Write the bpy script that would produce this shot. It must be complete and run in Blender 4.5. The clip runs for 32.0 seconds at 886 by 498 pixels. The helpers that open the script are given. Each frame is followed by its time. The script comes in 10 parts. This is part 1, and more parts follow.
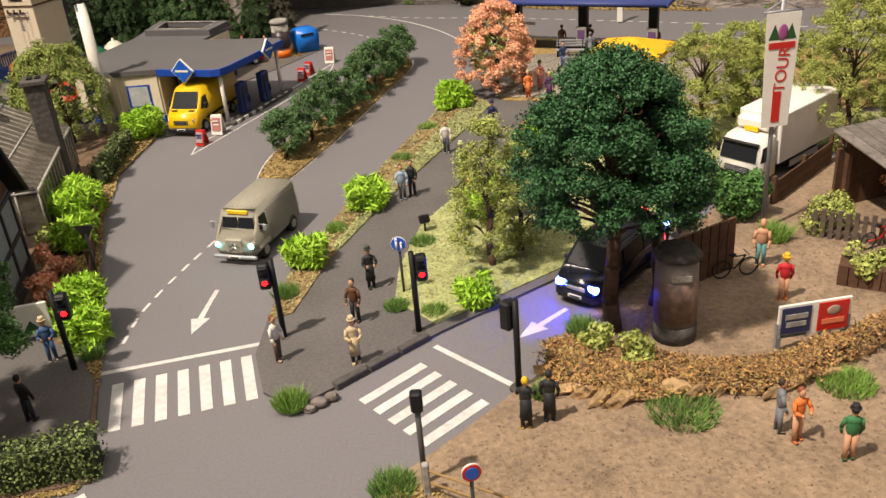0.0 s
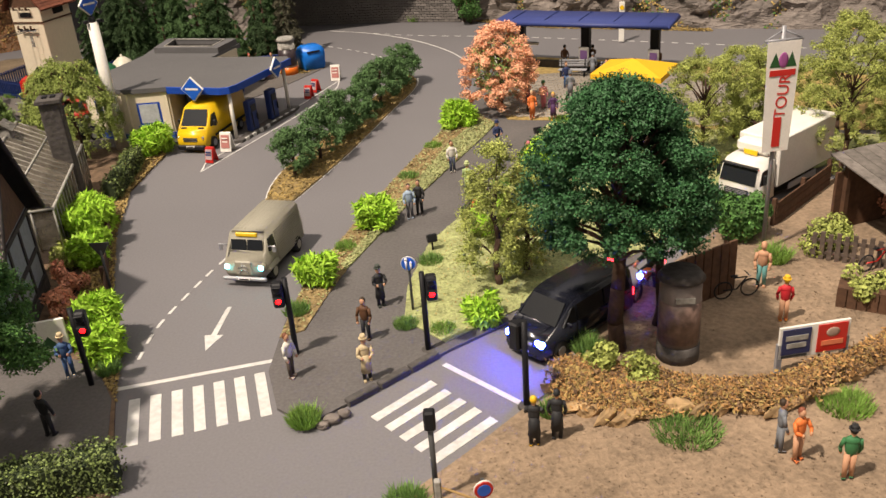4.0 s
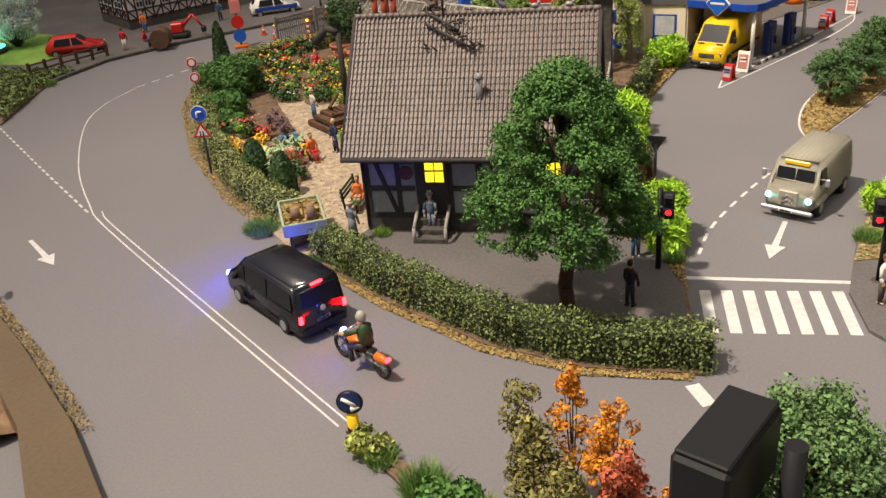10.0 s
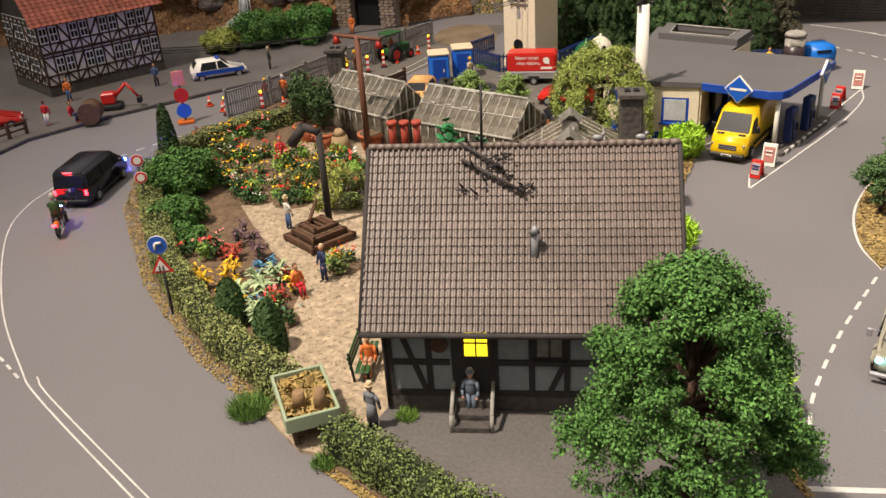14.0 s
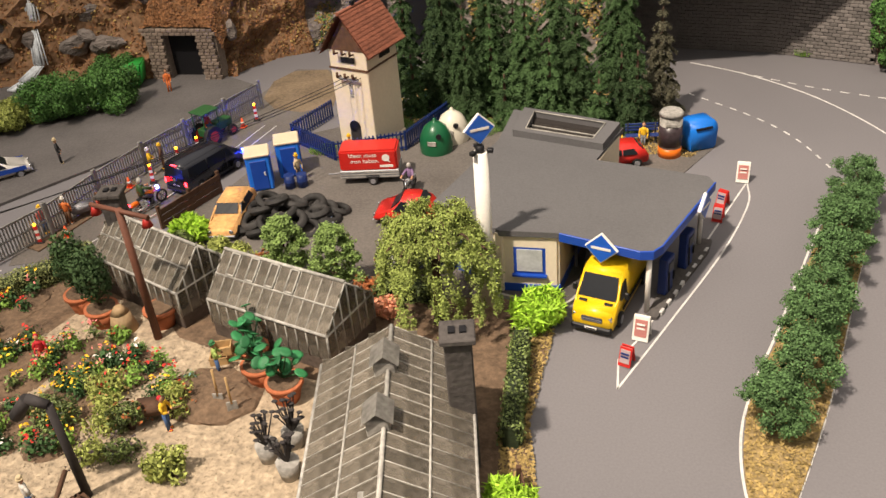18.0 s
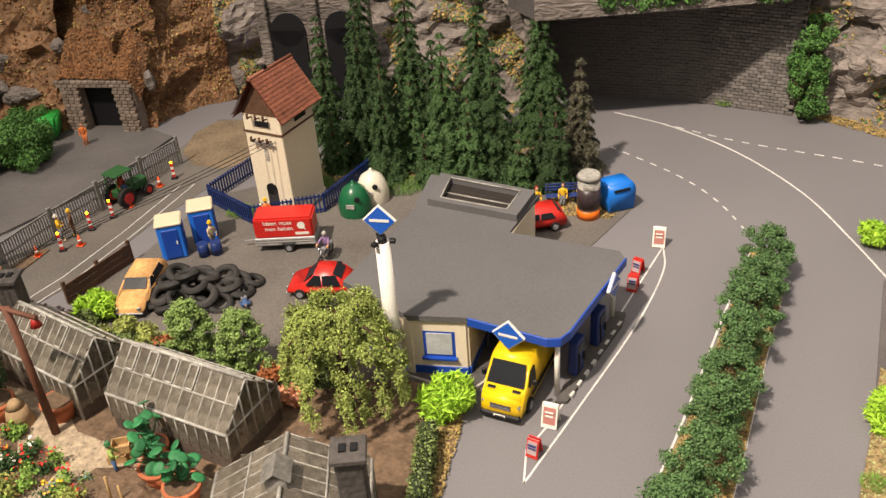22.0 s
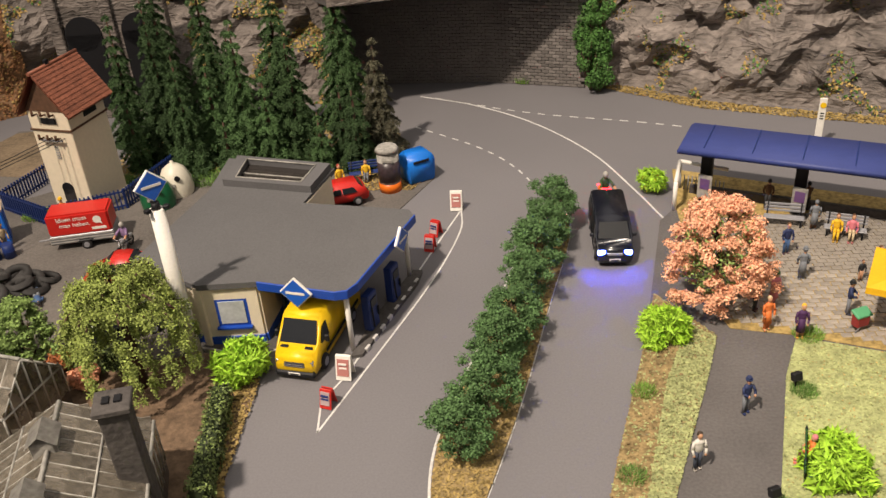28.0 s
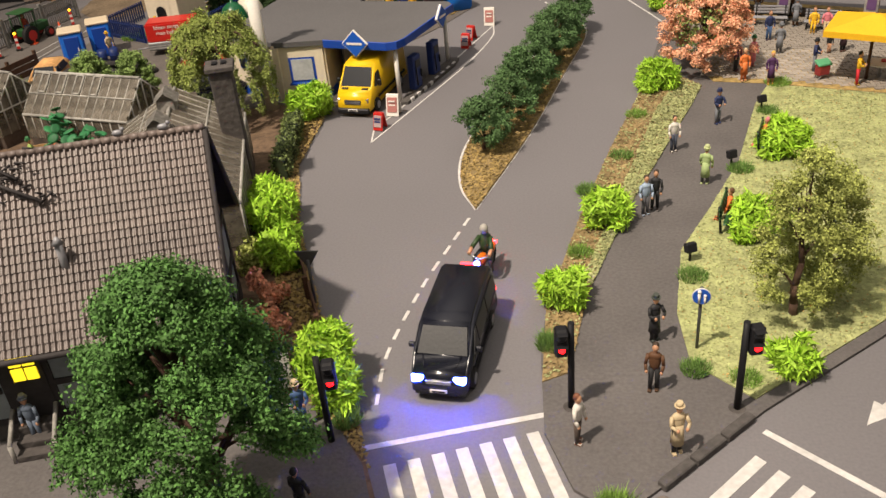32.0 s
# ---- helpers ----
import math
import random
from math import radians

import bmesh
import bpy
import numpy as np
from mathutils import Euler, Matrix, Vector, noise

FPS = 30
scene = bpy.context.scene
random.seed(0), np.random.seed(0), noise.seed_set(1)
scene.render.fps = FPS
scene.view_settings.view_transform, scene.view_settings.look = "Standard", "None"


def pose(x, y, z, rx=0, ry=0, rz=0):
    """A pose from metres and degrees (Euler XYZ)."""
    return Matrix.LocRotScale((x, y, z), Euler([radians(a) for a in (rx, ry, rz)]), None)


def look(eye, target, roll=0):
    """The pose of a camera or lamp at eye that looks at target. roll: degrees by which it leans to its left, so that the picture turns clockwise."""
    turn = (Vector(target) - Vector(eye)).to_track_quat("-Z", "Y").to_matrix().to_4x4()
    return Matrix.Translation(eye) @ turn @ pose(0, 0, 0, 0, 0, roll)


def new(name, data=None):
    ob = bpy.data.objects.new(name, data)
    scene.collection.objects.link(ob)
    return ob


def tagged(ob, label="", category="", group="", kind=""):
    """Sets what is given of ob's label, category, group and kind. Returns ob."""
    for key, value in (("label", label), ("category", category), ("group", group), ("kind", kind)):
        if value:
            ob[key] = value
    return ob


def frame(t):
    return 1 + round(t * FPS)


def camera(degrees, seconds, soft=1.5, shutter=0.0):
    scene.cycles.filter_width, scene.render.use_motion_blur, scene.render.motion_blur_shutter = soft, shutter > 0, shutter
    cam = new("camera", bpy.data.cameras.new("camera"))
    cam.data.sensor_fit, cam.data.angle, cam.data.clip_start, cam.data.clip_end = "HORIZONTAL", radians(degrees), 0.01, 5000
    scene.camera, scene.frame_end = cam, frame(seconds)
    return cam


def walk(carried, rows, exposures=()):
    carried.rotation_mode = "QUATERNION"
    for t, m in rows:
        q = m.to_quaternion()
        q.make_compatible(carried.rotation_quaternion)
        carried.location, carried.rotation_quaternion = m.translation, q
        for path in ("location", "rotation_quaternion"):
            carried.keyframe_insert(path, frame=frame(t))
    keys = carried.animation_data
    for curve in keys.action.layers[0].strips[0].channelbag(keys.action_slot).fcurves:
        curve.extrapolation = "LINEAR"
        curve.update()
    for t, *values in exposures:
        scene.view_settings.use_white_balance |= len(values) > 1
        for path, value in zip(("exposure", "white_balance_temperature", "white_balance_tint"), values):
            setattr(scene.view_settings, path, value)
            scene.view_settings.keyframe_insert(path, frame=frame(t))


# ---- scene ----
cam = camera(53.6, 32.0)
PATH = [
    (0, (0.074, 0.003, 0.186), (-0.014, 1.789, -0.71), -5.0),
    (0.5, (0.075, 0.002, 0.185), (-0.013, 1.794, -0.7), -5.2),
    (1, (0.073, 0.004, 0.187), (-0.009, 1.793, -0.704), -5.2),
    (1.5, (0.076, 0.002, 0.186), (-0.001, 1.802, -0.683), -4.9),
    (2, (0.077, 0.002, 0.187), (0.0, 1.801, -0.683), -5.0),
    (2.5, (0.075, 0.0, 0.189), (0.006, 1.798, -0.684), -4.7),
    (4.5, (0.064, -0.006, 0.194), (-0.029, 1.791, -0.679), -4.2),
    (5, (0.055, -0.01, 0.191), (-0.049, 1.788, -0.681), -3.5),
    (5.5, (0.05, -0.012, 0.188), (-0.093, 1.777, -0.694), -3.6),
    (6, (0.04, -0.012, 0.186), (-0.19, 1.765, -0.701), -4.1),
    (6.5, (0.035, -0.02, 0.188), (-0.296, 1.744, -0.692), -3.9),
    (7, (0.033, -0.024, 0.186), (-0.401, 1.709, -0.713), -4.2),
    (7.5, (0.031, -0.024, 0.186), (-0.492, 1.672, -0.737), -4.2),
    (8, (0.027, -0.027, 0.183), (-0.583, 1.639, -0.742), -4.3),
    (8.5, (0.024, -0.03, 0.181), (-0.656, 1.609, -0.74), -4.5),
    (9, (0.017, -0.032, 0.181), (-0.724, 1.583, -0.736), -4.9),
    (9.5, (0.003, -0.032, 0.18), (-0.789, 1.562, -0.733), -5.3),
    (10, (-0.018, -0.027, 0.178), (-0.857, 1.543, -0.734), -5.3),
    (10.5, (-0.031, -0.021, 0.179), (-0.909, 1.53, -0.727), -5.1),
    (11, (-0.041, -0.019, 0.181), (-0.94, 1.524, -0.719), -4.6),
    (11.5, (-0.049, -0.009, 0.182), (-0.93, 1.547, -0.714), -4.0),
    (12, (-0.057, 0.002, 0.184), (-0.889, 1.585, -0.711), -4.0),
    (12.5, (-0.059, 0.013, 0.188), (-0.834, 1.629, -0.7), -3.7),
    (13, (-0.068, 0.017, 0.189), (-0.812, 1.649, -0.697), -3.7),
    (13.5, (-0.082, 0.026, 0.191), (-0.795, 1.671, -0.695), -3.8),
    (14, (-0.099, 0.045, 0.2), (-0.774, 1.705, -0.689), -3.8),
    (14.5, (-0.111, 0.083, 0.208), (-0.749, 1.755, -0.687), -4.0),
    (15, (-0.116, 0.12, 0.219), (-0.739, 1.793, -0.682), -4.4),
    (15.5, (-0.116, 0.147, 0.235), (-0.707, 1.828, -0.674), -4.3),
    (17.5, (-0.096, 0.21, 0.268), (-0.571, 1.851, -0.772), -4.7),
    (18, (-0.095, 0.218, 0.276), (-0.565, 1.844, -0.789), -5.1),
    (18.5, (-0.091, 0.229, 0.286), (-0.554, 1.85, -0.789), -5.2),
    (19, (-0.092, 0.241, 0.291), (-0.537, 1.868, -0.784), -5.1),
    (19.5, (-0.084, 0.25, 0.297), (-0.512, 1.883, -0.776), -5.2),
    (20, (-0.076, 0.253, 0.299), (-0.491, 1.889, -0.775), -5.2),
    (20.5, (-0.075, 0.252, 0.302), (-0.479, 1.893, -0.769), -5.0),
    (21, (-0.075, 0.253, 0.303), (-0.464, 1.897, -0.766), -4.6),
    (21.5, (-0.077, 0.252, 0.304), (-0.46, 1.901, -0.762), -4.4),
    (22, (-0.074, 0.252, 0.305), (-0.449, 1.903, -0.76), -4.3),
    (22.5, (-0.075, 0.251, 0.305), (-0.441, 1.905, -0.757), -4.1),
    (23, (-0.078, 0.247, 0.305), (-0.442, 1.904, -0.755), -4.0),
    (23.5, (-0.082, 0.244, 0.304), (-0.442, 1.902, -0.755), -3.9),
    (24, (-0.084, 0.243, 0.306), (-0.435, 1.904, -0.752), -3.8),
    (24.5, (-0.08, 0.245, 0.306), (-0.418, 1.909, -0.75), -3.8),
    (25, (-0.072, 0.244, 0.304), (-0.384, 1.921, -0.74), -3.8),
    (25.5, (-0.065, 0.245, 0.301), (-0.338, 1.937, -0.73), -3.9),
    (26, (-0.057, 0.245, 0.295), (-0.285, 1.95, -0.725), -4.2),
    (26.5, (-0.046, 0.242, 0.289), (-0.227, 1.953, -0.729), -4.2),
    (28.5, (-0.022, 0.218, 0.268), (-0.105, 1.933, -0.759), -4.3),
    (29, (-0.016, 0.2, 0.257), (-0.094, 1.92, -0.76), -4.1),
    (29.5, (-0.014, 0.18, 0.244), (-0.09, 1.908, -0.761), -4.1),
    (30, (-0.015, 0.158, 0.234), (-0.109, 1.886, -0.769), -4.0),
    (30.5, (-0.018, 0.135, 0.225), (-0.146, 1.862, -0.777), -4.6),
    (31, (-0.018, 0.117, 0.214), (-0.169, 1.834, -0.801), -5.3),
    (31.5, (-0.018, 0.095, 0.21), (-0.185, 1.801, -0.821), -5.2),
    (32, (-0.02, 0.073, 0.205), (-0.215, 1.774, -0.828), -5.4),
]
# the camera's automatic exposure drifts a little on the way
EXPOSURE = [(0, -0.08), (9, -0.04), (13, 0.04), (15.5, 0.08), (18, 0.16), (24, 0.2), (26.5, 0.04), (29, -0.2), (32, -0.16)]
walk(cam, [(t, look(eye, target, roll)) for t, eye, target, roll in PATH], EXPOSURE)

# ---- light: the hall's lamp high on one side, an added front fill, dim room light all round ----
world = bpy.data.worlds.new("hall")
world.use_nodes = True
scene.world = world
# the lit ceiling of the hall, fading to dim walls at eye level
_n, _l = world.node_tree.nodes, world.node_tree.links
_co, _sep, _ramp = _n.new("ShaderNodeTexCoord"), _n.new("ShaderNodeSeparateXYZ"), _n.new("ShaderNodeMapRange")
_l.new(_co.outputs["Generated"], _sep.inputs[0])
_l.new(_sep.outputs["Z"], _ramp.inputs[0])
_ramp.interpolation_type = "SMOOTHSTEP"
_ramp.inputs[1].default_value, _ramp.inputs[2].default_value = 0.35, 1.0
_ramp.inputs[3].default_value, _ramp.inputs[4].default_value = 0.17, 0.92
_l.new(_ramp.outputs[0], _n["Background"].inputs[1])
_n["Background"].inputs[0].default_value = (1.0, 0.90, 0.80, 1)
lamp_data = bpy.data.lights.new("hall_lamp", "SPOT")
lamp_data.energy, lamp_data.shadow_soft_size, lamp_data.color = 400, 0.045, (1.0, 0.855, 0.70)
lamp_data.spot_size, lamp_data.spot_blend = radians(66), 1.0
hall_lamp = new("hall_lamp", lamp_data)
hall_lamp.matrix_world = look((-0.80, -0.35, 2.0), (0.54, 0.74, 0.0))
# unseen soft fill from the front, added to lift upright faces and shadows
front_data = bpy.data.lights.new("gallery_lamp", "SUN")
front_data.energy, front_data.angle, front_data.color = 0.4, radians(50), (1.0, 0.88, 0.74)
gallery_lamp = new("gallery_lamp", front_data)
gallery_lamp.matrix_world = look((-0.3, -0.7, 1.9), (0.0, 0.45, 0.0))

U = 0.01  # everything below is written in centimetres of the model


# ---- materials ----
def material(name, color, rough=0.7, metal=0.0, vary=0.25, scale=60.0, bump=0.3, fine=400.0, spec=0.4, emit=None, power=0.0, rand=0.0, island=0.0, second=None):
    m = bpy.data.materials.new(name)
    m.use_nodes = True
    nt = m.node_tree
    b = nt.nodes["Principled BSDF"]
    b.inputs["Roughness"].default_value = rough
    b.inputs["Metallic"].default_value = metal
    b.inputs["Specular IOR Level"].default_value = spec
    tc = nt.nodes.new("ShaderNodeTexCoord")
    n1 = nt.nodes.new("ShaderNodeTexNoise")
    n1.inputs["Scale"].default_value, n1.inputs["Detail"].default_value = scale, 4
    n2 = nt.nodes.new("ShaderNodeTexNoise")
    n2.inputs["Scale"].default_value, n2.inputs["Detail"].default_value = fine, 3
    nt.links.new(tc.outputs["Object"], n1.inputs["Vector"])
    nt.links.new(tc.outputs["Object"], n2.inputs["Vector"])
    add = nt.nodes.new("ShaderNodeMath")
    add.operation = "ADD"
    nt.links.new(n1.outputs[0], add.inputs[0])
    nt.links.new(n2.outputs[0], add.inputs[1])
    ramp = nt.nodes.new("ShaderNodeMapRange")
    ramp.inputs[1].default_value, ramp.inputs[2].default_value = 0.65, 1.35
    nt.links.new(add.outputs[0], ramp.inputs[0])
    mix = nt.nodes.new("ShaderNodeMix")
    mix.data_type = "RGBA"
    c = Vector(color)
    dark = second if second else tuple(c * (1 - vary))
    light = tuple(min(1, v * (1 + vary)) for v in c)
    mix.inputs[6].default_value = (*dark, 1)
    mix.inputs[7].default_value = (*light, 1)
    nt.links.new(ramp.outputs[0], mix.inputs[0])
    out = mix.outputs[2]
    if rand or island:
        hsv = nt.nodes.new("ShaderNodeHueSaturation")
        if rand:
            src = nt.nodes.new("ShaderNodeObjectInfo").outputs["Random"]
        else:
            src = nt.nodes.new("ShaderNodeNewGeometry").outputs["Random Per Island"]
        mr = nt.nodes.new("ShaderNodeMapRange")
        k = rand or island
        mr.inputs[3].default_value, mr.inputs[4].default_value = 1 - k, 1 + k
        nt.links.new(src, mr.inputs[0])
        nt.links.new(mr.outputs[0], hsv.inputs["Value"])
        nt.links.new(out, hsv.inputs["Color"])
        out = hsv.outputs[0]
    nt.links.new(out, b.inputs["Base Color"])
    if bump:
        bp = nt.nodes.new("ShaderNodeBump")
        bp.inputs["Strength"].default_value, bp.inputs["Distance"].default_value = bump, 0.0008
        nt.links.new(n2.outputs[0], bp.inputs["Height"])
        nt.links.new(bp.outputs[0], b.inputs["Normal"])
    if emit:
        b.inputs["Emission Color"].default_value = (*emit, 1)
        b.inputs["Emission Strength"].default_value = power
    return m


def plain(name, color, rough=0.5, metal=0.0, spec=0.4, vary=0.08):
    return material(name, color, rough, metal, vary, 120, 0.05, 900, spec)


ASPHALT = material("road_paint_grey", (0.156, 0.148, 0.156), 0.7, vary=0.13, scale=5, bump=0.05, fine=900)
YARD = material("yard_asphalt", (0.115, 0.102, 0.092), 0.85, vary=0.3, scale=20, bump=0.3, fine=700)
PATHM = material("path_asphalt", (0.105, 0.096, 0.094), 0.85, vary=0.25, scale=25, bump=0.3, fine=700)
WHITE = material("marking_white", (0.54, 0.525, 0.51), 0.7, vary=0.2, scale=80, bump=0.1)
DIRT = material("sandy_earth", (0.235, 0.168, 0.112), 0.95, vary=0.4, scale=40, bump=0.9, fine=500)
GRAVEL = material("cream_gravel", (0.36, 0.285, 0.20), 0.95, vary=0.4, scale=250, bump=1.0, fine=420)
LAWN = material("lawn_flock", (0.33, 0.35, 0.155), 0.95, vary=0.4, scale=120, bump=1.0, fine=500)
LITTER = material("brown_litter", (0.25, 0.18, 0.082), 0.95, vary=0.55, scale=180, bump=1.0, fine=450)
LAWNF = material("lawn_fibre", (0.335, 0.365, 0.155), 0.95, vary=0.3, scale=120, bump=0, island=0.3)
CHIPO = material("ochre_chip", (0.36, 0.25, 0.09), 0.95, bump=0, island=0.45)
SCRUB = material("leaf_litter", (0.33, 0.235, 0.085), 0.95, vary=0.5, scale=200, bump=1.0, fine=450)
SOIL = material("garden_soil", (0.135, 0.088, 0.055), 0.95, vary=0.4, scale=100, bump=1.0)
ROCK = material("cliff_rock", (0.185, 0.158, 0.142), 0.85, vary=0.7, scale=14, bump=1.0, fine=110)
_nt = ROCK.node_tree
_map = _nt.nodes.new("ShaderNodeMapping")
_map.inputs["Scale"].default_value = (0.8, 0.8, 3.2)
_map.inputs["Rotation"].default_value = (0.25, 0.35, 0)
_tc = next(n for n in _nt.nodes if n.type == "TEX_COORD")
_nt.links.new(_tc.outputs["Object"], _map.inputs[0])
for _node in [n for n in _nt.nodes if n.type == "TEX_NOISE"]:
    _node.inputs["Distortion"].default_value, _node.inputs["Detail"].default_value = 1.2, 8
    _nt.links.new(_map.outputs[0], _node.inputs["Vector"])
next(n for n in _nt.nodes if n.type == "BUMP").inputs["Distance"].default_value = 0.004
ROCKB = material("brown_scree", (0.20, 0.115, 0.062), 0.95, vary=0.6, scale=40, bump=1.0, fine=250)
STONE = material("wall_stone", (0.165, 0.148, 0.138), 0.9, vary=0.25, scale=60, bump=0.6, rand=0.3)
ROOFG = material("roof_felt", (0.10, 0.097, 0.10), 0.9, vary=0.15, scale=20, bump=0.4, fine=800)
CREAM = material("cream_render", (0.72, 0.63, 0.48), 0.8, vary=0.06, scale=20, bump=0.15)
BLUE = plain("blue_enamel", (0.012, 0.06, 0.36), 0.4)
DKBLUE = plain("navy_plastic", (0.012, 0.03, 0.14), 0.45)
TILE = material("roof_tile", (0.138, 0.109, 0.097), 0.46, vary=0.35, scale=30, bump=0.2, spec=0.42, rand=0.12)
REDTILE = material("red_roof_tile", (0.235, 0.082, 0.048), 0.65, vary=0.35, scale=60, bump=0.2, rand=0.15)
TIMBER = material("dark_timber", (0.035, 0.03, 0.03), 0.8, vary=0.3, scale=60)
WOOD = material("brown_wood", (0.09, 0.045, 0.025), 0.8, vary=0.35, scale=80)
INFILL = material("grey_render", (0.26, 0.29, 0.30), 0.85, vary=0.15, scale=40)
# black of plastic parts; on openings it stands in for unlit depth
BLACK = plain("black_plastic_and_openings", (0.011, 0.011, 0.013), 0.5, 0.0, 0.25)
RUBBER = plain("rubber", (0.014, 0.013, 0.013), 0.8)
TRUNK = material("bark", (0.075, 0.042, 0.028), 0.9, vary=0.4, scale=150, bump=0.8)
LEAF = material("leaf_green", (0.072, 0.172, 0.036), 0.75, vary=0.35, scale=70, bump=0, island=0.45)
LEAFD = material("conifer_green", (0.052, 0.102, 0.032), 0.8, vary=0.35, scale=50, bump=0, island=0.5, rand=0.35)
LEAFO = material("olive_leaf", (0.32, 0.36, 0.09), 0.85, vary=0.3, scale=50, bump=0, island=0.4)
LEAFL = material("lime_leaf", (0.33, 0.55, 0.04), 0.7, vary=0.2, scale=50, bump=0, island=0.35)
LEAFP = material("salmon_blossom", (0.72, 0.33, 0.20), 0.8, vary=0.25, scale=50, bump=0, island=0.35)
HEDGEM = material("hedge_leaf", (0.12, 0.16, 0.045), 0.6, vary=0.4, scale=90, bump=0, island=0.85)
# near-black green: the shade inside a hedge is put into its core's colour
HEDGECORE = material("hedge_inner_shade", (0.022, 0.034, 0.012), 0.9, vary=0.5, scale=90)
GRASSM = material("grass_fibre", (0.20, 0.34, 0.06), 0.85, vary=0.3, scale=60, bump=0, island=0.4)


# ---- building helpers ----
def part(name, bm, mat, parent=None, label=""):
    """Links a bmesh, in centimetres, as one mesh object."""
    me = bpy.data.meshes.new(name)
    bm.transform(Matrix.Scale(U, 4))
    bm.to_mesh(me)
    bm.free()
    for m in mat if isinstance(mat, (list, tuple)) else [mat]:
        me.materials.append(m)
    ob = new(name, me)
    if parent:
        ob.parent = parent
    if label:
        ob["label"] = label
    return ob


def thing(name, x, y, z=0, rz=0, label="", category="", group="", kind=""):
    ob = new(name)
    ob.empty_display_size = 0.005
    ob.matrix_basis = at(x, y, z, rz)
    return tagged(ob, label, category, group, kind)


def at(x, y, z=0, rz=0, rx=0, ry=0):
    return pose(x * U, y * U, z * U, rx, ry, rz)


def box(bm, cx, cy, cz, sx, sy, sz, bevel=0.0, rz=0.0, mi=0, seg=1, rx=0.0, ry=0.0):
    m = Matrix.LocRotScale((cx, cy, cz), Euler((radians(rx), radians(ry), radians(rz))), (sx, sy, sz))
    vs = bmesh.ops.create_cube(bm, size=1, matrix=m)["verts"]
    fs = {f for v in vs for f in v.link_faces}
    for f in fs:
        f.material_index = mi
    if bevel:
        es = list({e for v in vs for e in v.link_edges})
        bmesh.ops.bevel(bm, geom=es, offset=bevel, segments=seg, affect="EDGES", clamp_overlap=True)
    return bm


def cyl(bm, x, y, z0, z1, r0, r1=None, seg=12, mi=0):
    r1 = r0 if r1 is None else r1
    vs = bmesh.ops.create_cone(bm, cap_ends=True, segments=seg, radius1=r0, radius2=max(r1, 1e-4), depth=z1 - z0, matrix=Matrix.Translation((x, y, (z0 + z1) / 2)))["verts"]
    for f in {f for v in vs for f in v.link_faces}:
        f.material_index = mi
        f.smooth = len(f.verts) == 4
    return bm


def rod(bm, a, b, r, r2=None, seg=6, mi=0):
    a, b = Vector(a), Vector(b)
    d = b - a
    m = Matrix.Translation((a + b) / 2) @ d.to_track_quat("Z", "Y").to_matrix().to_4x4()
    vs = bmesh.ops.create_cone(bm, cap_ends=True, segments=seg, radius1=r, radius2=max(r if r2 is None else r2, 1e-4), depth=d.length, matrix=m)["verts"]
    for f in {f for v in vs for f in v.link_faces}:
        f.material_index = mi
        f.smooth = len(f.verts) == 4
    return bm


def ball(bm, x, y, z, rx, ry=None, rz=None, mi=0, u=10, v=7):
    m = Matrix.LocRotScale((x, y, z), None, (rx, ry or rx, rz or rx))
    vs = bmesh.ops.create_uvsphere(bm, u_segments=u, v_segments=v, radius=1, matrix=m)["verts"]
    for f in {f for w in vs for f in w.link_faces}:
        f.material_index, f.smooth = mi, True
    return bm


def prism(bm, pts, z0, z1, mi=0):
    """A slab with the outline pts, between two heights."""
    lo = [bm.verts.new((p[0], p[1], z0)) for p in pts]
    hi = [bm.verts.new((p[0], p[1], z1)) for p in pts]
    n = len(pts)
    for f in [bm.faces.new(hi), bm.faces.new(lo[::-1])] + [bm.faces.new((lo[i], lo[(i + 1) % n], hi[(i + 1) % n], hi[i])) for i in range(n)]:
        f.material_index = mi
    bm.normal_update()
    return bm


def quads(bm, rows, mi=0, smooth=False):
    """A skin over rows of points of equal length."""
    g = [[bm.verts.new(p) for p in r] for r in rows]
    for a, b in zip(g, g[1:]):
        for i in range(len(a) - 1):
            f = bm.faces.new((a[i], a[i + 1], b[i + 1], b[i]))
            f.material_index, f.smooth = mi, smooth
    return bm


B = bmesh.new


def spread(pts, step):
    """Points at even steps along a line of corners."""
    out = []
    for a, b in zip(pts, pts[1:]):
        a, b = Vector(a), Vector(b)
        n = max(1, round((b - a).length / step))
        out += [a.lerp(b, i / n) for i in range(n)]
    return out + [Vector(pts[-1])]


def curve(pts, n=6):
    """A smooth line through the points."""
    P = [Vector(p) for p in pts]
    P = [2 * P[0] - P[1]] + P + [2 * P[-1] - P[-2]]
    out = []
    for i in range(1, len(P) - 2):
        for k in range(n):
            t = k / n
            a, b, c, d = P[i - 1:i + 3]
            out.append(0.5 * ((2 * b) + (c - a) * t + (2 * a - 5 * b + 4 * c - d) * t * t + (3 * b - a - 3 * c + d) * t ** 3))
    return out + [P[-2]]


def ribbon(bm, pts, w, z, h=0.02):
    """A flat painted line of width w along pts."""
    P = [Vector((p[0], p[1])) for p in pts]
    L, R = [], []
    for i, p in enumerate(P):
        d = (P[min(i + 1, len(P) - 1)] - P[max(i - 1, 0)]).normalized()
        n = Vector((-d.y, d.x)) * w / 2
        L.append(p + n), R.append(p - n)
    return prism(bm, L + R[::-1], z, z + h)


def slab(name, pts, z0, z1, mat, label="", kind="structure"):
    return tagged(part(name, prism(B(), pts, z0, z1), mat), label, kind=kind)


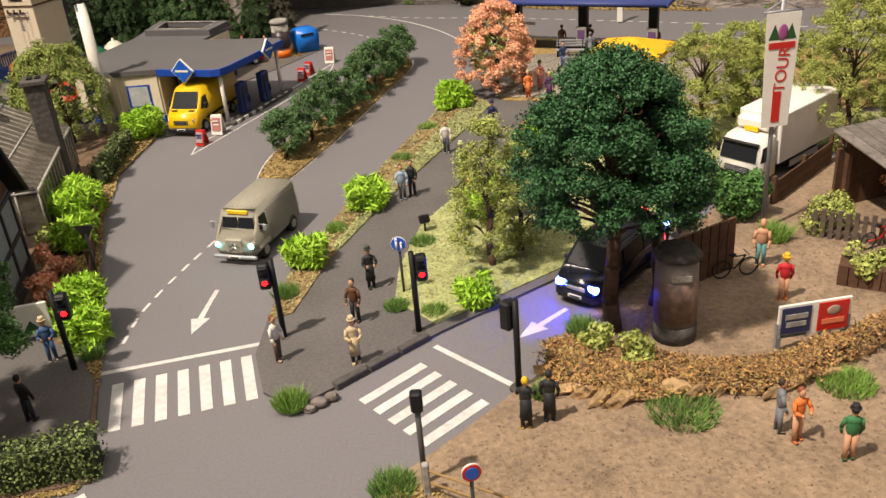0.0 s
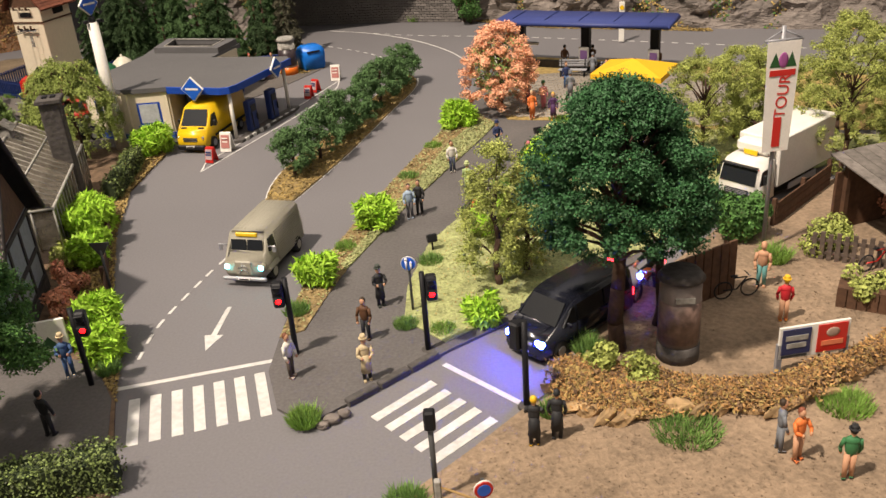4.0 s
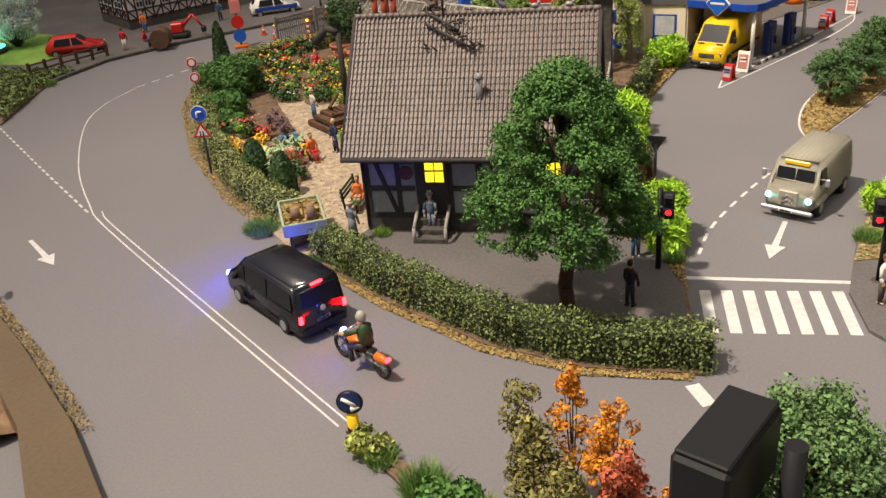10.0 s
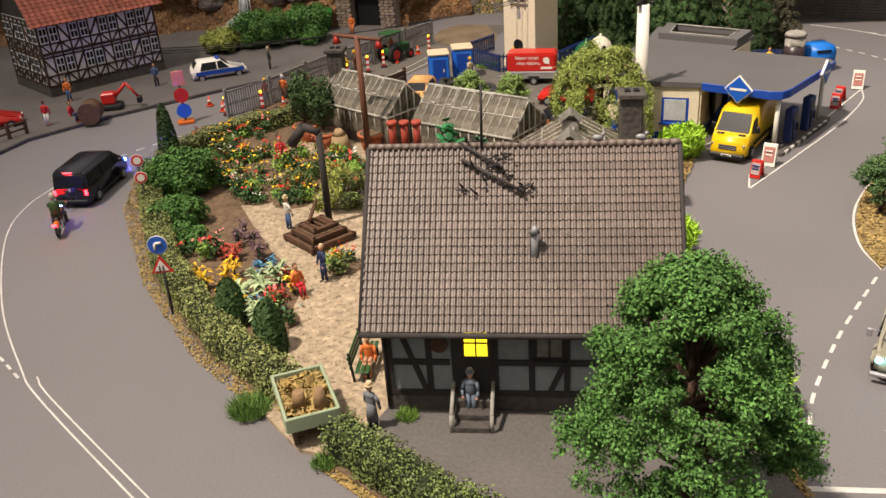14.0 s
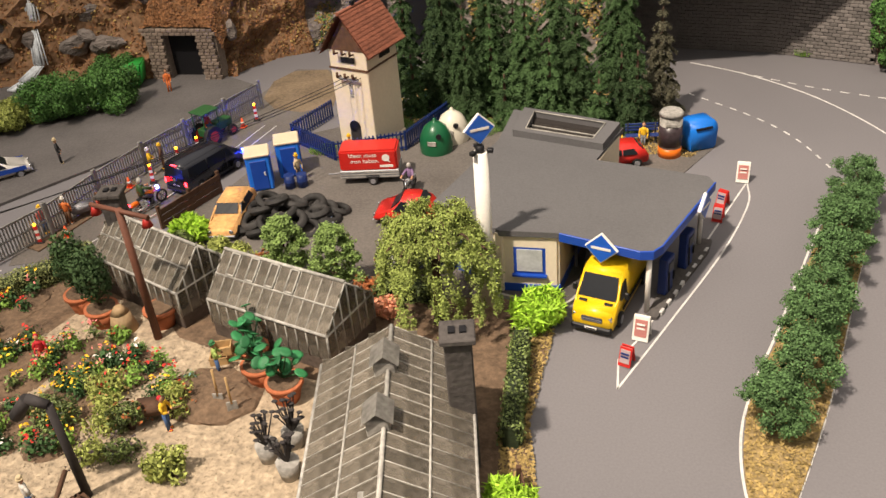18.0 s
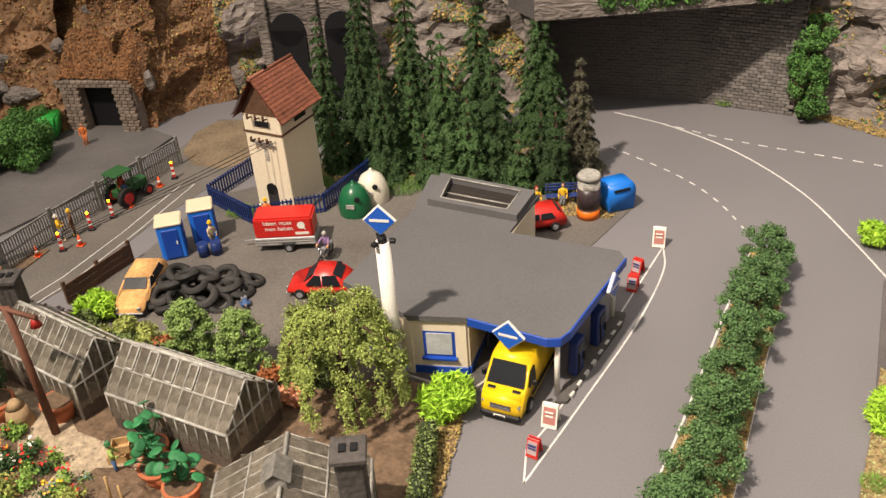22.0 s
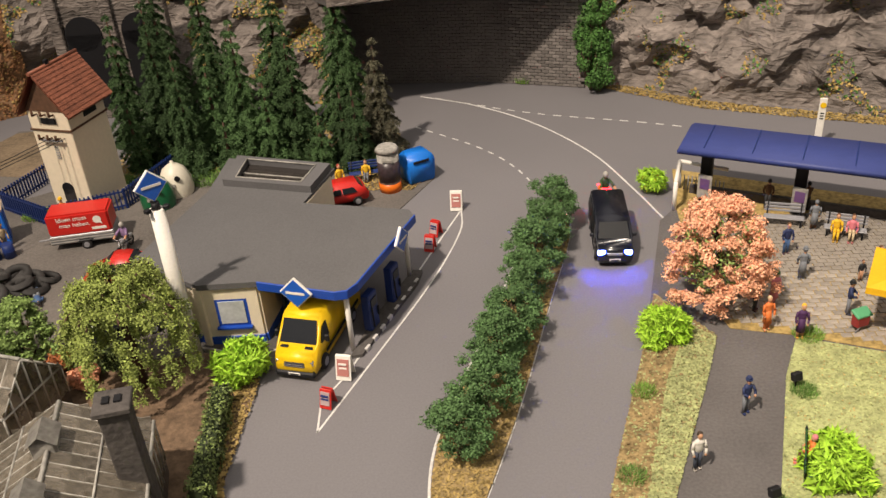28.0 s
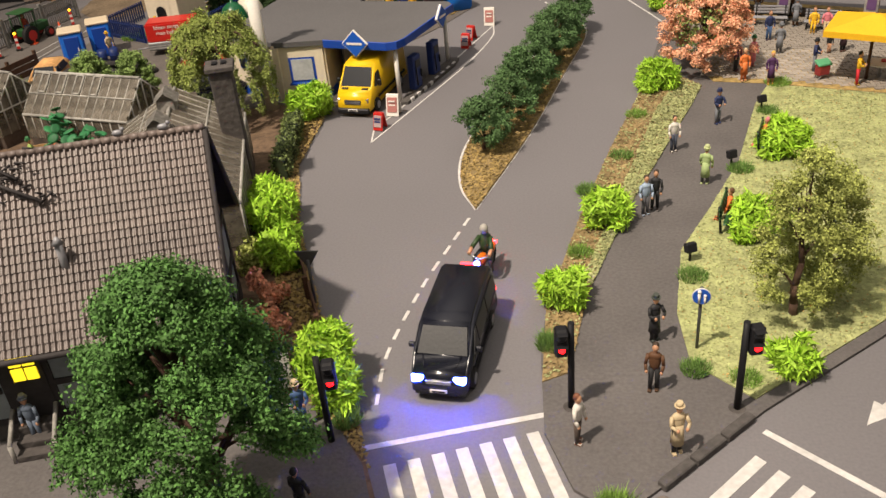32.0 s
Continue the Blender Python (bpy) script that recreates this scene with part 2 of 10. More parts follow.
def foliage(name, mat, centers, normals, size, parent=None, rng=None, flat=0.5, label="", aspect=1.0):
    """A crown of many small bent leaves, one mesh."""
    rng = rng or np.random.default_rng(1)
    n = len(centers)
    c = np.asarray(centers, float)
    nn = np.asarray(normals, float) + rng.normal(0, flat, (n, 3))
    nn /= np.linalg.norm(nn, axis=1)[:, None] + 1e-9
    a = np.cross(nn, rng.normal(0, 1, (n, 3)))
    a /= np.linalg.norm(a, axis=1)[:, None] + 1e-9
    b = np.cross(nn, a)
    s = size * rng.uniform(0.6, 1.35, (n, 1))
    v = np.stack([c - a * s * aspect, c - b * s * 0.6 + nn * s * 0.25, c + a * s * aspect, c + b * s * 0.6 + nn * s * 0.25], 1).reshape(-1, 3) * U
    f = np.arange(n * 4).reshape(-1, 4)
    me = bpy.data.meshes.new(name)
    me.vertices.add(n * 4)
    me.vertices.foreach_set("co", v.ravel())
    me.loops.add(n * 4)
    me.loops.foreach_set("vertex_index", f.ravel())
    me.polygons.add(n)
    me.polygons.foreach_set("loop_start", np.arange(n) * 4)
    me.update(calc_edges=True)
    me.materials.append(mat)
    ob = new(name, me)
    if parent:
        ob.parent = parent
    if label:
        ob["label"] = label
    return ob


def clumps(rng, blobs, per):
    """Points and normals on the skins of uneven blobs (x, y, z, r)."""
    cs, ns = [], []
    for x, y, z, r in blobs:
        n = max(8, int(per * r * r))
        d = rng.normal(0, 1, (n, 3))
        d /= np.linalg.norm(d, axis=1)[:, None]
        cs.append(np.array((x, y, z)) + d * r * rng.uniform(0.72, 1.08, (n, 1)))
        ns.append(d)
    return np.concatenate(cs), np.concatenate(ns)


def tree(name, x, y, h, r, mat, label, group="", seed=1, trunk_h=None, lumps=60, per=60, leaf=0.17, squash=1.0, top=0.5, category="tree", trunk_r=0.3, lump=0.30, bell=False):
    """A tapered trunk with limbs and a crown of leafy clumps."""
    rng = np.random.default_rng(seed)
    t = thing(name, x, y, 0, 0, label, category, group)
    th = trunk_h if trunk_h is not None else h * 0.28
    cz, rz = (th + h) / 2, (h - th) / 2
    blobs = []
    bm = B()
    rod(bm, (0, 0, -0.1), (0, 0, th + rz * 0.7), trunk_r, trunk_r * 0.45, 9)
    while len(blobs) < lumps:
        d = rng.normal(0, 1, 3)
        d /= np.linalg.norm(d)
        k = rng.uniform(0.5, 0.9)
        w = r * (1.0 - (0.5 - top) * d[2] - 0.25 * max(0, d[2]) ** 2)
        p = (d[0] * w * k, d[1] * w * k, cz + d[2] * rz * k)
        if bell:
            f, a = rng.uniform(0, 1) ** 1.15, rng.uniform(0, 2 * math.pi)
            w = r * float(np.interp(f, (0, 0.14, 0.3, 0.6, 0.82, 0.95, 1), (0.80, 0.97, 0.92, 0.70, 0.44, 0.22, 0.06))) * rng.uniform(0.30, 1.0) ** 0.5
            w *= 1 + 0.13 * math.sin(3 * a + seed + 3 * f) + 0.11 * math.sin(5 * a + 9 * f)
            drop = -0.9 * (1 - f) ** 3 * (0.5 + 0.5 * math.sin(2.3 * a + seed))
            p = (math.cos(a) * w, math.sin(a) * w, th + drop + (h - th) * (0.03 + 0.93 * f))
        blobs.append((*p, r * lump * rng.uniform(0.55, 1.35)))
    for q in blobs[::5]:
        rod(bm, (0, 0, th * rng.uniform(0.7, 1.3)), q[:3], trunk_r * 0.3, trunk_r * 0.1, 5)
    part("trunk", bm, TRUNK, t)
    c, n = clumps(rng, blobs, per)
    foliage("crown", mat, c, n, leaf, t, rng)
    return t


def tufted_tree(name, x, y, h, r, mat, label, group, seed, trunk_h, tufts=430, trunk_r=0.32, lean=0.0, prof=(0.78, 0.98, 0.95, 0.76, 0.52, 0.32, 0.12), leaf=0.058, gaps=-0.12, tuft=0.36):
    """A trunk with forking limbs and a fleecy crown of small tufts that leaves gaps between its boughs."""
    rng = np.random.default_rng(seed)
    t = thing(name, x, y, 0, 0, label, "tree", group)
    H = h - trunk_h
    blobs = []
    while len(blobs) < tufts:
        f, a = rng.uniform(0, 1) ** 1.1, rng.uniform(0, 2 * math.pi)
        w = r * float(np.interp(f, (0, 0.12, 0.3, 0.58, 0.8, 0.93, 1), prof)) * rng.uniform(0.2, 1.0) ** 0.42
        w *= 1 + 0.10 * math.sin(3 * a + seed + 3 * f) + 0.08 * math.sin(5 * a + 9 * f)
        p = Vector((math.cos(a) * w + lean * f, math.sin(a) * w, trunk_h + H * (0.02 + 0.95 * f)))
        g = noise.noise(p * 0.95 + Vector((seed * 3.1, 0, 0)))
        if g < gaps + 0.25 * (f < 0.12) - 0.12 * (f > 0.3):
            continue
        blobs.append((*p, tuft * rng.uniform(0.6, 1.3)))
    bm = B()
    P = [(0.1 * math.sin(2.1 * k + seed), 0.1 * math.cos(1.7 * k), k / 6 * (trunk_h + H * 0.72) - 0.1) for k in range(7)]
    for k, (a, b) in enumerate(zip(P, P[1:])):
        rod(bm, a, b, trunk_r * (1 - 0.12 * k), trunk_r * (0.88 - 0.12 * k), 9)
    for q in blobs[::14]:
        z0 = min(q[2] * 0.8, trunk_h + H * 0.6)
        m = Vector((q[0] * 0.45, q[1] * 0.45, z0 + (q[2] - z0) * 0.35))
        rod(bm, (0, 0, z0 - 0.5), m, trunk_r * 0.34, trunk_r * 0.2, 5)
        rod(bm, m, q[:3], trunk_r * 0.2, trunk_r * 0.07, 5)
    part("trunk", bm, TRUNK, t)
    cs, ns = [], []
    for bx, by, bz, br in blobs:
        n = int(1450 * br * br)
        d = rng.normal(0, 1, (n, 3))
        d /= np.linalg.norm(d, axis=1)[:, None]
        k = rng.uniform(0.25, 1.15, (n, 1))
        out = Vector((bx, by, (bz - trunk_h - H * 0.35) * 0.6)).normalized()
        cs.append(np.array((bx, by, bz)) + d * br * k * (1, 1, 0.8) + np.array(out) * br * 0.35 * k)
        ns.append(d + np.array((0, 0, 0.6)))
    foliage("crown", mat, np.concatenate(cs), np.concatenate(ns), leaf, t, rng, 0.8)
    return t


def conifer(x, y, h, r, seed, mat=None, label="dark green spruce with drooping tiers of branches"):
    rng = np.random.default_rng(seed)
    t = thing("spruce_tree", x, y, 0, 0, label, "tree", "spruces below the cliff")
    part("trunk", rod(B(), (0, 0, -0.1), (0, 0, h * 0.9), 0.22, 0.05, 7), TRUNK, t)
    cs, ns = [], []
    tiers = int(h * 1.2)
    for i in range(tiers):
        f = i / tiers
        z = h * (0.08 + 0.92 * f)
        rr = r * (1 - f) ** 0.95 * rng.uniform(0.78, 1.15) + 0.12
        nb = max(5, int(11 * (1 - f) + 4))
        for k in range(nb):
            a = 2 * math.pi * (k + rng.uniform(-0.3, 0.3)) / nb
            L = rr * rng.uniform(0.75, 1.12)
            m = max(26, int(190 * L))
            u = rng.uniform(0.1, 1, m) ** 0.7
            w = rng.normal(0, 0.12, m) * (1.2 - u * 0.7) * L
            cs.append(np.stack([math.cos(a) * u * L - math.sin(a) * w, math.sin(a) * u * L + math.cos(a) * w, z - u * u * L * 0.6 + rng.normal(0, 0.06, m)], 1))
            ns.append(np.tile((math.cos(a) * 0.4, math.sin(a) * 0.4, 0.8), (m, 1)))
    foliage("crown", mat or LEAFD, np.concatenate(cs), np.concatenate(ns), 0.048, t, rng, 0.7, "", 2.9)
    return t


def hedge(name, pts, w, h, label, seed=1, mat=None, per=90, leaf=0.085):
    """A clipped hedge along a line, of small leaves round a dark core."""
    rng = np.random.default_rng(seed)
    P = spread(pts, 0.25)
    cs, ns = [], []
    core = []
    for i, p in enumerate(P):
        d = (P[min(i + 1, len(P) - 1)] - P[max(i - 1, 0)])
        d.normalize()
        nx, ny = -d.y, d.x
        wob = 1 + 0.12 * math.sin(i * 0.7) + rng.normal(0, 0.04)
        m = per
        s = rng.uniform(0, 2 * h + w, m)
        off = np.where(s < h, -w / 2, np.where(s < h + w, s - h - w / 2, w / 2)) * wob
        z = np.where(s < h, s, np.where(s < h + w, h, 2 * h + w - s))
        z = z * (1 + 0.06 * math.sin(i * 0.43))
        al = rng.uniform(-0.16, 0.16, m)
        j = rng.normal(0, 0.07, (m, 3))
        cs.append(np.stack([p.x + nx * off + d.x * al, p.y + ny * off + d.y * al, z], 1) + j)
        sd = np.where(s < h, -1, np.where(s < h + w, 0, 1))
        ns.append(np.stack([nx * sd, ny * sd, np.where(sd == 0, 1, 0.25)], 1))
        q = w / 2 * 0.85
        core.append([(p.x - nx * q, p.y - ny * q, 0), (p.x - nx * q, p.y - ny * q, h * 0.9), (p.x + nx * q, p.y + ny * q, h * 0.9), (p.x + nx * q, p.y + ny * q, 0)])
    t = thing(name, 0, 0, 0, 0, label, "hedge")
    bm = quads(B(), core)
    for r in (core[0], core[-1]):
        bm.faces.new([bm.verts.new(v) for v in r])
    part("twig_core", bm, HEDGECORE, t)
    foliage("leaf_cover", mat or HEDGEM, np.concatenate(cs), np.concatenate(ns), leaf, t, rng, 0.6)
    return t


def thin(name, pts, n, z, size, mat, label, seed=1, tall=0.0, flat=0.35, aspect=1.0):
    """Loose flakes or tufts strewn over the outline pts, as one piece of stuff."""
    rng = np.random.default_rng(seed)
    P = np.array([tuple(p)[:2] for p in pts], float)
    lo, hi = P.min(0), P.max(0)
    got = []
    total = 0
    while total < n:
        q = rng.uniform(lo, hi, (n * 2, 2))
        inside = np.zeros(len(q), bool)
        for (x1, y1), (x2, y2) in zip(P, np.roll(P, -1, 0)):
            c = ((y1 > q[:, 1]) != (y2 > q[:, 1])) & (q[:, 0] < (x2 - x1) * (q[:, 1] - y1) / (y2 - y1 + 1e-12) + x1)
            inside ^= c
        got.append(q[inside])
        total += inside.sum()
    q = np.concatenate(got)[:n]
    c = np.column_stack([q, z + rng.uniform(0, 0.06 + tall, n)])
    ob = foliage(name, mat, c, np.tile((0, 0, 1.0), (n, 1)), size, None, rng, flat, "", aspect)
    return tagged(ob, label, "ground cover", kind="stuff")


def blades(name, mat, spots, parent=None, seed=1):
    """Upright grass fibres; spots are (x, y, z, radius, height, count)."""
    rng = np.random.default_rng(seed)
    V = []
    for x, y, z, r, h, n in spots:
        a = rng.uniform(0, 2 * math.pi, n)
        d = r * np.sqrt(rng.uniform(0, 1, n))
        base = np.column_stack([x + d * np.cos(a), y + d * np.sin(a), np.full(n, z)])
        lean = rng.normal(0, 0.28, (n, 2)) + np.column_stack([np.cos(a), np.sin(a)]) * (d / max(r, 0.01))[:, None] * 0.45
        hh = h * rng.uniform(0.55, 1.15, n) * (1 - 0.35 * (d / max(r, 0.01)) ** 2)
        tip = base + np.column_stack([lean * hh[:, None], hh])
        w = rng.normal(0, 1, (n, 3)) * (1, 1, 0)
        w = w / (np.linalg.norm(w, axis=1)[:, None] + 1e-9) * 0.026
        V.append(np.stack([base - w, base + w, tip], 1))
    v = np.concatenate(V).reshape(-1, 3) * U
    n = len(v) // 3
    me = bpy.data.meshes.new(name)
    me.vertices.add(n * 3)
    me.vertices.foreach_set("co", v.ravel())
    me.loops.add(n * 3)
    me.loops.foreach_set("vertex_index", np.arange(n * 3))
    me.polygons.add(n)
    me.polygons.foreach_set("loop_start", np.arange(n) * 3)
    me.update(calc_edges=True)
    me.materials.append(mat)
    ob = new(name, me)
    if parent:
        ob.parent = parent
    return ob


# ---- ground ----
tagged(part("ground", prism(B(), [(-260, -180), (260, -180), (260, 260), (-260, 260)], -2.0, 0.0), ASPHALT), "matt grey painted road surface of the layout", kind="structure")
HEDGE_A = [(-5.7, 22.1), (-9.5, 21.2), (-13.3, 21.4), (-18.4, 23.0), (-23.1, 25.1)]
HEDGE_B = [(-26.7, 27.5), (-31.6, 30.1), (-37.9, 35.1), (-44.6, 42.6), (-47.4, 47.9), (-47.6, 51.8), (-46.4, 55.3), (-44.2, 58.4)]
GARDEN = HEDGE_A + HEDGE_B + [(-43.8, 60.2), (-42, 62), (-38.5, 60.6), (-31, 59.8), (-22, 58.6), (-17.5, 59.4), (-14.9, 58.7), (-14.3, 57), (-14.5, 50), (-13.2, 44), (-10.9, 36.9), (-8.6, 31.2), (-7.6, 28), (-6.6, 25)]
slab("garden_soil", GARDEN, 0, 0.12, SOIL, "brown planted garden soil")
FORE = [(-6.0, 22.3), (-9.5, 21.5), (-13.3, 21.7), (-18.4, 23.3), (-22.8, 25.4), (-22.6, 28.8), (-12, 31.4), (-9.2, 30.2), (-7.6, 27.6)]
slab("forecourt_paving", FORE, 0, 0.16, PATHM, "dark grey paved forecourt before the cottage")
GRAV = [(-22.6, 25.4), (-24.4, 25.4), (-26.9, 27.0), (-27.6, 30.3), (-29.4, 33.6), (-30.2, 36.7), (-33.4, 39.0), (-37.0, 42.5), (-41, 46.6), (-44.4, 49.2), (-41, 53), (-40, 56.5), (-36, 56.0), (-33.5, 53.6), (-30, 52.6), (-25, 51.4), (-22.6, 48), (-21.6, 42), (-22.6, 37), (-22.2, 30)]
slab("garden_gravel", GRAV, 0, 0.165, GRAVEL, "cream gravel garden path")
thin("pebble_cover", GRAV, 15000, 0.14, 0.055, GRAVEL, "loose cream gravel stones", 5, 0, 0.25)
YARDP = [(-14.4, 59.2), (-17.5, 59.6), (-22, 58.8), (-31, 60.0), (-38.5, 60.9), (-39.9, 64.6), (-38.3, 70), (-36.9, 78), (-31, 82), (-20, 82), (-8, 81.5), (-6, 78.8), (-8.4, 74), (-13.5, 66)]
slab("station_yard", YARDP, 0, 0.05, YARD, "worn dark asphalt yard")
MIDDLE = [(-0.9, 26.5), (-1.7, 29), (-1.7, 33.0), (-1.4, 36.1), (0.5, 43.6), (2.5, 50.5), (5.3, 59.2), (8.3, 71.0), (9.6, 72.6), (46, 55), (46, 53), (26, 46), (10.9, 33.9), (5.6, 29.9), (1.7, 26.5), (0.4, 25.4)]
slab("pavement", MIDDLE, 0, 0.13, PATHM, "dark grey asphalt footpath")
VERGE = [(-1.7, 31.5), (-1.4, 36.1), (0.5, 43.6), (2.5, 50.5), (5.3, 59.2), (6.4, 63), (8.8, 58.9), (7.6, 55.9), (5.2, 50.0), (2.8, 44.2), (0.9, 39), (0.0, 35.5), (-0.7, 32)]
slab("verge", VERGE, 0.1, 0.18, LITTER, "dry grassy verge beside the road")
VERGE2 = [(0.5, 37.5), (2.9, 44.4), (5.3, 50.2), (7.7, 56), (8.7, 58.7), (7.6, 60), (5.6, 55.5), (3.6, 49), (1.8, 43.2), (0.2, 38)]
slab("verge_turf", VERGE2, 0.12, 0.2, LAWN, "pale flocked turf beside the path")
LAWNP = [(3.6, 32.4), (3.6, 35.4), (4.5, 40.0), (6.6, 44.0), (8.7, 48.3), (11.2, 55.6), (12.6, 58.5), (24, 54), (34, 51), (26, 46.6), (11.0, 34.6), (5.4, 30.4)]
slab("lawn", LAWNP, 0.1, 0.19, LAWN, "pale green flocked lawn")
PLAZA = [(9.6, 72.4), (8.9, 63), (9.6, 59.5), (12.6, 58.7), (24, 54.2), (46, 50), (46, 58), (32, 68), (20, 73.5), (10.5, 78)]
slab("plaza", PLAZA, 0.1, 0.17, SCRUB, "sandy joints of the station plaza")
FIELD = [(10.4, 29.3), (9.7, 27.1), (8.0, 25.4), (6.2, 23.4), (4.4, 21.6), (3.5, 20.1), (4.4, 18.9), (5.8, 17.6), (11, 4), (50, 0), (50, 50), (26, 45.0), (19, 39.8), (14, 34)]
slab("sandy_field", FIELD, 0, 0.12, DIRT, "sandy brown open ground")
thin("sand_grain", [(10, 28.5), (8.2, 25.3), (5.2, 21.8), (6, 18.5), (26, 15), (28, 36), (20, 36)], 12000, 0.095, 0.045, DIRT, "loose brown sand and grit", 7)
ISLAND = curve([(-4.5, 44.6), (-1.7, 53.3), (0.8, 63), (2.6, 70.0), (2.2, 73.4), (1.2, 73.6), (-0.6, 67.5), (-3.2, 58.6), (-4.8, 54.0), (-5.4, 50.2), (-5.3, 47.1), (-4.6, 44.8)], 4)
slab("traffic_island", ISLAND[:-1], 0, 0.12, LITTER, "planted traffic island of leaf litter")
thin("island_litter", ISLAND, 6000, 0.12, 0.09, SCRUB, "brown leaf litter", 9)
KERBSIDE = [(-75, 44), (-61.5, 45.1), (-61.6, 51.3), (-58.9, 57.4), (-53.8, 65.7), (-49.8, 72), (-46, 80), (-44.5, 88), (-60, 96), (-95, 90), (-95, 44)]
slab("side_pavement", KERBSIDE, 0, 0.2, PATHM, "grey roadside pavement with a stone kerb")
slab("grass_wedge", [(-56.4, 35.9), (-61.6, 45), (-62, 48), (-75, 45), (-64.5, 39.8)], 0, 0.15, SOIL, "wedge of rough grass between the roads")
thin("wedge_grass", [(-56.6, 36.4), (-61.6, 45), (-62, 48), (-75, 45), (-64.5, 40.2)], 5000, 0.16, 0.12, HEDGEM, "rough olive grass between the roads", 41, 0.4, 0.9, 1.6)
slab("lane", [(-44.0, 60.4), (-41.0, 67), (-39.6, 74), (-37.5, 80), (-36, 92), (-42, 92), (-43.5, 83.6), (-46.5, 72), (-49.8, 63), (-48, 58.9)], 0, 0.03, YARD, "dark asphalt side lane")
thin("verge_litter", VERGE, 4200, 0.17, 0.08, LITTER, "dry brown leaf litter", 11)
thin("verge_flock", VERGE, 1500, 0.19, 0.08, LAWN, "pale turf fibres of the verge", 31)
thin("turf_flock", VERGE2, 5000, 0.2, 0.08, LAWN, "pale turf fibres", 12)
thin("lawn_flock", LAWNP, 30000, 0.165, 0.06, LAWNF, "pale green lawn fibres", 13, 0, 0.3)
thin("lawn_speck", LAWNP, 2600, 0.19, 0.05, CHIPO, "ochre specks in the lawn", 53, 0, 0.3)
EDGE = [(-6.0, 21.7), (-9.5, 20.8), (-13.3, 21.0), (-18.4, 22.6), (-23.3, 24.8), (-23.1, 25.3), (-18.2, 23.4), (-13.3, 21.8), (-9.5, 21.6), (-6, 22.4)]
thin("hedge_litter", EDGE, 6500, 0.03, 0.06, SCRUB, "ochre litter along the hedge foot", 14)
EDGE2 = [(-27, 26.9), (-31.9, 29.6), (-38.3, 34.6), (-45.4, 42.0), (-48.9, 47.7), (-48.5, 48), (-44.7, 42.7), (-37.7, 35.4), (-31.4, 30.5), (-26.5, 27.9)]
thin("hedge_litter", EDGE2, 5000, 0.03, 0.06, SCRUB, "ochre litter along the hedge foot", 15)
ROADSIDE = [(-7.3, 27.4), (-8.5, 31.2), (-10.8, 36.9), (-13.0, 43.7), (-14.4, 50.1), (-14.2, 57), (-15.5, 57), (-15.8, 50), (-14.6, 43.5), (-12.4, 36.7), (-9.9, 31)]
thin("bed_litter", ROADSIDE, 4500, 0.13, 0.1, SCRUB, "brown litter in the roadside bed", 16)
MULCH = [(9.4, 26.6), (10.1, 25.4), (11.8, 24.6), (14.4, 24.9), (17.0, 24.6), (19.3, 25.9), (21.8, 27.3), (25, 29.4), (24.4, 30.4), (21.9, 28.2), (19.4, 27.2), (17.6, 26.4), (15.3, 26.4), (12.3, 28.0), (10.6, 28.7), (9.8, 28.4)]


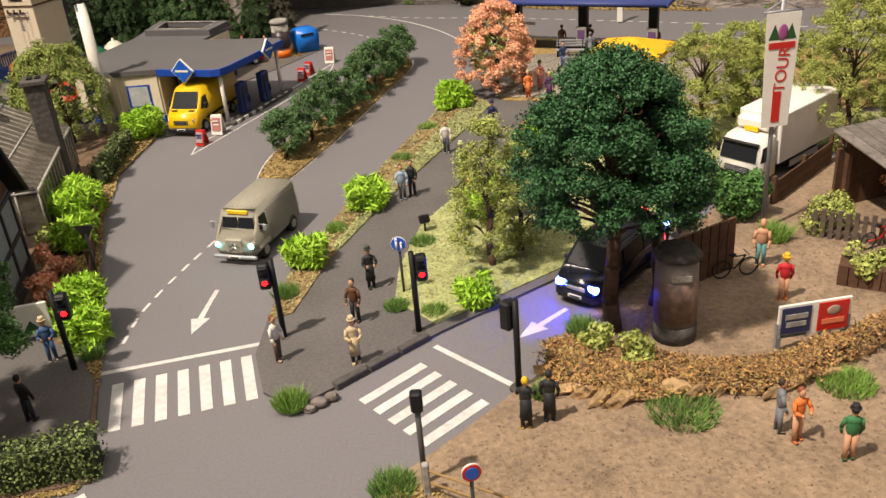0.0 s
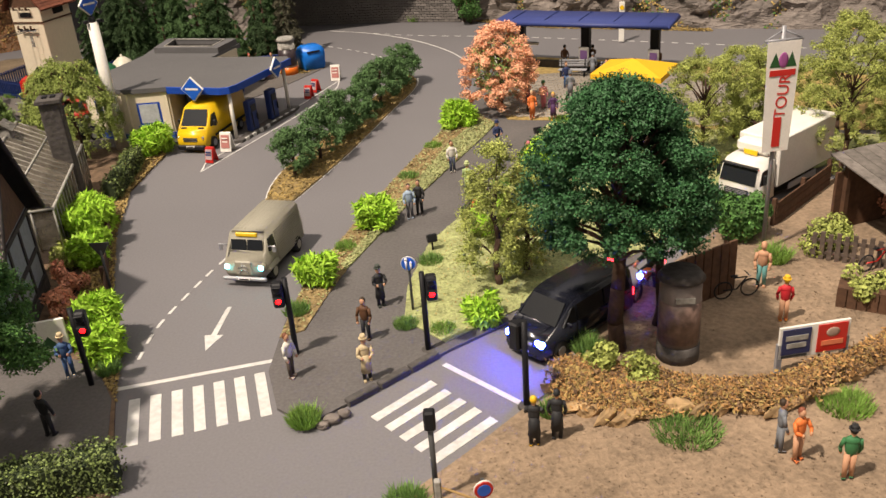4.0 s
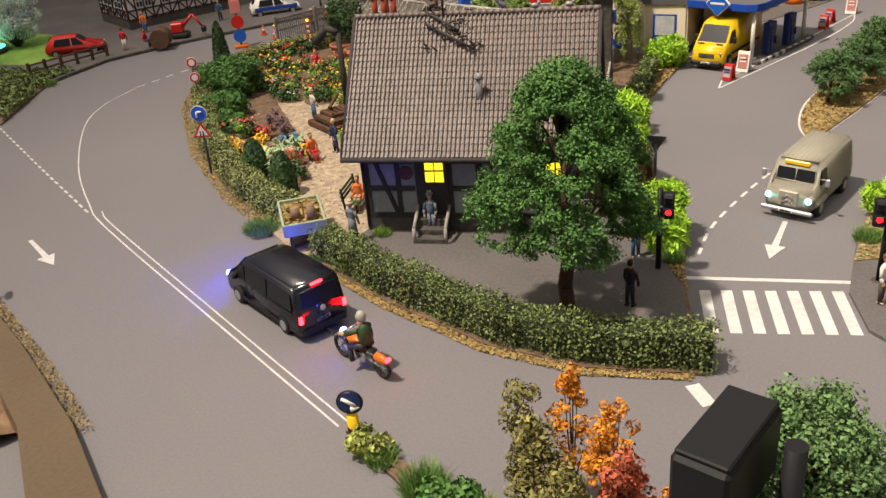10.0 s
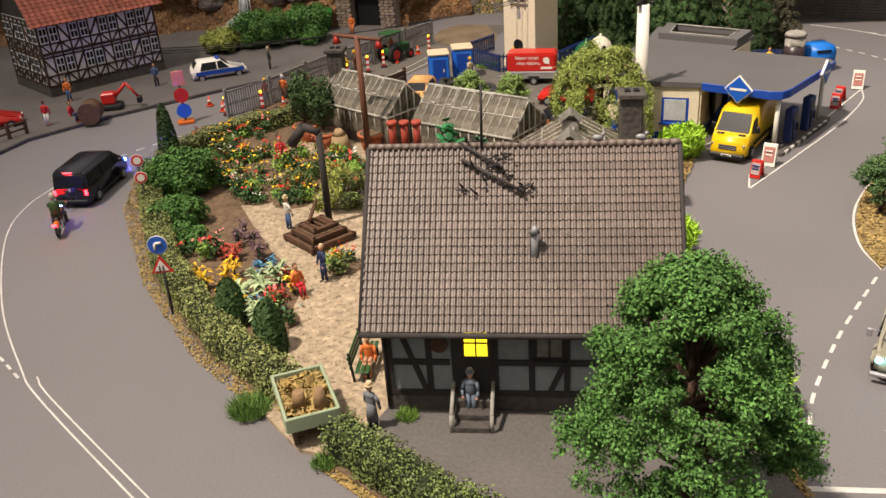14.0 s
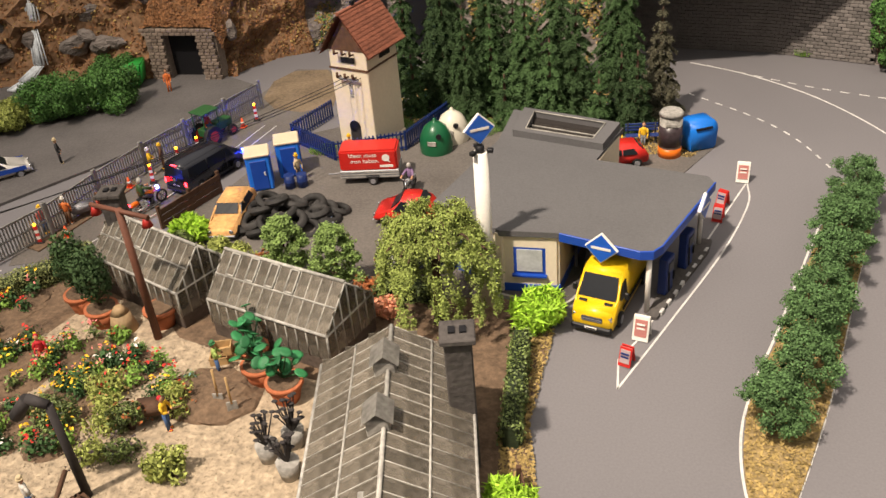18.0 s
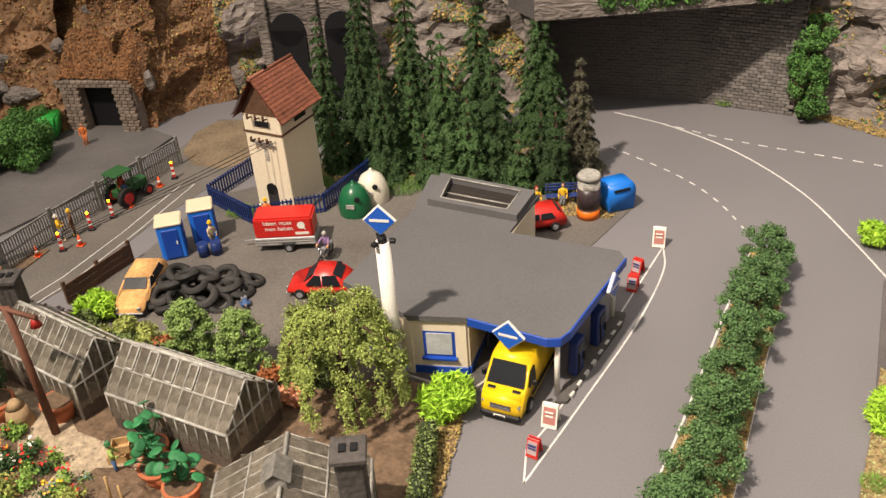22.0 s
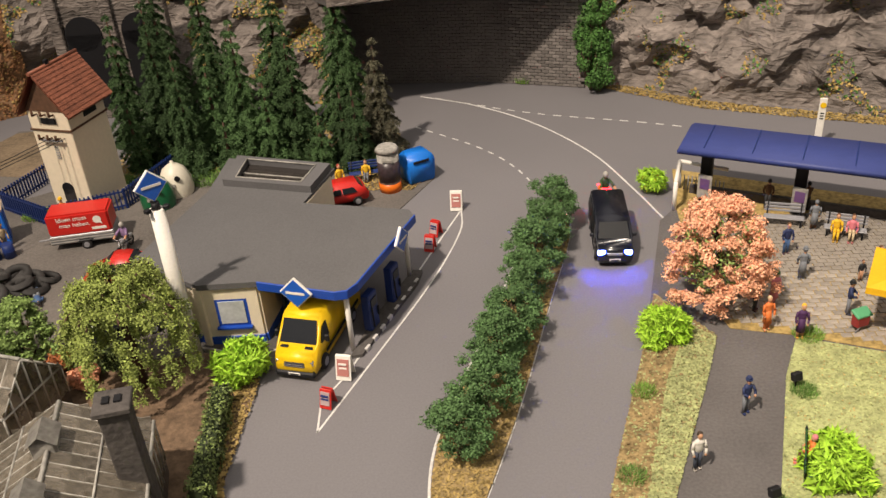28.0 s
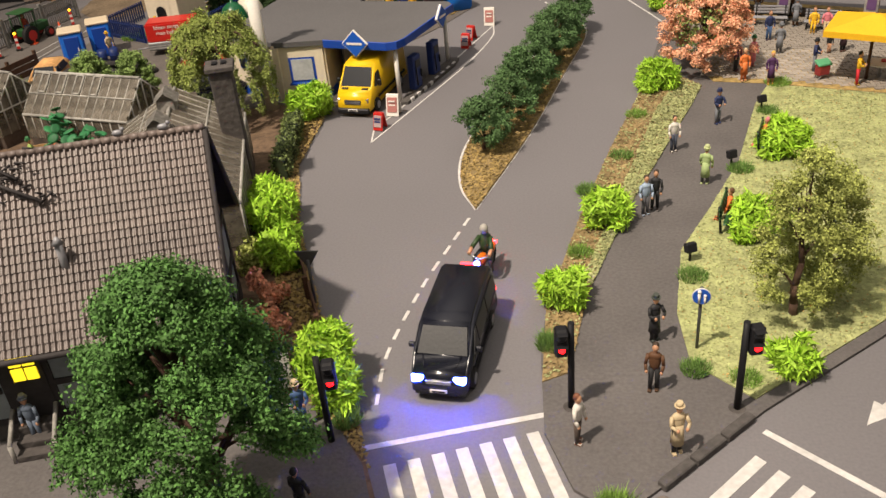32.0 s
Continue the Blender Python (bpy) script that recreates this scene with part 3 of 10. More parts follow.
def mulch_bank():
    """An uneven ridge of earth, heaped with bark and edged with broken cork."""
    rows = []
    for k in range(45):
        f = k / 44
        a = Vector(np.array([np.interp(f, (0, 0.06, 0.18, 0.35, 0.52, 0.68, 0.84, 1), [p[c] for p in MULCH[:8]]) for c in (0, 1)]))
        b = Vector(np.array([np.interp(f, (0, 0.06, 0.18, 0.35, 0.52, 0.68, 0.84, 1), [p[c] for p in MULCH[:7:-1]]) for c in (0, 1)]))
        row = []
        for u in (0, 0.12, 0.3, 0.5, 0.7, 0.88, 1):
            p = a.lerp(b, u)
            n = noise.noise(Vector((p.x * 0.9, p.y * 0.9, 2)))
            row.append((p.x + 0.15 * n, p.y + 0.15 * noise.noise(Vector((p.x, p.y, 7))), 0.1 + (0.62 + 0.3 * n) * math.sin(math.pi * min(1, 0.12 + u * 0.9)) ** 0.7))
        rows.append(row)
    tagged(part("mulch_bank", quads(B(), rows, 0, True), SCRUB), "raised bank of bark mulch", kind="structure")
    for nm, m2, cnt, size, lab, sd in (("bark_chip", material("orange_bark", (0.36, 0.20, 0.075), 0.95, bump=0, island=0.5), 11000, 0.055, "orange-brown bark chips", 17), ("dark_chip", material("dark_bark", (0.15, 0.09, 0.05), 0.95, bump=0, island=0.5), 6000, 0.06, "dark brown bark chips", 18), ("ochre_chip", SCRUB, 4000, 0.06, "ochre bark crumbs", 19)):
        rng = np.random.default_rng(sd)
        V = np.array(rows)
        a, b = rng.integers(0, 44, cnt), rng.integers(0, 6, cnt)
        u, v = rng.uniform(0, 1, (cnt, 1)), rng.uniform(0, 1, (cnt, 1))
        c = (V[a, b] * (1 - u) + V[a + 1, b] * u) * (1 - v) + (V[a, b + 1] * (1 - u) + V[a + 1, b + 1] * u) * v
        c[:, :2] += rng.normal(0, 0.18, (cnt, 2))
        c[:, 2] += rng.uniform(0, 0.07, cnt)
        tagged(foliage(nm, m2, c, np.tile((0, -0.3, 1.0), (cnt, 1)), size, None, rng, 0.7, "", 1.6), lab, "ground cover", kind="stuff")
    CORK = material("cork_bark", (0.38, 0.25, 0.125), 0.95, vary=0.55, scale=70, bump=1.0, fine=220, rand=0.25)
    rnd = random.Random(31)
    for i, p in enumerate(spread(MULCH[:8], 0.75)):
        bm = bmesh.new()
        bmesh.ops.create_icosphere(bm, subdivisions=2, radius=1)
        sx, sy, sz = rnd.uniform(0.4, 0.75), rnd.uniform(0.14, 0.24), rnd.uniform(0.16, 0.36)
        for v in bm.verts:
            k = 1 + 0.5 * noise.noise(v.co * 1.9 + Vector((i, 2, 0))) + 0.2 * noise.noise(v.co * 5)
            v.co = Vector((v.co.x * sx, v.co.y * sy, v.co.z * sz)) * k
        o = part("cork_piece", bm, CORK)
        o.matrix_basis = at(p.x, p.y + rnd.uniform(-0.05, 0.15), 0.2 + rnd.uniform(0, 0.15), rnd.uniform(-25, 45), 0, rnd.uniform(-12, 12))
        tagged(o, "broken piece of cork bark edging the bank", "bark", "cork pieces of the bank")


mulch_bank()
thin("field_edge_litter", [(4.4, 21.4), (3.6, 20.1), (5.8, 17.7), (9, 11), (11.5, 12.5), (8.4, 18.0), (5.6, 20.8)], 3600, 0.12, 0.075, SCRUB, "dry leaf litter at the field fence", 51, 0.03, 0.35)
thin("bench_litter", [(-12, 77.5), (-7.6, 77), (-6.4, 79), (-8, 81.5), (-12, 80.8)], 2200, 0.06, 0.09, SCRUB, "ochre litter round the bench", 52)
thin("road_dust", [(6.5, 96), (9.4, 95.0), (15.7, 90.2), (30.1, 84.0), (30, 82.5), (15, 88.8), (9, 93.6)], 3500, 0.02, 0.12, SCRUB, "dry litter along the rock foot", 18)
thin("slope_litter", [(-31, 80), (-26, 82), (-10, 80), (-8, 84), (-10, 90), (-30, 92)], 7000, 0.06, 0.13, SCRUB, "ochre litter below the spruces", 19)

COBBLE = material("cobble", (0.30, 0.265, 0.225), 0.9, vary=0.2, scale=80, bump=0.5, rand=0.2)


def cobbles():
    base = thing("plaza_paving", 0, 0, 0, 0, "grey-brown cobbles of the station plaza", "paving", kind="structure")
    me = bpy.data.meshes.new("cobble")
    bm = box(B(), 0, 0, 0.02, 0.52, 0.34, 0.07, 0.03)
    bm.transform(Matrix.Scale(U, 4))
    bm.to_mesh(me)
    bm.free()
    me.materials.append(COBBLE)
    rng = random.Random(4)
    rest = B()
    n = 0
    P = [(9.4, 71), (9.2, 60.2), (12.7, 59.2), (20, 56.2), (28, 53.6), (28, 66), (20, 71)]
    for i in range(60):
        for j in range(60):
            x, y = 8.5 + (i + (j % 2) * 0.5) * 0.57, 52 + j * 0.38
            inside = False
            for (x1, y1), (x2, y2) in zip(P, P[1:] + P[:1]):
                if (y1 > y) != (y2 > y) and x < (x2 - x1) * (y - y1) / (y2 - y1) + x1:
                    inside = not inside
            if not inside:
                continue
            a, dz = rng.uniform(-4, 4), rng.uniform(-0.012, 0.015)
            if n < 300 and x < 17.6 and y < 64.5:
                ob = new("cobble", me)
                ob.parent = base
                ob.matrix_basis = at(x, y, 0.175 + dz, a)
                n += 1
            else:
                box(rest, x, y, 0.195 + dz, 0.52, 0.34, 0.07, 0, a)
    rest_ob = part("cobble_field", rest, COBBLE, base)
    rest_ob["kind"] = "stuff"


def kerb(name, pts, w=0.3, h=0.22, label="grey stone kerb"):
    t = thing(name, 0, 0, 0, 0, label, "kerb", kind="structure")
    for a, b in zip(pts, pts[1:]):
        a, b = Vector(a), Vector(b)
        n = max(1, round((b - a).length / 1.6))
        for i in range(n):
            p, q = a.lerp(b, (i + 0.03) / n), a.lerp(b, (i + 0.97) / n)
            m, d = (p + q) / 2, q - p
            part("kerb_stone", box(B(), m.x, m.y, h / 2, d.length, w, h, 0.04, math.degrees(math.atan2(d.y, d.x))), KERBM, t)


KERBM = material("kerb_stone", (0.075, 0.068, 0.065), 0.9, vary=0.3, scale=60, bump=0.5)
kerb("kerb", [(1.7, 26.5), (5.1, 29.6)], 0.35, 0.3, "dark weathered stone kerb beside the crossing")
kerb("kerb", [(-61.5, 45.1), (-61.6, 51.3), (-58.9, 57.4), (-53.8, 65.7)], 0.3, 0.28)


# ---- road markings ----
def markings():
    t = thing("road_markings", 0, 0, 0, 0, "white painted road markings, slightly worn", "markings", kind="structure")

    def line(pts, w=0.2, name="line"):
        part(name, ribbon(B(), pts, w, 0.0), WHITE, t)

    def dashes(pts, n, duty=0.5, w=0.2):
        P = spread(curve(pts, 8), 0.1)
        for i in range(n):
            a, b = int(i / n * (len(P) - 1)), int((i + duty) / n * (len(P) - 1))
            line(P[a:b + 1], w, "dash")

    def bars(a, b, c, n, duty, along):
        a, b, c = Vector(a), Vector(b), Vector(c)
        for i in range(n):
            o = a + (c - b) * (i / (n - 1 + duty))
            w = (c - b) * (duty / (n - 1 + duty))
            part("zebra_bar", prism(B(), [o, o + w, o + w + b - a, o + b - a], 0.0, 0.02), WHITE, t)

    bars((-6.95, 27.65), (-6.1, 24.75), (-1.05, 26.25), 7, 0.52, 1)
    a = Vector((2.68, 25.8))
    for i in range(5):
        o = a + Vector((0.555, -0.62)) * i
        part("zebra_bar", prism(B(), [o, o + Vector((0.27, -0.30)), o + Vector((2.42, 1.82)), o + Vector((2.15, 2.12))], 0.0, 0.02), WHITE, t)
    line([(-7.75, 28.45), (-1.65, 29.95)], 0.24)
    line([(5.35, 29.0), (8.35, 26.0)], 0.24)
    # arrows
    for x0, y0, x1, y1 in ((-4.62, 34.7, -4.8, 31.0), (10.7, 31.2, 8.6, 29.2), (-38.5, 22.8, -35.1, 21.2)):
        p, q = Vector((x0, y0)), Vector((x1, y1))
        d = (q - p).normalized()
        n = Vector((-d.y, d.x))
        L = (q - p).length
        k = p + d * (L - 1.25)
        part("arrow", prism(B(), [p + n * 0.1, p - n * 0.1, k - n * 0.13, k - n * 0.42, q, k + n * 0.42, k + n * 0.13][::-1], 0.0, 0.02), WHITE, t)
    dashes([(-7.55, 30.6), (-7.5, 33.5), (-6.6, 37.8), (-5.6, 41.2), (-4.6, 44.4)], 11, 0.55, 0.14)
    line(curve([(-4.5, 44.6), (-1.7, 53.3), (0.8, 63), (2.6, 70.0), (2.7, 73)]), 0.12)
    line(curve([(-4.5, 44.6), (-5.35, 47.1), (-5.5, 50.5), (-4.9, 53.8), (-3.4, 58.6), (-0.8, 67.5), (1.4, 74.4)]), 0.12)
    line(curve([(-16.0, 15.6), (-23.4, 19.15), (-35.5, 25.0), (-38.9, 27.1), (-44.0, 31.2), (-49.8, 37.3), (-52.1, 41.4), (-52.8, 45.6)]), 0.075)
    line(curve([(-15.8, 15.9), (-23.2, 19.45), (-35.3, 25.3), (-37.5, 26.6)]), 0.065)
    dashes([(-52.8, 45.6), (-51.8, 51), (-49, 57), (-44.6, 64)], 14, 0.5, 0.12)
    dashes([(-38.2, 26.3), (-47, 30.8), (-56.4, 35.7)], 22, 0.55, 0.12)
    dashes([(-1.2, 16.9), (1.4, 18.6), (3.8, 20.3)], 5, 0.62, 0.42)
    line([(-5.95, 21.5), (-5.2, 20.6)], 0.5, "dash")
    line(curve([(-7.6, 94.9), (-3.0, 92.2), (1.6, 87.8), (5.4, 81.7), (7.5, 75.5), (8.6, 71.5)]), 0.13)
    dashes([(-6.3, 94.3), (1.7, 89.8), (10.5, 86.5), (18.4, 82.8), (27.7, 78.2), (40, 72)], 38, 0.5, 0.12)
    dashes([(-7.7, 88.2), (-3.0, 83.9), (-0.4, 80.2), (1.4, 75.6)], 12, 0.45, 0.12)
    line([(-10.8, 53.1), (-10.9, 55.2), (-9.9, 57.2), (-4.2, 73.7)], 0.1)
    line(curve([(-10.8, 53.1), (-8.7, 58.2), (-5.8, 65.5), (-4.2, 71.0), (-4.1, 73.7)]), 0.1)
    for dx in (0, 1.0):
        part("line", ribbon(B(), [(-44.6 + dx, 61), (-42.4 + dx, 67), (-41.2 + dx, 72.5), (-40.0 + dx, 80)], 0.07, 0.03), WHITE, t)
    for i in range(2):
        line([(13.4 + i * 0.5, 71.5), (14.6 + i * 0.5, 75.6)], 0.18)


markings()
cobbles()


# ---- shared parts of buildings ----
GLASSD = plain("dark_window_glass", (0.013, 0.015, 0.019), 0.35, 0.0, 0.28)
GLASSL = material("frosted_pane", (0.15, 0.15, 0.135), 0.22, vary=0.35, scale=60, bump=0.05, spec=0.6, rand=0.35)


def grimy_glass():
    """Old glasshouse panes: clear glass under streaks of dirt and lime."""
    m = material("grimy_glass", (0.205, 0.18, 0.148), 0.15, vary=0.45, scale=45, bump=0.08, fine=260, spec=0.8, rand=0.25)
    nt = m.node_tree
    out = next(n for n in nt.nodes if n.type == "OUTPUT_MATERIAL")
    clear, mix = nt.nodes.new("ShaderNodeBsdfTransparent"), nt.nodes.new("ShaderNodeMixShader")
    clear.inputs[0].default_value = (0.75, 0.75, 0.70, 1)
    dirt, rng = nt.nodes.new("ShaderNodeTexNoise"), nt.nodes.new("ShaderNodeMapRange")
    dirt.inputs["Scale"].default_value, dirt.inputs["Detail"].default_value, dirt.inputs["Distortion"].default_value = 70, 6, 1.5
    rng.inputs[1].default_value, rng.inputs[2].default_value = 0.35, 0.65
    rng.inputs[3].default_value, rng.inputs[4].default_value = 0.30, 0.92
    nt.links.new(next(n for n in nt.nodes if n.type == "TEX_COORD").outputs["Object"], dirt.inputs["Vector"])
    nt.links.new(dirt.outputs[0], rng.inputs[0])
    nt.links.new(rng.outputs[0], mix.inputs[0])
    nt.links.new(clear.outputs[0], mix.inputs[1])
    nt.links.new(nt.nodes["Principled BSDF"].outputs[0], mix.inputs[2])
    nt.links.new(mix.outputs[0], out.inputs[0])
    return m


GRIME = grimy_glass()
BARM = material("weathered_glazing_bar", (0.36, 0.345, 0.315), 0.6, vary=0.5, scale=110, bump=0.3)
CURTAIN = material("curtained_pane", (0.45, 0.47, 0.48), 0.3, vary=0.2, scale=80, bump=0.05)
GLOWY = material("lit_window", (0.9, 0.7, 0.05), 0.5, vary=0.02, bump=0, emit=(1.0, 0.72, 0.02), power=1.6)
LATTICE = material("weathered_white_bar", (0.30, 0.285, 0.26), 0.8, vary=0.45, scale=90)
BRICKD = material("brown_brick_base", (0.10, 0.075, 0.06), 0.9, vary=0.4, scale=90, bump=0.6)
CHIM = material("sooty_stone", (0.07, 0.062, 0.058), 0.9, vary=0.4, scale=70, bump=0.7)
WHITEP = plain("white_enamel", (0.74, 0.71, 0.66), 0.5)
SILVER = plain("grey_metal", (0.26, 0.26, 0.28), 0.4, 0.15)


def roof_courses(t, x0, x1, ya, za, yb, zb, rows, cols, mat, wave=0.10):
    """Overlapping courses of pantiles on one slope, eave (ya, za) to ridge (yb, zb)."""
    dy, dz = (yb - ya) / rows, (zb - za) / rows
    L = math.hypot(dy, dz)
    ny, nz = -dz / L, dy / L
    if nz < 0:
        ny, nz = -ny, -nz
    w = (x1 - x0) / cols
    for r in range(rows):
        lo, hi, un = [], [], []
        for c in range(cols * 4 + 1):
            x = x0 + (c // 8 * 2 + (0.0, 0.35, 0.55, 0.85, 1.25, 1.55, 1.75, 1.98)[c % 8]) * w
            k = (0.0, 0.04 * wave, 0.55 * wave, wave, wave, 0.55 * wave, 0.04 * wave, 0.0)[c % 8]
            o = k + 0.05
            y, z = ya + dy * r, za + dz * r
            lo.append((x, y + ny * o, z + nz * o))
            un.append((x, y + ny * 0.0, z + nz * 0.0))
            y, z = ya + dy * (r + 1.12), za + dz * (r + 1.12)
            hi.append((x, y + ny * (k + 0.0), z + nz * (k + 0.0)))
        bm = quads(B(), [un, lo, hi])
        bm.normal_update()
        part("tile_course", bm, mat, t)


def beam(bm, x0, z0, x1, z1, y, w=0.22, d=0.1):
    """A timber in the plane of a front at y."""
    L = math.hypot(x1 - x0, z1 - z0)
    box(bm, (x0 + x1) / 2, y, (z0 + z1) / 2, L, d, w, 0, 0, 0, 1, 0, -math.degrees(math.atan2(z1 - z0, x1 - x0)))


# ---- cottage ----
def cottage():
    t = thing("cottage", -18.25, 33.05, 0.12, 14.2, "half-timbered grey cottage with a brown pantile gable roof and lit windows", "house")
    w, d, e, rz = 4.95, 3.4, 4.35, 9.05
    bm = prism(B(), [(-w, -d), (w, -d), (w, d), (-w, d)], 0.7, e)
    part("wall", bm, INFILL, t)
    for s in (-1, 1):
        x = s * w
        bm = B()
        v = [(x, -d, e), (x, d, e), (x, 0, rz - 0.75)]
        o = [(x - s * 0.2, *p[1:]) for p in v]
        a, b = [bm.verts.new(p) for p in v], [bm.verts.new(p) for p in o]
        bm.faces.new(a), bm.faces.new(b[::-1])
        for i in range(3):
            bm.faces.new((a[i], b[i], b[(i + 1) % 3], a[(i + 1) % 3]))
        part("gable", bm, WOOD, t, "dark boarded gable")
    part("plinth", box(B(), 0, 0, 0.35, 2 * w + 0.16, 2 * d + 0.16, 0.7, 0.04), CHIM, t, "dark stone plinth")
    # timbers, front and the two ends
    y = -d - 0.03
    for x in (-4.8, -3.35, -0.95, 0.35, 1.6, 3.0, 4.8):
        bm = B()
        beam(bm, x, 0.7, x, e, y)
        part("timber", bm, TIMBER, t)
    for z, xa, xb in ((0.82, -4.9, 4.9), (2.15, -4.9, -2.6), (2.15, -0.95, 4.9), (3.45, -4.9, -2.6), (3.45, -0.95, 4.9), (4.25, -4.9, 4.9)):
        bm = B()
        beam(bm, xa, z, xb, z, y - 0.01)
        part("timber", bm, TIMBER, t)
    for xa, za, xb, zb in ((-4.6, 4.2, -3.5, 0.9), (1.0, 0.9, 1.5, 2.1), (3.1, 0.9, 3.6, 2.1)):
        bm = B()
        beam(bm, xa, za, xb, zb, y - 0.02, 0.18)
        part("timber", bm, TIMBER, t)
    for s in (-1, 1):
        for yy in (-3.2, -1.1, 1.1, 3.2):
            part("timber", box(B(), s * (w + 0.03), yy, 2.5, 0.1, 0.22, 3.6), TIMBER, t)
        for z in (0.82, 2.3, 4.2):
            part("timber", box(B(), s * (w + 0.04), 0, z, 0.1, 6.6, 0.2), TIMBER, t)
    # door with lit panes
    door = part("door", box(B(), -1.77, -d - 0.08, 2.15, 1.5, 0.12, 3.6, 0.03), TIMBER, t, "dark green door with lit panes")
    for i, j in ((-1, 0), (1, 0), (-1, 1), (1, 1)):
        part("pane", box(B(), -1.62 + i * 0.22, -d - 0.16, 2.75 + j * 0.55, 0.38, 0.05, 0.48 if j == 0 else 0.42), GLOWY, door, "glowing yellow pane")
    # windows
    for x, lit in ((0.98, 0), (3.75, 1)):
        win = part("window", box(B(), x, -d - 0.06, 3.0, 1.15, 0.1, 1.35, 0.03), TIMBER, t, "framed casement window")
        part("pane", box(B(), x, -d - 0.12, 3.0, 0.85, 0.04, 1.05), GLOWY if lit else GLASSL, win)
        part("glazing_bar", box(B(), x, -d - 0.15, 3.0, 0.07, 0.04, 1.05), TIMBER, win)
        part("window_sill", box(B(), x, -d - 0.2, 2.3, 1.25, 0.25, 0.1), TIMBER, win)
    part("plaque", cyl(B(), 0, 0, 0, 0.06, 0.33, None, 16), WOOD, t).matrix_basis = at(-2.95, -d - 0.04, 2.9, 0, 90)
    part("doorstep", box(box(box(B(), -1.77, -d - 1.15, 0.14, 1.3, 0.5, 0.28, 0.03), -1.77, -d - 0.75, 0.3, 1.3, 0.5, 0.5, 0.03), -1.77, -d - 0.35, 0.5, 1.3, 0.5, 0.75, 0.03), CHIM, t)
    for s in (-1, 1):
        part("handrail", rod(rod(B(), (-1.77 + s * 0.72, -d - 1.35, 0.75), (-1.77 + s * 0.72, -d - 0.1, 1.35), 0.08), (-1.77 + s * 0.72, -d - 1.35, 0), (-1.77 + s * 0.72, -d - 1.35, 0.78), 0.08), LATTICE, t)
    # roof
    for s in (-1, 1):
        bm = B()
        quads(bm, [[(-5.5, s * 4.3, 3.95), (5.5, s * 4.3, 3.95)], [(-5.5, 0, 9.0), (5.5, 0, 9.0)]])
        bmesh.ops.solidify(bm, geom=bm.faces[:], thickness=0.12)
        part("roof_deck", bm, TIMBER, t)
        roof_courses(t, -5.5, 5.5, s * 4.36, 3.98, 0, 9.05, 22, 112, TILE, 0.085)
        part("gutter", rod(B(), (-5.55, s * 4.45, 3.9), (5.55, s * 4.45, 3.9), 0.12), TIMBER, t)
        for x in (-5.53, 5.53):
            part("bargeboard", rod(B(), (x, s * 4.3, 3.95), (x, 0, 9.08), 0.1), TIMBER, t)
    bm = B()
    for i in range(36):
        rod(bm, (-5.5 + i * 0.306, 0, 9.13), (-5.5 + (i + 1.1) * 0.306, 0, 9.15), 0.14, 0.11, 8)
    part("ridge_tile", bm, TILE, t)
    bm = rod(rod(B(), (-4.9, -3.5, 3.8), (-5.3, -4.3, 3.9), 0.07), (-4.95, -3.5, 0.2), (-4.95, -3.5, 3.8), 0.07)
    part("downpipe", bm, TIMBER, t)
    part("vent_pipe", cyl(cyl(B(), 0.5, -2.6, 5.6, 7.0, 0.13), 0.5, -2.6, 6.9, 7.15, 0.2, 0.05), SILVER, t, "grey metal roof vent")
    # chimney stack of flue pots seen over the ridge
    for i in range(3):
        part("chimney_pot", cyl(cyl(B(), -4.7 + i * 0.45, 0.5, 8.7, 9.9, 0.14), -4.7 + i * 0.45, 0.5, 9.8, 9.95, 0.19), plain("terracotta_red", (0.3, 0.05, 0.03)), t)
    # broken aerial lying on the ridge
    bm = B()
    rod(bm, (-1.4, -0.1, 9.1), (-1.35, 0, 11.4), 0.05)
    rod(bm, (-2.1, -0.5, 8.8), (0.1, -1.4, 7.9), 0.07)
    rod(bm, (-2.2, 0.0, 9.25), (-0.6, -0.9, 8.6), 0.06)
    rng = random.Random(8)
    for i in range(26):
        x, y = rng.uniform(-2.1, 0.3), rng.uniform(-1.3, 0.1)
        z = 9.25 + y * 1.15
        rod(bm, (x, y, z), (x + rng.uniform(-0.5, 0.5), y + rng.uniform(-0.4, 0.2), z + rng.uniform(-0.1, 0.35)), 0.05, 0.03, 5)
    part("rooftop_nest", bm, TIMBER, t, "untidy nest of dark twigs on the ridge")
    for x in (2.7, 4.2):
        b = ball(ball(B(), x, 0, 9.35, 0.2, 0.1, 0.11), x + 0.18, 0, 9.47, 0.08)
        part("bird", b, SILVER, t)


cottage()


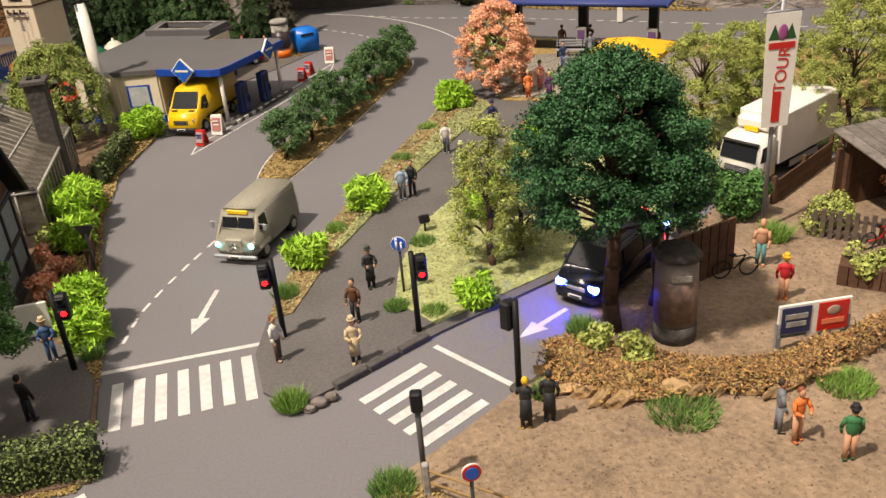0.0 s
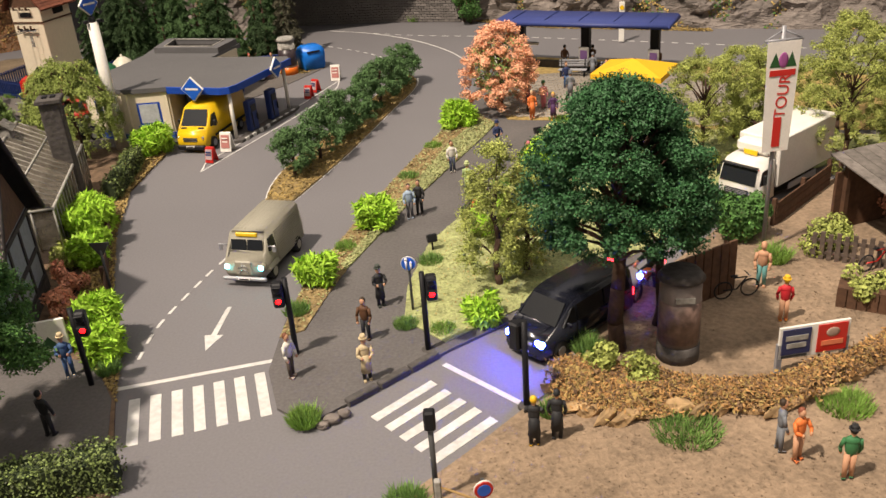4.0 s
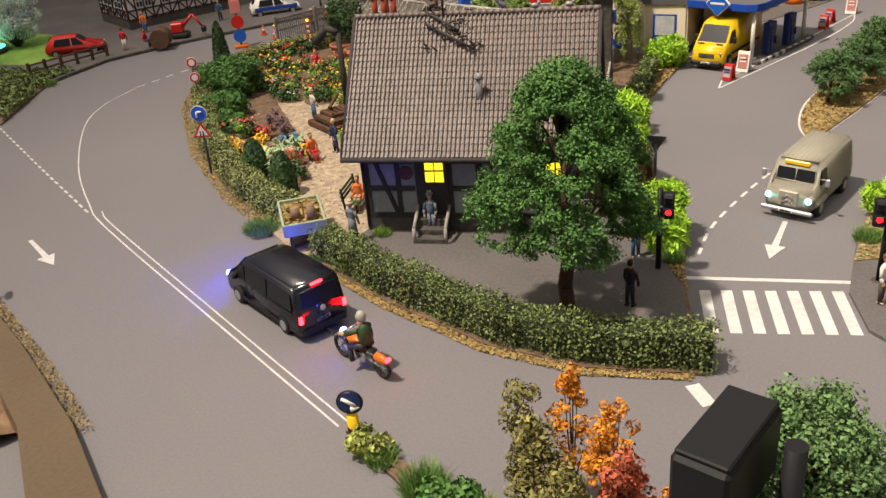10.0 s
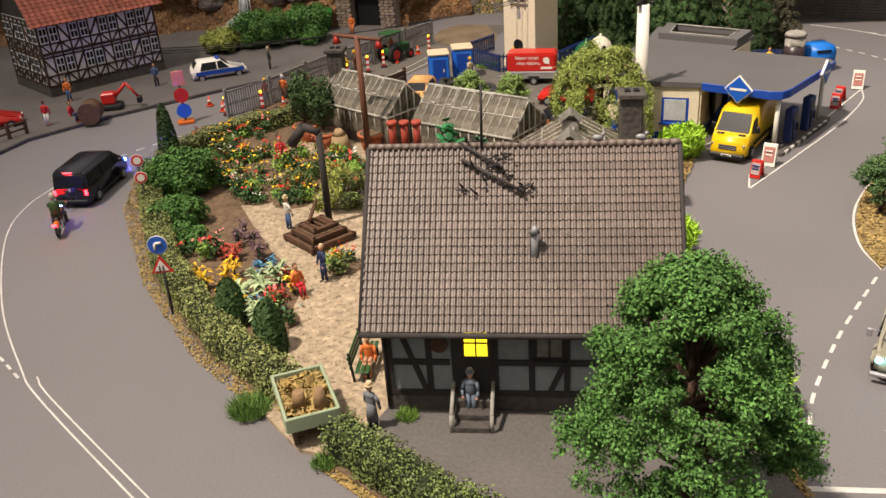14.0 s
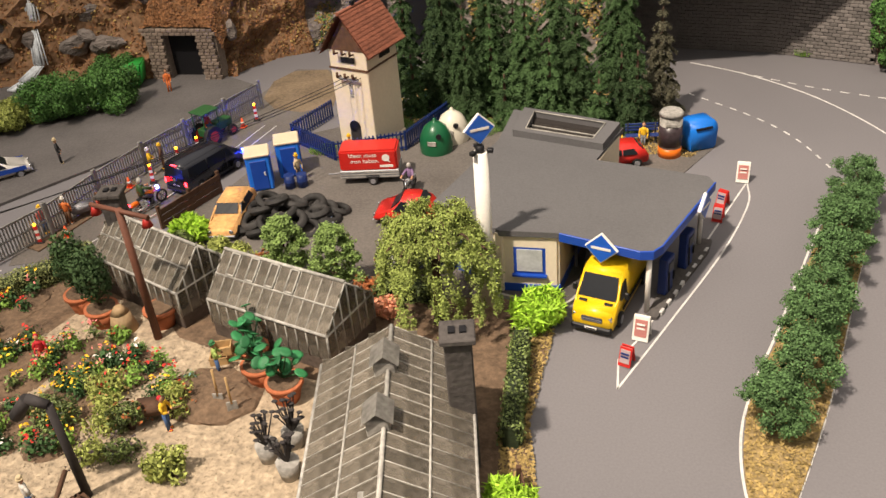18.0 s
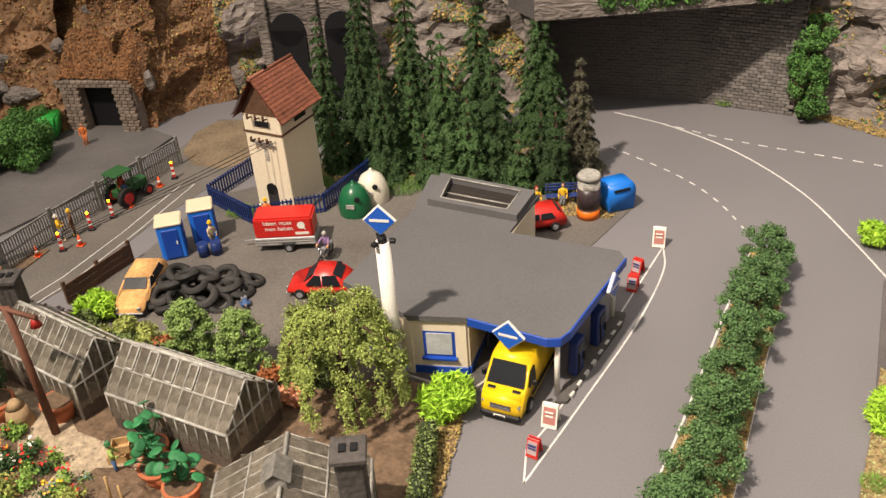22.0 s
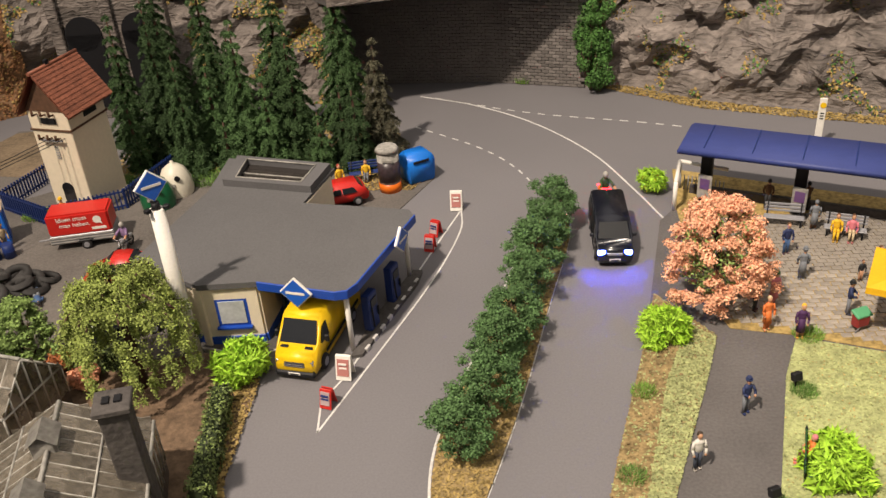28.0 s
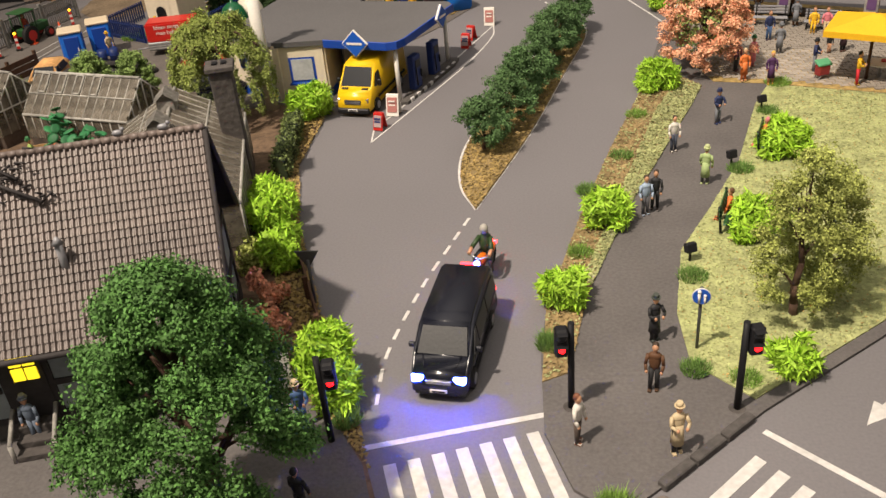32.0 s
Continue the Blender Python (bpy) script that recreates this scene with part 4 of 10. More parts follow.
# ---- glasshouses ----
def glasshouse(x, y, rz, L, D, eave, ridge, nx, label, vents=(), glass=None):
    t = thing("greenhouse", x, y, 0.1, rz, label, "greenhouse", "greenhouses of the nursery")
    hx, hy = L / 2, D / 2
    part("base_wall", box(B(), 0, 0, 0.4, L, D, 0.8, 0.04), BRICKD, t, "low dark brick base")
    part("interior_soil", box(B(), 0, 0, 0.85, L - 0.4, D - 0.4, 0.1), SOIL, t)
    px = L / nx
    me = {}

    def pane(key, w, h, m):
        if key not in me:
            d = bpy.data.meshes.new("pane")
            bm = box(B(), 0, 0, 0, w * 0.93, h * 0.96, 0.04)
            bm.transform(Matrix.Scale(U, 4))
            bm.to_mesh(d)
            bm.free()
            d.materials.append(glass or GRIME)
            me[key] = d
        ob = new("pane", me[key])
        ob.parent = t
        ob.matrix_basis = m

    sl = math.hypot(hy, ridge - eave)
    ang = math.degrees(math.atan2(ridge - eave, hy))
    for s in (-1, 1):
        for i in range(nx):
            cx = -hx + (i + 0.5) * px
            for k in range(2):
                f = (k + 0.5) / 2
                pane("roof", px, sl / 2, at(cx, s * hy * (1 - f), eave + (ridge - eave) * f + 0.02, 0, -s * ang))
            pane("side", px, eave - 0.8, at(cx, s * hy, (eave + 0.8) / 2, 0, 90))
        for i in range(nx + 1):
            cx = -hx + i * px
            part("glazing_bar", rod(rod(B(), (cx, s * hy, eave), (cx, 0, ridge), 0.05, None, 5), (cx, s * hy, 0.8), (cx, s * hy, eave), 0.05, None, 5), BARM, t)
        part("eave_rail", rod(rod(B(), (-hx, s * hy, eave), (hx, s * hy, eave), 0.09), (-hx, s * hy * 0.5, (eave + ridge) / 2 + 0.05), (hx, s * hy * 0.5, (eave + ridge) / 2 + 0.05), 0.05), BARM, t)
        # glazed ends
        n = 6
        for i in range(n):
            y0 = -hy + (i + 0.5) * D / n
            h = eave + (ridge - eave) * (1 - abs(y0) / hy)
            part("pane", box(B(), s * hx, y0, (h + 0.8) / 2, 0.04, D / n * 0.9, h - 0.85), glass or GRIME, t)
            part("glazing_bar", rod(B(), (s * hx, -hy + i * D / n, 0.8), (s * hx, -hy + i * D / n, eave + (ridge - eave) * (1 - abs(-hy + i * D / n) / hy)), 0.06, None, 5), BARM, t)
        part("end_rail", rod(B(), (s * hx, -hy, eave), (s * hx, hy, eave), 0.07), BARM, t)
    part("ridge_rail", rod(B(), (-hx, 0, ridge + 0.03), (hx, 0, ridge + 0.03), 0.1), BARM, t)
    for vx, vs in vents:
        m = at(vx, vs * hy * 0.27, ridge - (ridge - eave) * 0.27 + 0.1, 0, -vs * ang)
        v = part("roof_vent", box(B(), 0, 0, 0, px * 0.82, sl * 0.42, 0.06, 0.02), glass or GRIME, t, "hinged roof vent")
        v.matrix_basis = m
        bm = B()
        for a in (-1, 1):
            rod(bm, (a * px * 0.4, -sl * 0.21, 0.04), (a * px * 0.4, sl * 0.21, 0.04), 0.05, None, 5)
            rod(bm, (-px * 0.4, a * sl * 0.21, 0.04), (px * 0.4, a * sl * 0.21, 0.04), 0.05, None, 5)
        part("vent_frame", bm, BARM, v)
    # plants on the staging inside
    rng = np.random.default_rng(int(L * 10 + x * -3))
    n = int(L * D * 34)
    c = np.column_stack([rng.uniform(-hx + 0.4, hx - 0.4, n), rng.uniform(-hy + 0.4, hy - 0.4, n), 0.9 + rng.uniform(0, 1, n) ** 2 * (eave - 1.0)])
    foliage("staging_plant", SCRUB, c, np.tile((0, 0, 1.0), (n, 1)), 0.16, t, rng, 0.8, "brown and ochre plants under the glass")["kind"] = "stuff"
    return t


glasshouse(-36.2, 57.6, -23.0, 7.4, 3.8, 2.3, 4.2, 12, "old greenhouse with grimy glass and white bars on a brick base", ((-2.15, -1), (-0.31, -1), (1.54, -1)))
glasshouse(-27.45, 55.0, -16.4, 7.6, 3.9, 2.3, 4.2, 12, "old greenhouse with grimy glass beside potted plants", ((-2.85, -1), (-1.58, -1), (-0.31, -1), (0.95, -1)))
glasshouse(-19.0, 44.9, -76.4, 10.6, 6.6, 3.0, 4.9, 15, "large weathered greenhouse behind the cottage with roof lanterns", (), GRIME)


def lanterns():
    for k, (x, y) in enumerate(((-19.8, 47.6), (-19.1, 44.4))):
        t = thing("roof_lantern", x, y, 4.6, -76.4, "pale plastered lantern on the greenhouse ridge", "roof lantern", "lanterns on the greenhouse")
        part("body", box(B(), 0, 0, 0.4, 1.0, 0.9, 0.8, 0.05), LATTICE, t)
        bm = B()
        quads(bm, [[(-0.65, -0.6, 0.75), (0.65, -0.6, 0.75)], [(-0.65, 0, 1.25), (0.65, 0, 1.25)], [(-0.65, 0.6, 0.75), (0.65, 0.6, 0.75)]])
        bmesh.ops.solidify(bm, geom=bm.faces[:], thickness=0.08)
        part("cap", bm, LATTICE, t)
    t = thing("dormer", -18.4, 40.9, 3.6, -76.4, "small dark dormer with a pitched cap", "dormer")
    part("body", box(B(), 0, 0, 0.55, 0.9, 0.9, 1.1, 0.03), LATTICE, t)
    # thin black panel on the solid body; its colour stands for the dark inside
    part("opening", box(B(), 0.45, 0, 0.5, 0.06, 0.6, 0.8), BLACK, t)
    for x, y, h, w in ((-16.7, 47.6, 6.9, 1.1), (-39.2, 59.0, 5.6, 1.1)):
        t = thing("chimney", x, y, 0, 14, "sooty grey stone chimney with twin flues", "chimney")
        part("shaft", box(B(), 0, 0, h / 2, w, w, h, 0.06), CHIM, t)
        part("cap", box(B(), 0, 0, h, w + 0.3, w + 0.3, 0.25, 0.04), CHIM, t)
        for s in (-1, 1):
            part("flue", box(B(), s * 0.22, 0, h + 0.16, 0.26, 0.4, 0.1), BLACK, t)


lanterns()


# ---- petrol station ----
SIGNBLUE = plain("sign_blue", (0.015, 0.10, 0.50), 0.3, 0, 0.5)


def text(name, body, size, mat, parent, m, label=""):
    """Raised lettering as a mesh."""
    cu = bpy.data.curves.new(name, "FONT")
    cu.body, cu.size, cu.align_x, cu.align_y, cu.extrude = body, size * U, "CENTER", "CENTER", 0.008 * U
    tmp = bpy.data.objects.new(name, cu)
    me = bpy.data.meshes.new_from_object(tmp)
    bpy.data.objects.remove(tmp)
    me.materials.clear()
    me.materials.append(mat)
    ob = new(name, me)
    ob.parent = parent
    ob.matrix_basis = m
    if label:
        ob["label"] = label
    return ob


def diamond(t, s, y0, both=True):
    """A blue diamond plate with a white rim in the plane of y."""
    part("rim", box(B(), 0, y0, 0, s * 1.414, 0.16, s * 1.414, 0.03, 0, 0, 1, 0, 45), WHITEP, t)
    for k in (-1, 1) if both else (-1,):
        part("face", box(B(), 0, y0 + k * 0.09, 0, s * 1.27, 0.03, s * 1.27, 0, 0, 0, 1, 0, 45), SIGNBLUE, t, "blue sign face")
        part("mark", box(B(), 0, y0 + k * 0.12, 0.02, s * 1.15, 0.02, s * 0.16), WHITEP, t, "white wordmark drawn as a plain bar")


def station():
    t = thing("petrol_station", 0, 0, 0.05, 0, "cream petrol station with grey flat roof and blue fascia", "petrol station")
    W = [(-21.35, 62.75), (-17.45, 60.2), (-14.45, 60.25), (-13.4, 67.9), (-12.2, 72.3), (-18.6, 74.6), (-19.2, 70.4)]
    for i in range(7):
        a, b = Vector(W[i]), Vector(W[(i + 1) % 7])
        m, d = (a + b) / 2, b - a
        rz = math.degrees(math.atan2(d.y, d.x))
        part("wall", box(B(), m.x, m.y, 1.9, d.length, 0.25, 3.7, 0.02, rz), CREAM, t)
        part("skirting", box(B(), m.x, m.y, 0.3, d.length + 0.06, 0.36, 0.6, 0.02, rz), DKBLUE if i > 2 else BLUE, t, "blue painted plinth")
    R = [(-21.6, 62.6), (-17.4, 59.9), (-14.3, 60.0), (-10.2, 58.75), (-9.6, 58.85), (-9.2, 59.4), (-6.6, 66.2), (-6.9, 66.9), (-13.2, 68.4), (-11.9, 72.9), (-19.2, 75.3), (-19.4, 70.6)]
    part("roof", prism(B(), R, 3.62, 3.95), ROOFG, t, "grey felt flat roof")
    F = [(-14.3, 59.97), (-10.2, 58.7), (-9.58, 58.8), (-9.15, 59.4), (-6.55, 66.2)]
    for a, b in zip(F, F[1:]):
        a, b = Vector(a), Vector(b)
        m, d = (a + b) / 2, b - a
        part("fascia", box(B(), m.x, m.y, 3.72, d.length + 0.04, 0.1, 0.5, 0.02, math.degrees(math.atan2(d.y, d.x))), BLUE, t, "blue canopy fascia")
    # raised roof light at the back
    C = [Vector(p) for p in ((-18.6, 71.2), (-12.9, 69.6), (-12.1, 72.7), (-18.4, 74.7))]
    mid = sum(C, Vector((0, 0))) / 4
    I = [mid + (p - mid) * 0.74 for p in C]
    for k in range(4):
        q = (k + 1) % 4
        part("roof_curb", prism(B(), [C[k], C[q], I[q], I[k]], 3.95, 4.4), ROOFG, t)
        part("roof_light_rim", rod(B(), (*I[k], 4.42), (*I[q], 4.42), 0.05), LATTICE, t)
    part("roof_light", prism(B(), I, 3.95, 4.02), plain("dark_glazing", (0.03, 0.026, 0.024), 0.12, 0, 0.6), t, "dark glazed roof light in its well")
    part("glazing_bar", rod(B(), (*((I[0] + I[3]) / 2), 4.05), (*((I[1] + I[2]) / 2), 4.05), 0.05), LATTICE, t)
    # window in the front and two small ones in the slanting wall
    d = Vector((3.0, 0.05)).normalized()
    rz = math.degrees(math.atan2(d.y, d.x))
    win = part("window", box(B(), -15.9, 60.2, 2.05, 1.75, 0.2, 1.75, 0.03, rz), BLUE, t, "square window in a blue frame")
    part("pane", box(B(), -15.9, 60.1, 2.1, 1.35, 0.1, 1.35, 0, rz), CURTAIN, win, "pale curtained pane")
    part("sill", box(B(), -15.9, 60.0, 1.2, 1.85, 0.25, 0.1, 0, rz), BLUE, win)
    d = Vector((3.3, -2.2)).normalized()
    rz = math.degrees(math.atan2(d.y, d.x))
    for f in (0.33, 0.72):
        p = Vector(W[0]).lerp(Vector(W[1]), f)
        win = part("window", box(B(), p.x - 0.08, p.y - 0.1, 2.3, 0.75, 0.2, 0.95, 0.03, rz), BLUE, t)
        part("pane", box(B(), p.x - 0.13, p.y - 0.17, 2.3, 0.5, 0.14, 0.7, 0, rz), GLASSD, win)
    part("pilaster", box(B(), -17.45, 60.15, 1.9, 0.4, 0.4, 3.7, 0.03, -15), CREAM, t)
    part("shop_window", box(B(), -13.95, 63.8, 1.9, 0.12, 4.2, 2.2, 0, 9.3), GLASSD, t)
    part("shop_door", box(B(), -13.2, 67.1, 1.6, 0.14, 1.1, 2.6, 0, 9.3), BLUE, t)
    for x, y in ((-9.75, 59.2), (-7.15, 66.0)):
        part("canopy_post", cyl(B(), x, y, 0, 3.7, 0.14), WHITEP, t, "slim white canopy post")
    slab("station_kerb", [(-18.3, 60.0), (-15.1, 59.0), (-13.6, 59.5), (-13.3, 61), (-13.4, 66), (-14.5, 66), (-14.5, 60.3), (-17.7, 60.5)], 0, 0.18, KERBM, "kerbed footway round the kiosk")
    bm = ribbon(B(), curve([(-18.4, 59.9), (-15.1, 58.95), (-13.9, 59.2), (-13.3, 60.2)]), 0.14, 0, 0.24)
    tagged(part("kerb_edge", bm, LATTICE), "pale concrete kerb edge", kind="structure")
    isl = slab("pump_island", [(-9.8, 58.5), (-9.2, 58.6), (-6.6, 65.2), (-6.4, 66.4), (-7.0, 66.5), (-9.0, 61.5)], 0, 0.2, KERBM, "concrete pump island")
    for i, f in enumerate((0.08, 0.2, 0.32, 0.44, 0.56, 0.68, 0.8, 0.92)):
        p = Vector((-9.2, 58.6)).lerp(Vector((-6.5, 65.9)), f)
        tagged(part("kerb_block", box(B(), p.x, p.y, 0.12, 0.16, 0.42, 0.26, 0.02, -22), WHITE), "white painted kerb block", kind="structure")
    for x, y in ((-8.9, 61.0), (-7.9, 63.6)):
        p = thing("fuel_pump", x, y, 0.2, -22, "blue fuel pump under the canopy", "fuel pump", "fuel pumps")
        part("cabinet", box(B(), 0, 0, 1.1, 0.5, 0.95, 2.2, 0.06), DKBLUE, p)
        part("display", box(B(), 0.27, 0, 1.65, 0.04, 0.6, 0.5), GLASSD, p)
        part("nozzle", rod(B(), (0.32, 0.3, 1.2), (0.32, 0.3, 0.7), 0.06), BLACK, p)
        part("hose", rod(B(), (0.3, -0.3, 1.4), (0.36, -0.34, 0.3), 0.05), BLACK, p)
    for (x, y, z, s, rz) in ((-12.05, 58.85, 4.05, 0.88, -16), (-7.25, 63.6, 4.0, 0.8, 69)):
        g = thing("diamond_sign", x, y, z, rz, "blue diamond sign with white rim on the canopy edge", "sign", "diamond signs of the station")
        diamond(g, s, -0.1)


def station_mast():
    t = thing("sign_mast", -17.95, 58.9, 0.1, 0, "tall white round sign mast beside the station", "mast")
    part("shaft", cyl(B(), 0, 0, 0, 8.9, 0.42, 0.36, 18), WHITEP, t)
    part("collar", cyl(B(), 0, 0, 8.85, 9.25, 0.24, 0.2, 12), BLACK, t)
    for k in range(3):
        a = k * 2.09
        part("floodlight", box(B(), 0.5 * math.cos(a), 0.5 * math.sin(a), 9.0, 0.3, 0.26, 0.2, 0.03, math.degrees(a)), BLACK, t)
    s = thing("rotating_sign", -17.95, 58.9, 10.2, 0, "blue diamond sign turning on the mast", "sign")
    diamond(s, 0.82, 0.0)
    part("spindle", rod(B(), (0, 0, -1.0), (0, 0, -0.7), 0.1), BLACK, s)
    return s


station()
ROTSIGN = station_mast()


# ---- transformer tower ----
def tower():
    t = thing("transformer_tower", -30.25, 77.9, 0.05, -16, "tall cream transformer tower with red tiled gable roof", "tower")
    part("wall", box(B(), 0, 0, 3.9, 3.1, 3.8, 7.8, 0.05), CREAM, t)
    part("string_course", box(B(), 0, 0, 6.3, 3.24, 3.94, 0.12), WOOD, t)
    part("foot", box(B(), 0, 0, 0.25, 3.22, 3.92, 0.5, 0.04), CREAM, t)
    for s in (-1, 1):
        bm = B()
        a = [bm.verts.new(p) for p in ((-1.6, s * 1.93, 7.6), (1.6, s * 1.93, 7.6), (0, s * 1.93, 9.9))]
        b = [bm.verts.new((v.co.x, s * 1.8, v.co.z)) for v in a]
        bm.faces.new(a), bm.faces.new(b[::-1])
        for i in range(3):
            bm.faces.new((a[i], a[(i + 1) % 3], b[(i + 1) % 3], b[i]))
        part("gable", bm, WOOD, t, "brown boarded gable")
        bm = B()
        quads(bm, [[(s * 2.05, -2.35, 7.3), (s * 2.05, 2.35, 7.3)], [(0, -2.35, 10.2), (0, 2.35, 10.2)]])
        bmesh.ops.solidify(bm, geom=bm.faces[:], thickness=0.12)
        part("roof_deck", bm, REDTILE, t)
        for r in range(12):
            f = r / 12
            x0, z0 = s * (2.1 - 2.1 * f), 7.35 + 2.9 * f
            x1, z1 = s * (2.1 - 2.1 * (f + 0.1)), 7.35 + 2.9 * (f + 0.1)
            bm = B()
            for k in range(22):
                y = -2.36 + k * 0.2145
                quads(bm, [[(x0 + s * 0.05, y, z0 + 0.1), (x0 + s * 0.05, y + 0.19, z0 + 0.1)], [(x1 + s * 0.03, y, z1 + 0.05), (x1 + s * 0.03, y + 0.19, z1 + 0.05)]])
            part("tile_course", bm, REDTILE, t)
    part("ridge_tile", rod(B(), (0, -2.4, 10.28), (0, 2.4, 10.28), 0.14), REDTILE, t)
    part("finial", box(B(), 0, -0.6, 10.5, 0.2, 0.3, 0.3), BLACK, t)
    y = -1.93
    part("door", box(B(), -0.1, y, 1.05, 0.9, 0.1, 1.9, 0.03), TIMBER, t, "arched grey steel door")
    part("door_arch", cyl(B(), 0, 0, 0, 0.1, 0.45, None, 16), BLACK, t).matrix_basis = at(-0.1, y + 0.05, 2.0, 0, 90)
    part("louvre", box(B(), 0, y, 6.95, 1.1, 0.08, 0.4), BLACK, t)
    part("louvre", box(B(), 1.57, 0.3, 6.95, 0.08, 1.3, 0.5), BLACK, t)
    for i in range(3):
        for z in (7.4, 5.75):
            part("insulator", rod(rod(B(), (-0.75 + i * 0.65, y, z), (-0.75 + i * 0.65, y - 0.4, z + 0.05), 0.06), (-0.75 + i * 0.65, y - 0.4, z), (-0.75 + i * 0.65, y - 0.4, z + 0.35), 0.09), WOOD, t, "brown insulator")
    part("bracket", box(B(), 0, y - 0.2, 5.65, 1.7, 0.1, 0.12), SILVER, t)
    for k in range(5):
        part("nameplate", box(B(), 0, y, 4.3 + k * 0.2, 0.3, 0.05, 0.12), LATTICE, t)
    for i in range(3):
        w = thing("overhead_wire", 0, 0, 0, 0, "thin black overhead wire to the tower", "wire", "overhead wires")
        P = [Vector((-30.7 + i * 0.6, 76.6, 5.8)).lerp(Vector((-46 + i * 0.6, 45 + i, 8.5)), k / 10) - Vector((0, 0, 6 * k / 10 * (1 - k / 10) * 0.5)) for k in range(11)]
        bm = B()
        for a, b in zip(P, P[1:]):
            rod(bm, a, b, 0.025, None, 4)
        part("strand", bm, BLACK, w)


tower()


# ---- cliffs, tunnel and stone wall ----
def cliff(name, foot, top, seed, mat, label, back=10.0, amp=2.2, step=0.9, growth=(), cut=-2.0):
    """A rock face that rises from a foot line, leaning back, with ledges and cracks."""
    P = spread(foot, step)
    rows = []
    n = int(top / step) + 1
    for j in range(n + 1):
        z = top * j / n
        row = []
        for i, p in enumerate(P):
            d = P[min(i + 1, len(P) - 1)] - P[max(i - 1, 0)]
            d.normalize()
            nx, ny = -d.y, d.x
            q = Vector((p.x * 0.16, p.y * 0.16, z * 0.2 + seed))
            k = noise.fractal(q, 0.8, 2.1, 7) * amp + (abs(noise.noise(q * 2.3)) + 0.35 * abs(noise.noise(Vector((q.x * 4, q.y * 4, q.z * 11))))) * amp * 0.8
            ledge = (math.floor(z / 2.4 + noise.noise(q * 0.6) * 1.4) * 2.4) / top * back
            o = 0.55 * ledge + 0.45 * back * z / top + k * min(1, 0.25 + z / 3)
            row.append((p.x + nx * o, p.y + ny * o, z + noise.noise(q * 3) * 0.5 * (j > 0) - 0.1))
        rows.append(row)
    bm = quads(B(), rows)
    t = thing(name, 0, 0, 0, 0, label, "cliff", kind="structure")
    part("rock_face", bm, mat, t)
    rng = np.random.default_rng(int(seed * 10))
    V = np.array(rows)
    for nm, m2, share, size in growth:
        k = int(V.shape[0] * V.shape[1] * share)
        a, b = rng.integers(0, V.shape[0] - 1, k), rng.integers(0, V.shape[1] - 1, k)
        u, v = rng.uniform(0, 1, (k, 1)), rng.uniform(0, 1, (k, 1))
        c = (V[a, b] * (1 - u) + V[a + 1, b] * u) * (1 - v) + (V[a, b + 1] * (1 - u) + V[a + 1, b + 1] * u) * v
        keep = np.array([noise.noise(Vector(p * 0.35)) + 0.15 * noise.noise(Vector(p * 1.7)) > cut for p in c]) if cut > -1 else np.ones(k, bool)
        g = foliage(nm, m2, c[keep] + (0, -0.05, 0.05), np.tile((0, -0.7, 0.7), (keep.sum(), 1)), size, t, rng, 0.6)
        g["kind"] = "stuff"
    return t


CHIPR = material("russet_chip", (0.24, 0.115, 0.05), 0.95, bump=0, island=0.5)


cliff("cliff", [(-100, 70), (-82, 80), (-66, 86.5), (-54.6, 88.6)], 24, 3.1, ROCKB, "brown scree slope with grey boulders", 10, 2.2, 0.9, (("russet_litter", CHIPR, 9, 0.16), ("ochre_litter", CHIPO, 2.5, 0.15)))
cliff("cliff", [(-57.5, 90.2), (-47.0, 90.2)], 20, 6.0, ROCKB, "brown scree above the stone portal", 9, 1.2, 0.9, (("russet_litter", CHIPR, 16, 0.15), ("ochre_litter", CHIPO, 4, 0.15)))
cliff("cliff", [(-47.6, 89.4), (-46.3, 92.2), (-44.8, 94.8), (-42.0, 96.6)], 22, 4.4, ROCKB, "steep brown scree of leaf litter", 7, 1.4, 0.7, (("russet_litter", CHIPR, 14, 0.14), ("ochre_litter", CHIPO, 3, 0.14)))
cliff("cliff", [(-42.6, 96.2), (-39.5, 97.5), (-34, 98), (-27, 96), (-20, 94.6), (-13.6, 94.2), (-12.4, 97.5), (-12.2, 112)], 24, 8.4, ROCK, "rough grey cliff with ledges", 7, 2.0, 0.5, (("ochre_litter", CHIPO, 9, 0.15), ("moss", LEAF, 4, 0.14)), 0.13)
cliff("cliff", [(5.6, 97.5), (6.6, 95.2), (9.4, 95.0), (15.7, 90.2), (30.1, 84.0), (48, 77), (70, 72)], 24, 1.7, ROCK, "craggy grey rock wall beside the road", 6, 2.4, 0.5, (("ochre_litter", CHIPO, 5, 0.15), ("moss", LEAF, 3, 0.14)), 0.22)


